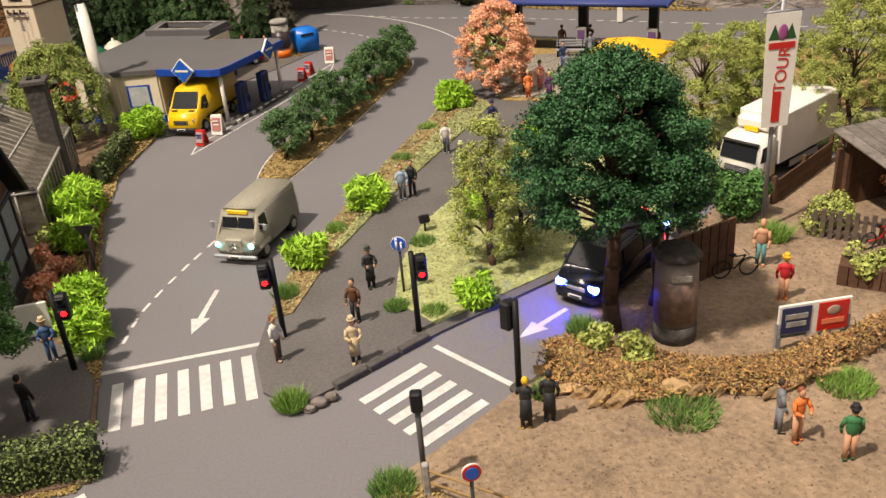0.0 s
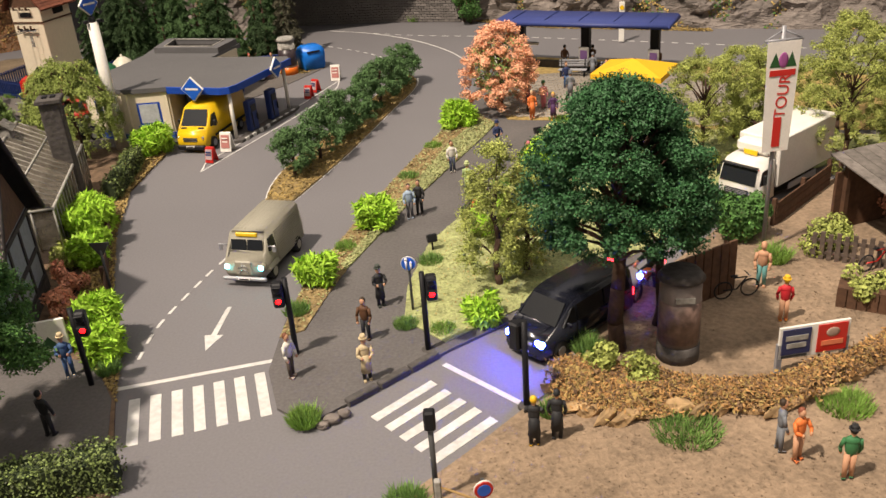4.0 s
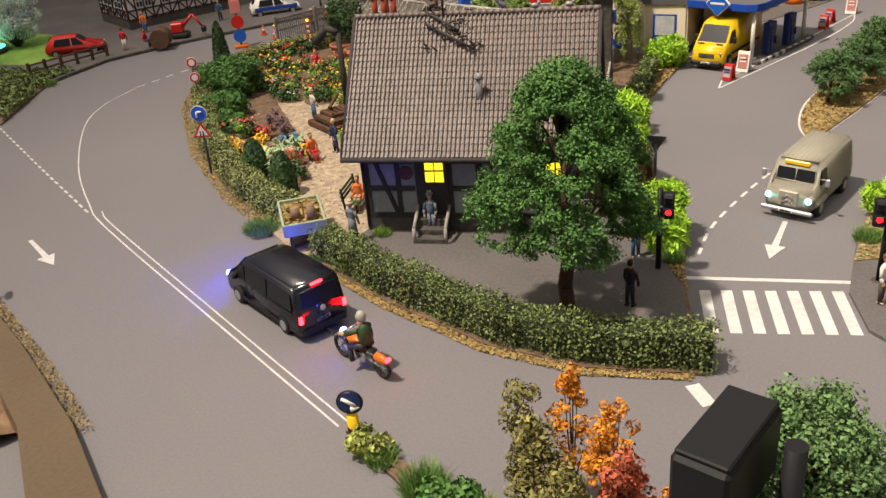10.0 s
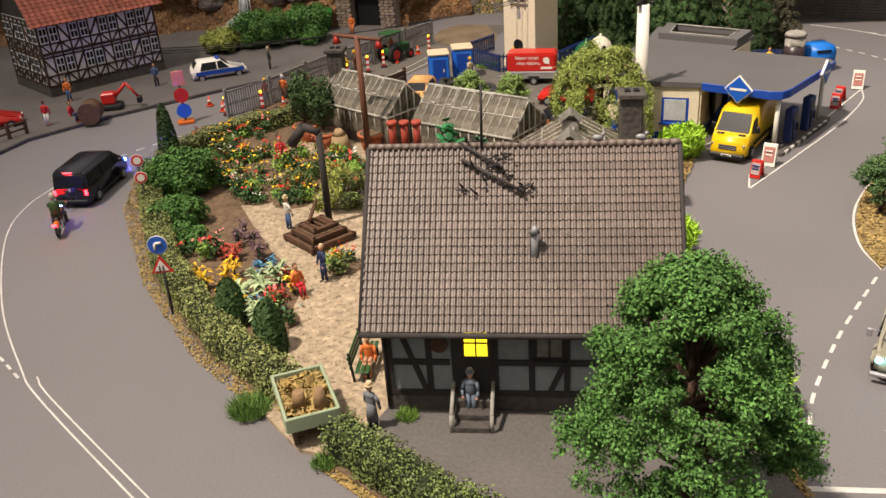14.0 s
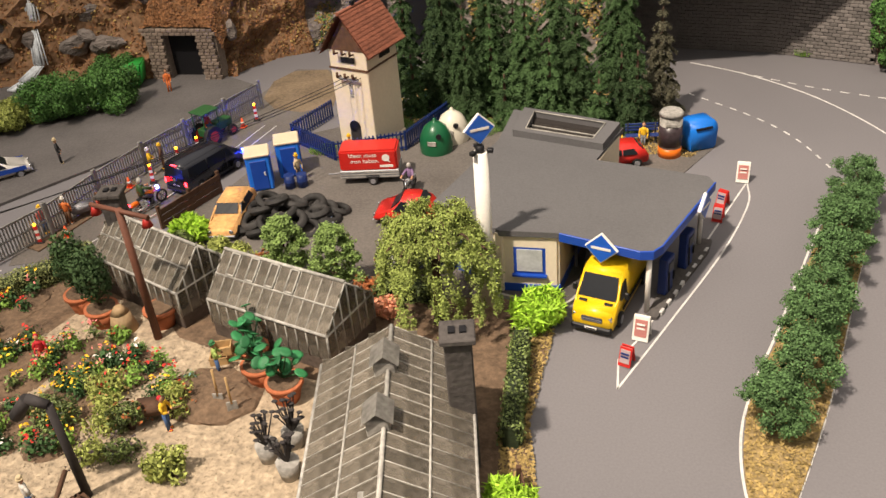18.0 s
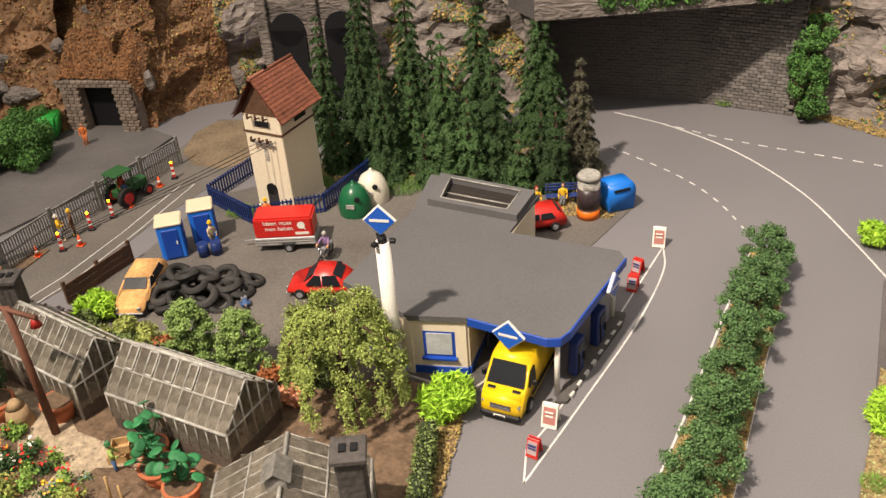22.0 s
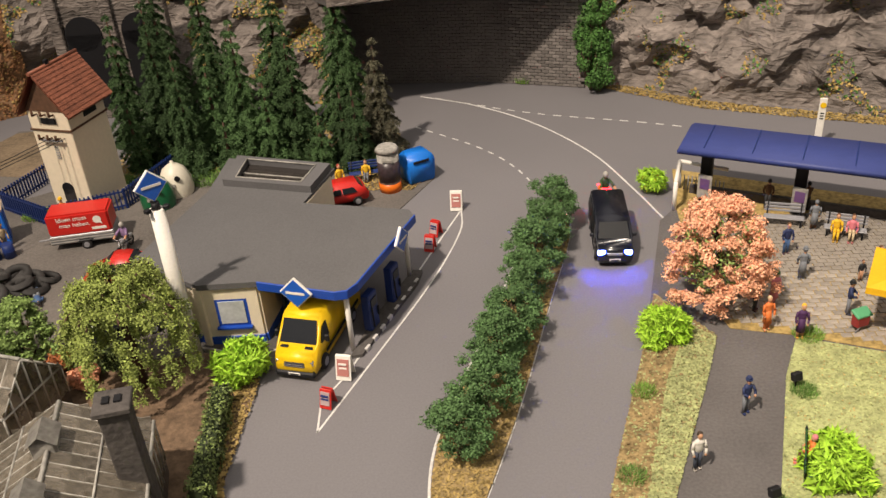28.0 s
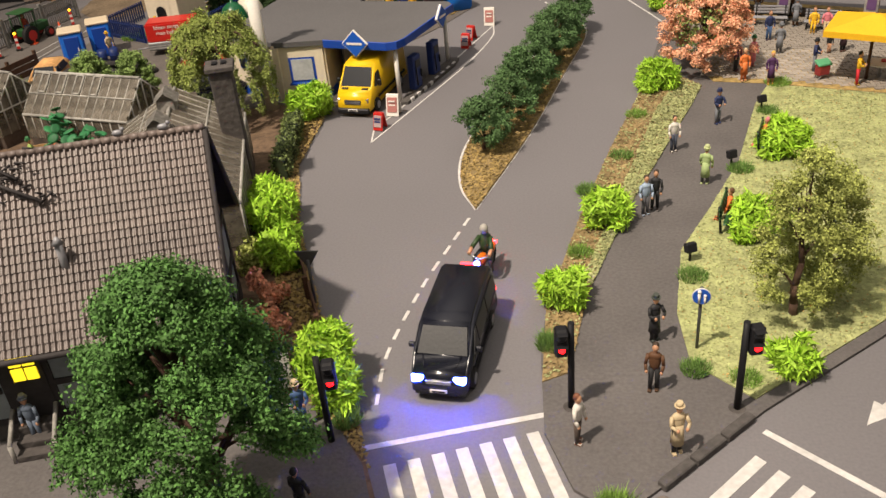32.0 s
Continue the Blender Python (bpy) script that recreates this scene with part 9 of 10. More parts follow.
def shrub(name, x, y, r, h, mat, label, group="", seed=1, leaf=0.12, per=700, lumps=10, z=0.12, aspect=1.0, flat=0.5, category="shrub"):
    rng = np.random.default_rng(seed)
    t = thing(name, x, y, z, 0, label, category, group)
    big = r > 1.6
    leaf = min(leaf, 0.1)
    blobs = [(rng.uniform(-0.62, 0.62) * r, rng.uniform(-0.62, 0.62) * r, rng.uniform(0.2, 0.75) * h, min(r, h) * (rng.uniform(0.18, 0.3) if big else rng.uniform(0.3, 0.46))) for k in range(lumps * 4 if big else lumps)]
    bm = B()
    for q in blobs:
        rod(bm, (0, 0, 0), q[:3], 0.08, 0.03, 5)
    part("woody_stem", bm, TRUNK, t)
    c, n = clumps(rng, blobs, per)
    foliage("foliage", mat, c, n, leaf, t, rng, flat, "", aspect)
    return t


for i, (x, y, r, h) in enumerate(((-0.7, 36.3, 1.0, 1.5), (1.6, 42.6, 1.15, 1.7), (6.2, 59.0, 1.3, 1.8), (7.0, 32.0, 0.8, 1.1), (7.9, 41.0, 1.3, 1.9), (11.1, 49.2, 1.3, 1.7), (8.5, 75.2, 0.9, 1.4), (-9.5, 31.9, 1.15, 2.6), (-9.0, 30.6, 0.9, 1.6), (-13.6, 42.0, 1.25, 2.6), (-14.3, 44.2, 1.2, 2.2), (-15.1, 57.0, 1.35, 1.8), (-12.9, 39.9, 1.0, 1.7), (-37.6, 63.3, 1.5, 1.2))):
    shrub("lime_bush", x, y, r, h, LEAFL, "bright lime-green spiky shrub", "lime-green shrubs", 200 + i, 0.1, 620, 26, 0.14, 3.3, 1.3)
AUTR = material("rust_orange_leaf", (0.36, 0.12, 0.04), 0.8, bump=0, island=0.4)
VIOL = material("purple_grey_leaf", (0.10, 0.075, 0.075), 0.8, bump=0, island=0.5)
for i, (x, y, r, h, m, lab) in enumerate(((-33.4, 59.8, 1.2, 1.5, LEAFO, "low yellow-green shrub in the bed"), (-23.2, 57.2, 0.9, 1.2, LEAFP, "small rust-red garden shrub"), (-31.8, 58.6, 0.8, 1.2, LEAFP, "small rust-red garden shrub"), (-43.0, 45.0, 2.6, 3.0, LEAF, "broad dark green garden shrub in the nursery"), (-40.4, 41.0, 1.7, 1.8, LEAF, "dark green garden shrub in the nursery"), (-38.4, 38.8, 1.2, 1.2, LEAF, "low green shrub in the nursery"), (-29.2, 44.6, 1.0, 1.5, LEAFO, "round yellow-green garden bush"), (19.7, 38.9, 1.7, 2.4, LEAF, "round dark green bush beside the banner"), (-58.3, 80, 3.0, 4.0, LEAF, "large green bush below the scree"), (-54.8, 82.4, 2.8, 3.6, LEAF, "large green bush below the scree"), (-61.5, 77.5, 2.4, 2.6, LEAFO, "green bush beside the police car"), (-57.2, 86.2, 2.4, 3.2, LEAF, "large green bush below the scree"), (-12.8, 36.6, 0.9, 1.8, LEAFP, "russet shrub beside the cottage"), (-12.3, 34.4, 0.9, 1.5, LEAFP, "russet shrub beside the cottage"), (-14.0, 39.8, 1.1, 1.2, LEAFO, "low yellow-green shrub beside the cottage"), (-75.2, 53.6, 2.6, 6.5, material("frosted_foliage", (0.70, 0.80, 0.74), 0.8, bump=0, island=0.3), "pale frosted tree by the far road"), (-73, 47, 2, 3, LEAF, "green bush by the far road"), (-36.6, 53.0, 0.7, 0.8, GRASSM, "small green garden plant"), (7.2, 94.9, 1.9, 10.5, LEAF, "ivy climbing the rock by the tunnel"), (6.9, 94.0, 1.7, 6.8, LEAF, "ivy climbing the rock by the tunnel"), (7.6, 93.4, 1.2, 2.6, LEAF, "ivy at the foot of the rock"), (-37.4, 61.4, 1.0, 1.3, HEDGEM, "mixed green shrub behind the greenhouses"), (-34.9, 61.2, 1.0, 1.4, LEAFO, "olive shrub behind the greenhouses"), (-32.9, 60.6, 0.9, 1.5, LEAFO, "yellow-green shrub behind the greenhouses"), (-31.9, 60.2, 0.8, 1.5, AUTR, "rust-orange shrub behind the greenhouses"), (-24.5, 58.3, 1.0, 1.5, AUTR, "rust-orange shrub behind the greenhouses"), (-39.0, 62.1, 0.9, 1.1, VIOL, "purple-grey shrub beside the lane"), (-36.2, 60.6, 0.8, 1.0, VIOL, "purple-grey shrub behind the greenhouses"), (11.2, 27.6, 0.8, 1.7, LEAFO, "yellow-flowered shrub on the bank"), (12.7, 26.6, 0.8, 1.6, LEAFO, "yellow-flowered shrub on the bank"), (23.2, 37.2, 1.5, 1.3, LEAFO, "flowering plants behind the picket fence"), (23.0, 31.8, 1.0, 1.5, LEAFO, "yellow flowers in the planter"), (26.6, 31.5, 1.6, 1.4, LEAFP, "rust-red plants behind the fence"), (28, 41, 2.2, 1.6, LEAFP, "rust-brown shrub by the shed"))):
    shrub("shrub", x, y, r, h, m, lab, "", 300 + i, 0.12, 700, 14)
for i, (x, y, r, h) in enumerate(((-33.7, 46.9, 1.1, 1.5), (-32.3, 46.9, 0.9, 1.6), (-33.2, 44.6, 0.9, 1.2), (-36.1, 46.4, 1.2, 1.4), (-30.9, 48.6, 1.0, 1.5), (-31.8, 45.3, 0.8, 1.1), (-34.6, 48.9, 1.1, 1.5))):
    t = shrub("border_plant", x, y, r, h, (LEAFO, HEDGEM)[i % 2], "loose olive-green border plant with small blooms", "border plants of the nursery", 420 + i, 0.07, 520, 16, 0.16, 1.5, 0.9)
    g = np.random.default_rng(430 + i)
    d = g.normal(0, 1, (36, 3))
    d[:, 2] = np.abs(d[:, 2])
    d /= np.linalg.norm(d, axis=1)[:, None]
    foliage("bloom", (CHIPO, AUTR, VIOL)[i % 3], d * (r, r, h) + (0, 0, 0.2), d, 0.09, t, g, 0.5)
for i, (x, y, h, r) in enumerate(((-47.0, 49.1, 4.2, 0.75), (-31.5, 32.3, 2.3, 0.62), (-28.7, 30.9, 2.4, 0.65))):
    rng = np.random.default_rng(400 + i)
    t = thing("topiary_cone", x, y, 0.12, 0, "dark blue-green clipped conical shrub", "shrub", "conical shrubs")
    n = 1500
    z, a = rng.uniform(0, 1, n), rng.uniform(0, 6.283, n)
    rr = r * np.sqrt(np.clip(1 - z ** (1.2 if i == 0 else 3), 0, 1))
    foliage("foliage", LEAFD, np.column_stack([rr * np.cos(a), rr * np.sin(a), z * h]), np.column_stack([np.cos(a), np.sin(a), 0.3 + 0 * a]), 0.12, t, rng)
    part("core", cyl(B(), 0, 0, 0, h * 0.85, r * 0.75, r * 0.25, 10), GREENP, t)


def flower_beds():
    reds = material("red_bloom", (0.55, 0.03, 0.02), 0.7, bump=0, island=0.3)
    yel = material("yellow_bloom", (0.75, 0.45, 0.02), 0.7, bump=0, island=0.3)
    whi = material("white_bloom", (0.7, 0.66, 0.6), 0.7, bump=0, island=0.2)
    pin = material("pink_bloom", (0.65, 0.2, 0.18), 0.7, bump=0, island=0.3)
    blu = material("blue_green_leaf", (0.16, 0.30, 0.28), 0.7, bump=0, island=0.3)
    vio = material("purple_leaf", (0.12, 0.06, 0.08), 0.8, bump=0, island=0.4)
    rng = random.Random(14)
    beds = [(-43.2, 51.8, 2.2, (reds, whi, yel)), (-40.8, 49.6, 2.2, (reds, yel, pin)), (-44.6, 55.2, 1.8, (yel, pin, reds)), (-37.6, 51.2, 2.0, (reds, yel, pin)), (-36.4, 48.4, 2.0, (yel, reds, pin)), (-38.6, 46.0, 2.0, (reds, yel, whi)),
            (-34.6, 50.8, 1.6, (whi, whi, reds)), (-35.8, 45.6, 1.4, (yel, reds, yel)), (-36.6, 37.6, 1.2, (reds, reds, pin)), (-29.6, 33.0, 1.0, (pin, blu, reds)), (-46.6, 53.2, 1.4, (yel, yel, reds)), (-41.6, 46.8, 1.5, (reds, yel, pin)), (-31.6, 49.4, 1.2, (blu, reds, yel)), (-29.0, 38.4, 0.9, (blu, yel, reds))]
    deep = material("deep_bed_leaf", (0.045, 0.10, 0.03), 0.8, bump=0, island=0.5)
    for i, (x, y, r, ms) in enumerate(beds):
        g = np.random.default_rng(500 + i)
        t = thing("flower_bed", x, y, 0.14, 0, "mixed flowering border plants in bloom", "flowers", "flower beds of the nursery")
        bm = bmesh.new()
        bmesh.ops.create_uvsphere(bm, u_segments=16, v_segments=6, radius=1)
        for v in bm.verts:
            v.co = Vector((v.co.x * r * 1.02, v.co.y * r * 1.02, max(0, v.co.z) * 0.16)) * (1 + 0.2 * noise.noise(v.co * 3 + Vector((i, 0, 0))))
        part("bed_soil", bm, SOIL, t)
        for k in range(int(2.6 * r * r) + 3):
            a, d = g.uniform(0, 6.283), r * 0.95 * math.sqrt(g.uniform(0, 1))
            h, w = g.uniform(0.5, 1.3), g.uniform(0.3, 0.5)
            qx, qy = d * math.cos(a), d * math.sin(a)
            n = int(130 * w / 0.4)
            o = g.normal(0, 0.5, (n, 3)) * (w, w, h * 0.42)
            foliage("plant", (deep, HEDGEM, deep, GRASSM)[int(g.integers(0, 4))], o + (qx, qy, 0.12 + h * 0.45), o / w + (0, 0, 0.6), 0.10, t, g, 0.6)
            m = ms[int(g.integers(0, len(ms)))]
            q = int(g.integers(5, 11))
            o = g.normal(0, 0.55, (q, 3)) * (w, w, 0.12)
            foliage("bloom", m, o + (qx, qy, 0.1 + h), np.tile((0, 0, 1.0), (q, 1)), 0.105, t, g, 0.5)


flower_beds()


def rosette(x, y, m, label, seed, n=26, size=0.5, tall=1.3):
    """A plant of long arching leaves."""
    rng = np.random.default_rng(seed)
    t = thing("leafy_plant", x, y, 0.14, 0, label, "plant", "leafy border plants")
    bm = B()
    for k in range(n):
        a, up = rng.uniform(0, 6.283), rng.uniform(0.25, 1.0)
        L, w = size * rng.uniform(0.7, 1.2), size * rng.uniform(0.14, 0.22)
        d, q = Vector((math.cos(a), math.sin(a), 0)), Vector((-math.sin(a), math.cos(a), 0))
        base = Vector((rng.normal(0, 0.08), rng.normal(0, 0.08), tall * up * 0.55))
        mid = base + d * L * 0.5 + Vector((0, 0, L * 0.75 * up))
        tip = base + d * L * 1.05 + Vector((0, 0, L * 0.55 * up))
        v = [bm.verts.new(p) for p in (base - q * w * 0.3, base + q * w * 0.3, mid + q * w, tip, mid - q * w)]
        bm.faces.new((v[0], v[1], v[2], v[4])), bm.faces.new((v[4], v[2], v[3]))
    part("leaf_rosette", bm, m, t)
    part("stem", rod(B(), (0, 0, 0), (0, 0, tall * 0.6), 0.06, 0.04, 5), GREENP, t)


RYEL = material("yellow_petal", (0.72, 0.44, 0.02), 0.6, vary=0.2, bump=0, island=0.3)
RPALE = material("pale_green_blade", (0.36, 0.46, 0.25), 0.6, vary=0.25, bump=0, island=0.3)
RRED = material("coral_red_petal", (0.52, 0.08, 0.05), 0.6, vary=0.25, bump=0, island=0.35)
RBLUE = material("blue_petal", (0.08, 0.24, 0.40), 0.6, vary=0.25, bump=0, island=0.3)
RPUR = material("dusky_purple_leaf", (0.13, 0.075, 0.085), 0.7, vary=0.3, bump=0, island=0.4)
for m, lab, sz, spots in (
        (RYEL, "plant with upright yellow petals", 0.42, ((-35.4, 35.3), (-34.6, 34.8), (-33.7, 35.3), (-33.1, 34.0), (-31.6, 33.1), (-32.7, 34.5), (-30.2, 35.5), (-33.9, 36.2))),
        (RPALE, "pale green plant with long pointed leaves", 0.62, ((-32.0, 35.3), (-31.2, 34.4), (-30.5, 32.9), (-32.1, 34.0), (-31.4, 36.2), (-29.8, 32.2))),
        (RRED, "coral red garden plant", 0.36, ((-31.0, 36.4), (-30.5, 34.8), (-35.5, 37.9), (-35.1, 38.2), (-30.1, 33.8), (-34.9, 37.6))),
        (RBLUE, "blue-flowered plant in the nursery border", 0.36, ((-32.8, 36.8), (-30.9, 33.6), (-32.3, 33.5), (-32.4, 37.3))),
        (RPUR, "dusky purple garden plant", 0.46, ((-34.6, 39.2), (-35.9, 40.2), (-35.6, 39.3), (-33.8, 38.4), (-33.4, 37.8)))):
    for k, (x, y) in enumerate(spots):
        rosette(x, y, m, lab, int(-x * 31 + y * 7), 30, sz, 1.5 if sz > 0.4 else 1.1)
GRASS2 = material("bright_grass", (0.15, 0.27, 0.06), 0.85, vary=0.3, scale=60, bump=0, island=0.4)
for i, (x, y, r, h, n) in enumerate(((0.3, 25.6, 0.8, 1.2, 700), (11.1, 29.2, 0.8, 1.5, 500), (13.7, 24.0, 1.7, 0.9, 900), (19.4, 24.9, 1.3, 1.0, 700), (4.2, 21.0, 1.0, 1.0, 600), (-1.3, 33.6, 0.7, 1.2, 450), (5.3, 31.4, 0.7, 0.8, 400), (4.6, 37.9, 0.8, 0.9, 450), (3.7, 32.0, 0.7, 0.8, 400), (0.2, 40.0, 0.7, 0.9, 400), (1.0, 45.8, 0.8, 0.9, 400), (3.0, 49.5, 0.8, 0.8, 400), (4.4, 54.8, 0.8, 0.8, 400), (8.6, 47.4, 0.8, 0.9, 450), (11.6, 54.4, 0.8, 0.9, 450), (13.2, 58.6, 1.0, 0.9, 500), (9.2, 25.3, 0.5, 1.2, 300), (-27.4, 27.0, 1.1, 1.2, 700), (-21.4, 28.2, 0.5, 0.9, 260), (-23.2, 25.0, 0.6, 0.7, 260), (-8.4, 29.6, 0.6, 1.2, 350), (20.6, 36.0, 0.8, 1.9, 500), (-61, 44.4, 0.8, 0.9, 300), (-63.6, 41, 1.0, 0.9, 300), (1.5, 97, 1.2, 1.6, 400), (-22.6, 80.6, 2.2, 0.7, 900), (-29, 80.6, 1.5, 0.8, 500), (-33.6, 76, 1.4, 0.8, 500), (-13.8, 14.6, 0.7, 1.0, 350), (-12.0, 13.9, 0.9, 1.6, 500), (-10.2, 13.4, 0.9, 1.2, 500), (-35.2, 52.3, 0.6, 0.9, 250))):
    t = thing("grass_tuft", x, y, 0.1, 0, "tuft of long green grass", "grass", "grass tufts")
    blades("grass_clump", GRASS2 if i % 3 else GRASSM, [(0, 0, 0, r * 0.7, h * 0.5, int(n * 1.4))], t, 600 + i)
t = tagged(part("stone_rubble", ball(ball(ball(B(), 1.3, 25.6, 0.15, 0.34, 0.26, 0.2), 1.7, 25.9, 0.15, 0.28, 0.22, 0.18), 1.0, 25.3, 0.1, 0.26, 0.2, 0.15), ROCK), "small grey stones beside the grass tuft", "stones")

ivy = thing("ivy", 0, 0, 0, 0, "dark green ivy hanging over the tunnel lip", "ivy")
rng = np.random.default_rng(77)
q = [(x, 88.9 + (x + 12) * 0.245 + rng.normal(0, 0.15), 10.9 + rng.uniform(-0.3, 1.6), rng.uniform(0.45, 0.85)) for x in np.linspace(-9, 5.5, 44)]
c, n = clumps(rng, q, 420)
foliage("leaf_mass", LEAF, c, n, 0.13, ivy, rng)

# foreground at the near edge of the layout
LEAFN = material("fresh_mid_green", (0.115, 0.21, 0.07), 0.75, vary=0.3, scale=60, bump=0, island=0.4)
slab("median", [(-15.6, 15.4), (-12.7, 14.6), (-8, 14.0), (-3, 14.6), (1.2, 14.4), (2, 4), (0, -4), (-5, 6), (-8, 11), (-10.7, 13.1), (-12.7, 13.8)], 0, 0.14, SOIL, "planted bed at the road fork")
tufted_tree("near_tree", -2.0, 12.2, 7.2, 2.15, LEAFN, "rounded fresh green tree at the fork", "", 70, 1.2, 330, 0.2)
tufted_tree("near_tree", -0.3, 12.6, 5.2, 1.65, LEAFN, "smaller fresh green tree at the fork", "", 71, 0.8, 200, 0.16)
EDGE_ROAD = [(-70, 33.5), (-42, 20.7), (-36.3, 18.0), (-29.7, 15.0), (-24.2, 12.2), (-16, 7), (-8, -4)]
EDGE_WALL = [(-70, 31.5), (-42, 19.4), (-34.8, 16.0), (-29.9, 13.5), (-25.9, 11.4), (-18.5, 5.8), (-11, -6)]
AUT = material("orange_leaf", (0.62, 0.24, 0.02), 0.8, bump=0, island=0.3)
RUSTL = material("rust_leaf", (0.42, 0.10, 0.05), 0.8, bump=0, island=0.3)
OLIVEB = material("olive_brown_leaf", (0.20, 0.185, 0.06), 0.85, vary=0.35, bump=0, island=0.45)
for i, (x, y, h, r, m, lab) in enumerate(((-9.2, 14.6, 4.6, 0.7, OLIVEB, "slender olive-brown autumn shrub"), (-7.9, 15.0, 5.2, 0.55, AUT, "slender orange autumn shrub"), (-6.6, 14.4, 4.6, 0.75, AUT, "orange and rust autumn shrub"), (-6.0, 13.4, 4.2, 0.7, RUSTL, "rust-red autumn shrub at the fork"), (-8.4, 13.6, 4.0, 0.8, OLIVEB, "olive-brown autumn shrub at the fork"), (-7.2, 12.6, 3.6, 0.8, OLIVEB, "olive-brown autumn shrub at the fork"), (-4.8, 13.2, 3.4, 0.6, AUT, "orange autumn shrub at the fork"))):
    tree("autumn_shrub", x, y, h, r, m, lab, "autumn shrubs", 80 + i, 0.4, 40, 1000, 0.075, 1, 0.3, "shrub", 0.12, 0.32)
shrub("shrub", -10.6, 12.6, 1.3, 1.4, LEAF, "low dark green shrub at the fork", "", 390)
shrub("shrub", -14.4, 14.8, 0.7, 0.7, LEAFO, "yellow-flowered plants at the bollard", "", 391)
EDGEP = EDGE_ROAD + EDGE_WALL[::-1]
slab("edge_walk", EDGEP, 0, 0.5, material("brown_track", (0.115, 0.082, 0.05), 0.9, vary=0.15, scale=25, bump=0.4, fine=600), "brown board along the layout edge")
thin("edge_litter", [(x - 0.1, y - 0.1) for x, y in EDGE_ROAD[1:5]] + [(x + 0.45, y + 0.4) for x, y in EDGE_ROAD[4:0:-1]], 3600, 0.03, 0.05, SCRUB, "ochre grass edging the road", 20, 0.25, 0.8)
t = thing("log_wall", 0, 0, 0.0, 0, "rough split timber at the layout edge", "wall")
BARKW = material("split_bark", (0.17, 0.105, 0.06), 0.85, vary=0.75, scale=22, bump=1.0, fine=120, rand=0.25)
for k in range(6):
    a, b = [Vector(EDGE_WALL[m]) for m in (1, 4)]
    d = (b - a).normalized()
    n = Vector((d.y, -d.x))
    o = a + n * (0.4 + k * 1.05)
    rows = []
    for q in range(40):
        p = o + d * (q * (b - a).length / 39)
        rows.append([(*(p + n * (w + 0.12 * noise.noise(Vector((q * 0.3, k, w))))), 0.1 + 0.32 * math.sin(math.pi * (w + 0.55) / 1.1) + 0.22 * noise.noise(Vector((q * 0.35, w * 2.5, k)))) for w in (-0.55, -0.3, -0.1, 0.1, 0.3, 0.55)])
    part("split_log", quads(B(), rows), BARKW, t)


# ---- figurines: each one small painted mesh ----
PAL = {}


def tint(c):
    if c not in PAL:
        PAL[c] = plain("figurine_paint", c, 0.65)
    return PAL[c]


SKIN = (0.50, 0.27, 0.16)


def figurine(x, y, rz, top, legs, hair=(0.04, 0.025, 0.015), hat=None, coat=False, sit=False, z=0.13, h=2.0, label="", arms=0, lie=False):
    k = h / 2.0
    ms = [tint(top), tint(legs), tint(SKIN), tint(hat or hair)]
    bm = B()
    if sit:
        hip = 0.62
        for s in (-1, 1):
            rod(bm, (s * 0.11, 0, hip), (s * 0.12, -0.48, hip), 0.12, 0.1, 7, 1)
            rod(bm, (s * 0.12, -0.48, hip), (s * 0.12, -0.52, 0.08), 0.09, 0.07, 7, 1)
            box(bm, s * 0.12, -0.6, 0.06, 0.13, 0.28, 0.1, 0.02, 0, 3)
    else:
        hip = 0.98
        for s in (-1, 1):
            rod(bm, (s * 0.14, 0.05 * s, 0.05), (s * 0.11, 0, hip), 0.085, 0.13, 7, 1)
            box(bm, s * 0.14, -0.05 + 0.05 * s, 0.05, 0.14, 0.3, 0.1, 0.02, 0, 3)
    if coat:
        rod(bm, (0, 0, 0.42), (0, 0, 1.2), 0.27, 0.2, 10, 0)
    ball(bm, 0, 0, hip + 0.3, 0.25, 0.17, 0.42, 0)
    ball(bm, 0, 0, hip + 0.5, 0.29, 0.17, 0.17, 0)
    for s in (-1, 1):
        e = (s * 0.36, -0.08 - 0.1 * arms, hip + 0.18 + 0.1 * arms)
        rod(bm, (s * 0.27, 0, hip + 0.54), e, 0.085, 0.075, 7, 0)
        w = (s * (0.3 - 0.12 * arms), -0.2 - 0.2 * arms, hip - 0.08 + 0.3 * arms)
        rod(bm, e, w, 0.075, 0.06, 7, 0)
        ball(bm, *w, 0.07, 0.07, 0.08, 2, 7, 5)
    rod(bm, (0, 0, hip + 0.6), (0, 0, hip + 0.78), 0.08, None, 7, 2)
    ball(bm, 0, -0.01, hip + 0.86, 0.135, 0.15, 0.17, 2)
    ball(bm, 0, 0.03, hip + 0.91, 0.145, 0.15, 0.15, 3)
    if hat:
        cyl(bm, 0, 0, hip + 0.93, hip + 0.97, 0.2, None, 12, 3)
        cyl(bm, 0, 0, hip + 0.95, hip + 1.1, 0.15, 0.12, 12, 3)
    for v in bm.verts:
        v.co *= k
        v.co.x *= 0.84
        v.co.y *= 0.84
    ob = part("figurine", bm, ms)
    ob.matrix_basis = at(x, y, z, rz, 90 if lie else 0)
    return tagged(ob, label or "small painted plastic figurine", "figurine", "painted figurines")


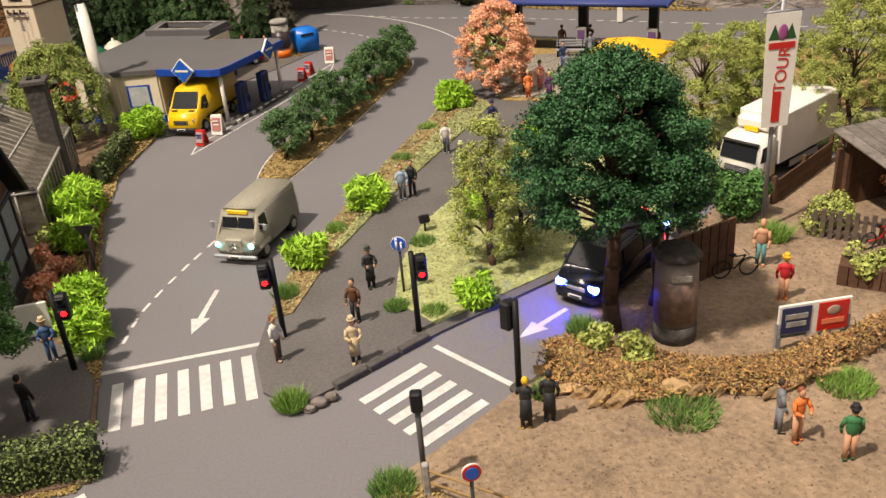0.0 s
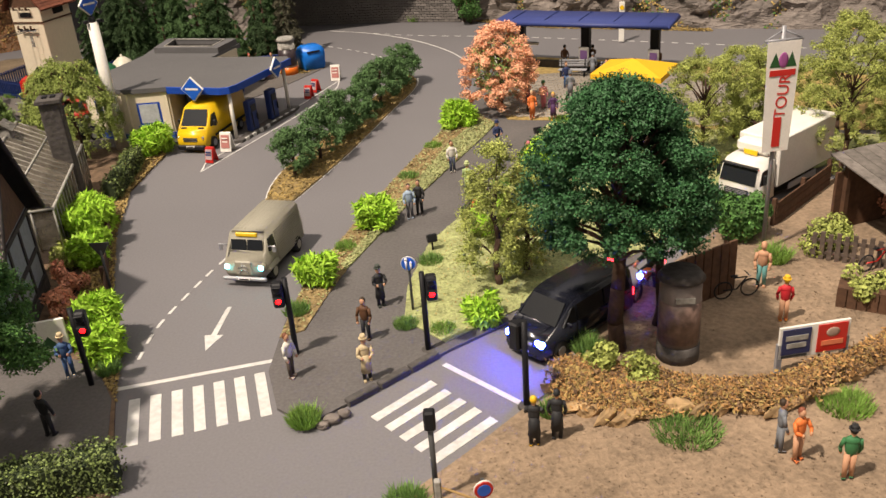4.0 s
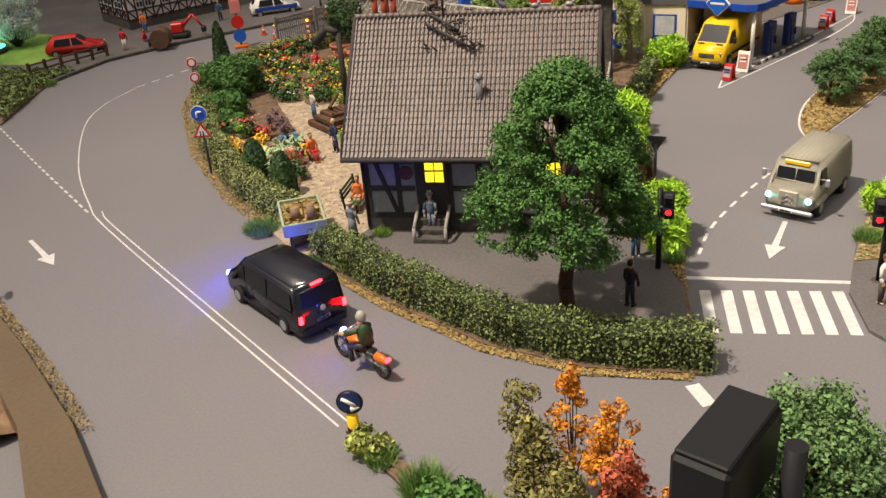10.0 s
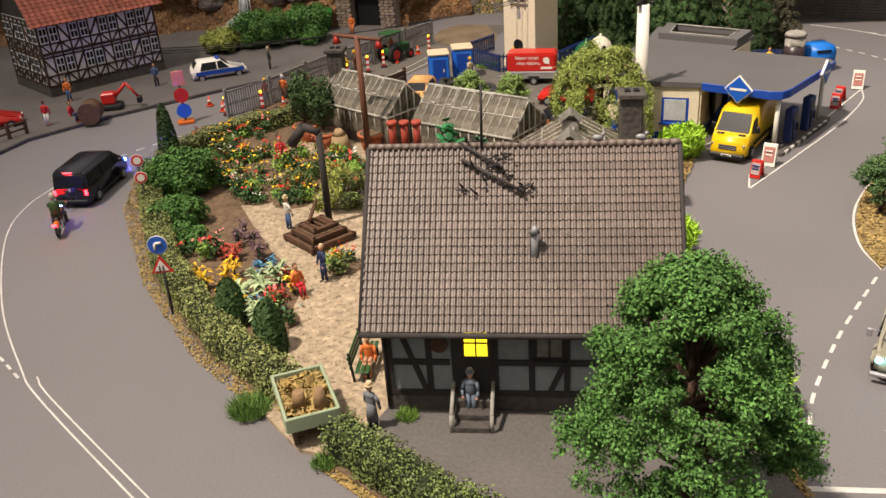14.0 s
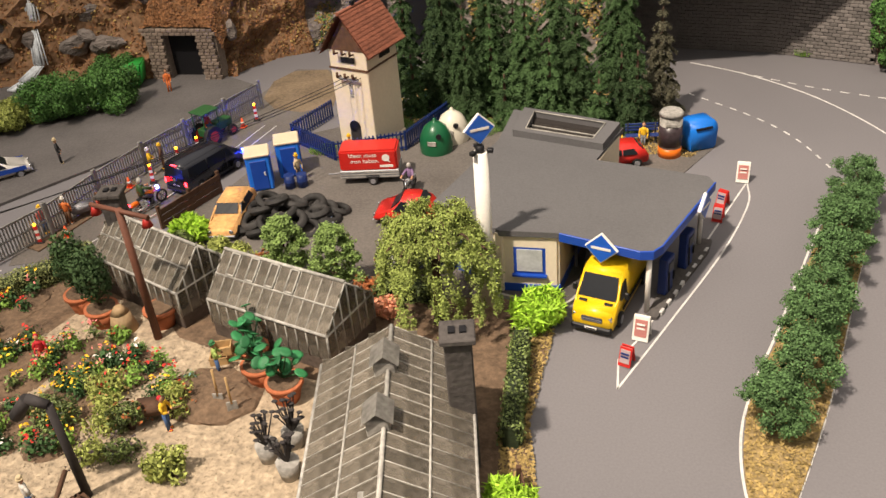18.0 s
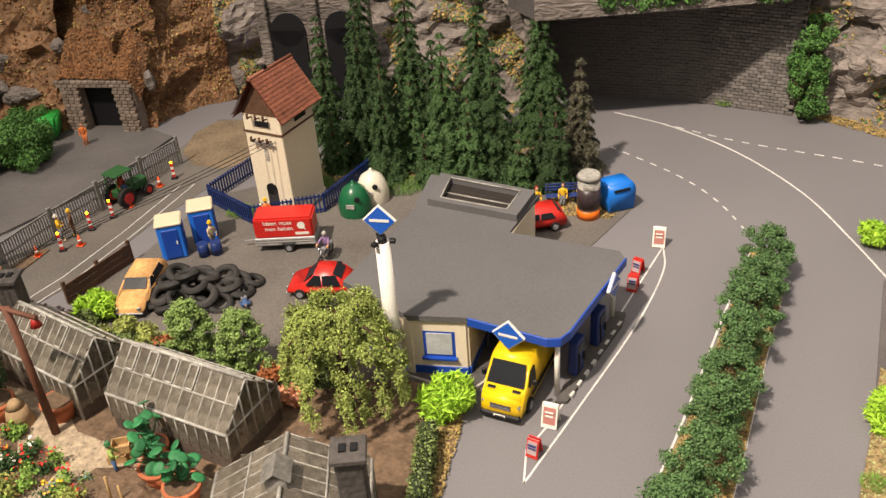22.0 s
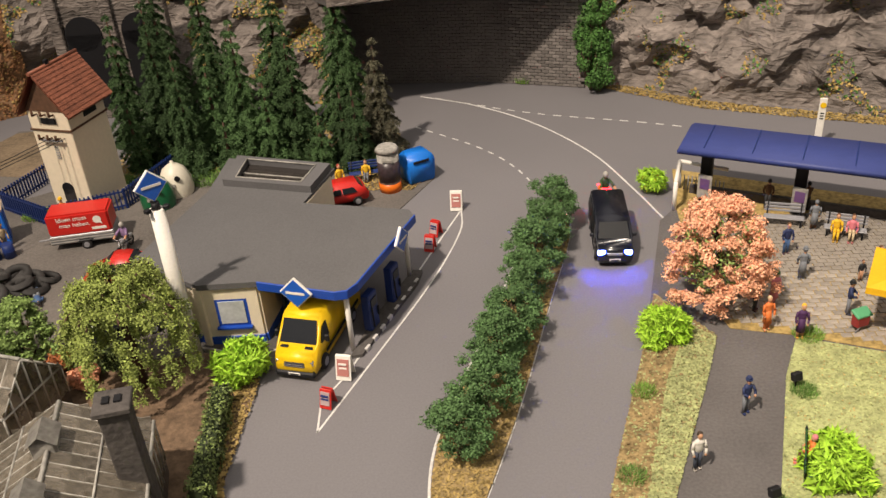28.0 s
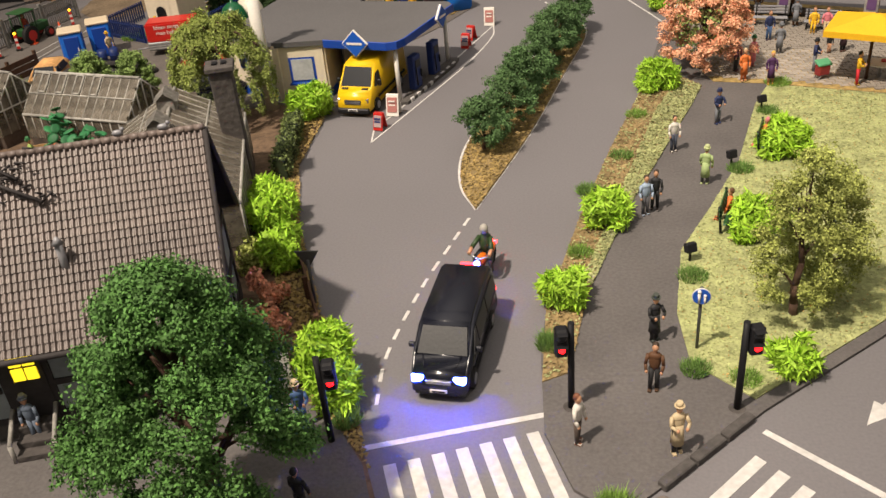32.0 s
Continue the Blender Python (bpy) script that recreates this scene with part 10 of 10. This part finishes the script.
BLK, NAVY, GREY, BRN = (0.018, 0.018, 0.02), (0.02, 0.03, 0.09), (0.16, 0.17, 0.19), (0.10, 0.045, 0.02)
CRM, WHT, RED, YEL, ORA = (0.50, 0.40, 0.25), (0.6, 0.57, 0.52), (0.5, 0.02, 0.03), (0.7, 0.42, 0.02), (0.65, 0.17, 0.04)
GRN, LBL, PNK, PUR, DEN = (0.04, 0.16, 0.06), (0.30, 0.38, 0.5), (0.6, 0.18, 0.22), (0.06, 0.02, 0.08), (0.05, 0.10, 0.22)
figurine(2.5, 33.8, 20, BLK, BLK, BLK, (0.05, 0.06, 0.05), True, label="figurine in a black coat and hat on the path", arms=1)
figurine(2.1, 31.0, -15, BRN, BLK, label="figurine in a brown jacket on the path")
figurine(2.4, 28.0, 15, CRM, BLK, BLK, CRM, True, label="figurine in a cream coat and hat", arms=1)
figurine(-0.65, 28.5, 60, WHT, (0.08, 0.06, 0.05), (0.16, 0.06, 0.03), label="figurine in a white shirt leaning by the light")
figurine(-9.9, 29.4, 20, DEN, DEN, YEL, CRM, label="figurine in denim with a pale hat", arms=1)
figurine(8.5, 23.6, 170, BLK, BLK, YEL, None, True, label="blonde figurine in a black dress by the field", arms=1)
figurine(9.3, 23.9, 170, BLK, BLK, BLK, None, True, label="figurine in black by the field")
figurine(16.4, 22.7, 80, GREY, GREY, label="figurine in a grey suit on the sand")
figurine(16.8, 22.2, 20, ORA, SKIN, (0.2, 0.06, 0.03), label="figurine in an orange dress on the sand", arms=1)
figurine(18.0, 21.2, 170, GRN, SKIN, BLK, BLK, label="figurine in green shirt and cap on the sand")
figurine(19.2, 33.6, -20, SKIN, (0.10, 0.25, 0.24), SKIN, h=2.15, label="stout bare-chested figurine in teal shorts")
figurine(19.2, 30.7, 170, RED, SKIN, YEL, YEL, label="figurine in a red jacket and yellow cap")
figurine(-9.1, 25.5, 160, BLK, BLK, BLK, label="dark figurine in the shade of the tree")
figurine(3.4, 43.3, 10, LBL, (0.08, 0.08, 0.09), label="figurine in a light blue shirt on the path", z=0.13)
figurine(3.9, 43.8, -10, BLK, BLK, label="figurine in a black jacket on the path")
figurine(5.7, 49.9, 10, WHT, (0.06, 0.07, 0.1), label="figurine in a white shirt on the path")
figurine(6.6, 46.1, 150, (0.35, 0.45, 0.2), (0.1, 0.1, 0.1), BLK, (0.45, 0.5, 0.25), True, label="figurine in a pale green coat and hat")
figurine(8.6, 53.2, 20, NAVY, GREY, BLK, NAVY, label="figurine in a navy coat on the path", arms=1)
figurine(6.95, 42.3, -110, ORA, BRN, BRN, sit=True, z=0.2, label="seated figurine on the green bench")
figurine(10.3, 49.8, -110, ORA, BRN, PNK, sit=True, z=0.2, label="seated figurine on the green bench", arms=1)
figurine(14.5, 66.3, 0, NAVY, DEN, BRN, z=0.22, label="figurine in a blue jacket on the plaza")
figurine(14.5, 63.6, 170, GREY, GREY, GREY, GREY, True, z=0.22, label="figurine in a grey coat on the plaza")
figurine(16.9, 68.8, 160, GREY, BRN, GREY, None, True, z=0.22, label="figurine in grey beside the bench")
figurine(17.8, 67.7, -20, YEL, YEL, BRN, sit=True, z=0.22, label="seated figurine in yellow on the bench")
figurine(18.6, 67.5, -20, PNK, CRM, BRN, sit=True, z=0.22, label="seated figurine in pink on the bench")
figurine(11.3, 59.2, 10, ORA, ORA, CRM, None, True, z=0.22, label="figurine in an orange coat on the plaza")
figurine(12.3, 61.4, 30, PNK, PNK, BRN, GRN, True, z=0.22, label="figurine in pink with a green hat")
figurine(12.7, 58.4, -10, PUR, SKIN, YEL, None, True, z=0.22, label="figurine in a purple dress with a yellow bag")
figurine(15.7, 60.2, 60, NAVY, GREY, BLK, BLK, z=0.22, label="figurine in a navy jacket pushing a trolley", arms=1)
figurine(17.5, 63.2, 0, BLK, SKIN, BRN, z=0.22, h=1.3, label="small child figurine in dark clothes")
figurine(18.4, 63.4, 10, (0.06, 0.03, 0.04), BLK, BRN, None, True, z=0.22, label="figurine in a dark coat on the plaza")
figurine(17.4, 57.6, 60, YEL, RED, BLK, z=0.22, label="figurine in yellow jacket and red trousers", arms=1)
figurine(11.2, 60.9, 40, (0.14, 0.03, 0.06), BLK, z=0.22, label="figurine in dark red by the tree")
figurine(15.0, 71.6, 160, BRN, BLK, BLK, z=0.3, label="dark figurine under the shelter")
figurine(17.2, 71.0, 190, BRN, BLK, BLK, z=0.3, label="dark figurine under the shelter", arms=1)
figurine(22.0, 68.6, 190, BRN, BLK, BLK, z=0.3, label="dark figurine under the shelter")
figurine(-30.0, 51.2, 120, (0.3, 0.4, 0.1), DEN, GRN, GRN, label="gardener figurine in green and blue", arms=1)
figurine(-30.6, 47.2, 90, YEL, DEN, RED, z=0.15, label="gardener figurine in yellow with the barrow", arms=1)
figurine(-39.4, 50.5, 30, RED, (0.5, 0.12, 0.06), RED, label="gardener figurine in red among the flowers")
figurine(-34.0, 41.8, 150, WHT, DEN, YEL, CRM, label="gardener figurine in white vest and straw hat")
figurine(-29.3, 36.9, -30, NAVY, NAVY, CRM, label="figurine in a navy overall on the gravel", z=0.17)
figurine(-29.9, 35.4, 60, ORA, RED, BRN, sit=True, label="crouching figurine among the flowers", z=0.17)
figurine(-22.3, 27.2, 170, GREY, BLK, BLK, CRM, True, label="figurine in a long grey coat and hat", z=0.17)
figurine(-19.05, 28.75, 5, (0.12, 0.15, 0.20), (0.12, 0.15, 0.20), BLK, (0.14, 0.16, 0.2), label="figurine in a blue-grey suit on the cottage steps", z=0.3)
figurine(-24.0, 30.6, 14, ORA, SKIN, BRN, sit=True, label="sunbathing figurine on the green bench", z=0.17)
figurine(-47.8, 62.7, 40, (0.3, 0.04, 0.03), DEN, YEL, YEL, label="roadworker figurine with a yellow helmet", z=0.12, arms=1)
figurine(-46.9, 63.9, 200, ORA, BRN, WHT, WHT, label="roadworker figurine in orange vest", z=0.12)
figurine(-45.4, 65.4, 90, (0.35, 0.05, 0.03), BLK, BRN, sit=True, label="kneeling roadworker figurine in red jacket", z=0.12)
figurine(-44.9, 71.2, 120, YEL, GREY, WHT, WHT, label="roadworker figurine in yellow", z=0.12, arms=1)
figurine(-44.4, 72.0, -60, BRN, BRN, YEL, YEL, label="roadworker figurine in brown", z=0.12)
figurine(-43.2, 77.0, 70, (0.4, 0.06, 0.03), DEN, BRN, sit=True, label="driver figurine on the tractor seat", z=0.75)
figurine(-33.6, 71.3, 60, CRM, (0.08, 0.08, 0.09), YEL, YEL, label="figurine with a yellow helmet by the toilets", z=0.08)
figurine(-30.9, 74.6, 20, ORA, BRN, YEL, YEL, label="figurine with a yellow helmet at the railing", z=0.08)
figurine(-53.0, 72.0, 120, BLK, BLK, CRM, CRM, label="dark figurine on the pavement", z=0.2)
figurine(-60.5, 65.5, 20, (0.06, 0.10, 0.2), BLK, label="figurine in police blue by the house", z=0.2)
figurine(-65.4, 60.2, 20, ORA, DEN, BRN, label="figurine in orange by the timbered house", z=0.2)
figurine(-62.3, 54.3, 200, RED, WHT, BRN, label="figurine in red and white on the pavement", z=0.2)
figurine(-60.9, 55.4, 100, RED, NAVY, BRN, sit=True, label="crouching figurine beside the barrel", z=0.2)
figurine(-51.5, 86.0, 20, ORA, ORA, BRN, label="figurine in orange before the stone portal", z=0.2)
figurine(-10.8, 78.9, 0, YEL, GREY, BRN, sit=True, label="seated figurine in yellow on the blue bench", z=0.05)
figurine(-12.5, 77.6, 30, YEL, BLK, (0.3, 0.02, 0.02), label="figurine in yellow beside the red car", z=0.05)
figurine(-23.6, 64.9, 70, GREY, BRN, BRN, lie=True, label="mechanic figurine lying on the ground", z=0.25)
figurine(-29.6, 66.2, 30, DEN, GREY, BLK, lie=True, label="figurine reclining by the tyre heap", z=0.3)
figurine(-22.4, 71.8, 140, CRM, CRM, YEL, lie=True, label="sunbathing figurine behind the station", z=0.25)
t = motorbike("scooter", plain("scooter_silver", (0.4, 0.4, 0.42), 0.3, 0.5), "silver scooter ridden by two figurines in the yard", False, (0.22, 0.14, 0.26))
t.matrix_basis = at(-25.5, 70.6, 0.05, -95)


# ---- what moves ----
def drive(ob, rows, reach=0.0):
    """Keys a vehicle along rows of seconds and x, y, heading where it goes; reach: from the row's point back to its origin."""
    out, last = [], None
    for i, (s, x, y) in enumerate(rows):
        d = None
        for a, b in [(max(i - 1, 0), min(i + 1, len(rows) - 1))] + [(i, j) for j in range(i + 1, len(rows))]:
            v = Vector((rows[b][1] - rows[a][1], rows[b][2] - rows[a][2]))
            if v.length > 0.3:
                d = v
                break
        h = math.degrees(math.atan2(d.y, d.x)) if d else last
        last = h
        out.append((s, at(x, y, 0.02, h)))
    walk(ob, out)


def motions():
    drive(VAN, [(0, 12.85, 33.5), (1.25, 12.84, 33.48), (2.5, 12.8, 33.44), (3.5, 11.5, 31.8), (4.5, 9.45, 30.0), (5, 7.85, 28.35), (5.5, 5.8, 25.95), (6, 3.5, 23.6), (6.5, 1.45, 21.7), (7, -0.95, 20.1), (7.5, -3.8, 18.7), (8, -6.95, 17.9), (8.5, -10.7, 17.9),
                (9, -14.6, 18.9), (9.5, -18.45, 20.0), (10, -22.1, 21.4), (10.5, -26.4, 23.4), (11, -30.3, 25.4), (11.5, -34.3, 27.6), (12, -38.3, 30.2), (12.5, -41.9, 33.4), (13, -45.3, 36.9), (13.5, -47.9, 40.6), (14, -49.5, 44.5), (14.5, -50.2, 49.2), (15, -49.4, 53.5), (15.5, -47.4, 56.2),
                (16.5, -44.2, 62.2), (17.6, -41.4, 68.6), (18, -40.5, 71.3), (18.5, -39.4, 74.4), (19, -38.8, 77.3), (19.5, -38.3, 80.7), (20, -38.1, 83.8), (20.5, -37.8, 87.2), (21, -37.3, 91), (21.7, -34.5, 99), (22.4, -28.5, 105.5), (23.1, -21.5, 105.5), (23.8, -15.6, 100.4),
                (24.4, -11.7, 95.3), (25, -7.25, 91.7), (25.5, -4.0, 89.5), (26, -0.6, 86.0), (26.5, 2.2, 82.0), (27.2, 4.3, 76.0), (27.9, 4.9, 69.8), (28.5, 4.1, 63.9), (29, 2.8, 59.8), (29.5, 1.35, 55.3), (30, -0.1, 50.8), (30.5, -1.65, 46.0), (31, -2.95, 41.4), (31.5, -4.2, 37.7), (32, -4.85, 33.5)])
    drive(BIKE, [(0, 16.3, 37.0), (1.25, 16.29, 36.98), (2.5, 16.25, 36.93), (3.5, 15.1, 35.2), (4.5, 13.3, 32.7), (5, 11.3, 31.4), (5.5, 9.05, 29.85), (6, 7.35, 27.95), (6.5, 5.35, 25.9), (7, 3.2, 23.8), (7.5, 0.85, 21.85), (8, -2.05, 19.9), (8.5, -5.4, 18.6),
                 (9, -9.2, 17.7), (9.6, -13.6, 17.9), (10, -16.9, 18.8), (10.5, -21.2, 20.6), (11, -25.2, 22.5), (11.5, -29.1, 24.6), (12, -33.5, 26.8), (12.5, -37.3, 29.5), (13, -41.1, 32.5), (13.5, -44.4, 35.7), (14, -47.2, 38.9), (14.5, -49.5, 43.1), (15, -50.4, 47.5), (15.5, -50.0, 51.1),
                 (16.5, -47.2, 57.0), (17.5, -43.7, 63.8), (18, -42.6, 66.6), (18.5, -41.4, 69.6), (19, -40.5, 72.5), (19.5, -39.6, 75.8), (20, -38.9, 79.0), (20.5, -38.4, 82.4), (21, -38.0, 86), (21.7, -36.6, 93.5), (22.4, -32.6, 101.5), (23.1, -26.0, 105.8), (23.8, -19.4, 104), (24.4, -15.2, 99.8),
                 (25.1, -11.2, 93.4), (25.5, -8.2, 91.6), (26, -4.1, 88.7), (26.5, -0.8, 85.3), (27.2, 2.6, 79.9), (27.9, 5.2, 74.2), (28.5, 5.4, 69.1), (29, 4.35, 64.8), (29.5, 2.95, 60.4), (30, 1.55, 55.8), (30.5, 0.05, 51.1), (31, -1.35, 47.0), (31.5, -2.65, 42.9), (32, -3.9, 38.7)])
    drive(OLDVAN, [(0, -3.55, 39.5), (2.5, -3.6, 39.3), (4.5, -3.72, 38.9), (6, -3.85, 38.1), (7.5, -3.95, 37.65), (9, -4.02, 37.4), (14.5, -4.03, 37.35), (15.6, -4.1, 36.9), (17, -4.5, 32), (18.2, -3.9, 25.5), (19.4, -1.0, 18.5), (20.5, 0.0, 10), (21.5, 0.0, 0), (23, 0.0, -16), (26, 0.0, -50), (32, 0.0, -120)])
    drive(LORRY, [(0, 23.1, 44.3), (2.5, 23.1, 44.3), (4.5, 22.9, 44.1), (5.1, 21.2, 42.6), (5.7, 17.0, 38.2), (6, 16.2, 36.6), (6.7, 15.2, 35.6), (7, 14.5, 34.8), (7.5, 12.0, 32.6), (8, 9.7, 30.2), (8.6, 9.0, 29.5), (12, 8.9, 29.4), (18.5, 8.8, 29.3), (20, 4.6, 24.6), (21.4, 1.2, 17.6), (22.6, 0.2, 8), (24, 0.0, -6), (28, 0.0, -50), (32, 0.0, -100)])
    walk(ROTSIGN, [(i * 0.5, at(-17.95, 58.9, 10.2, 18 + 126.5 * (i * 0.5 - 22.15))) for i in range(65)])


motions()
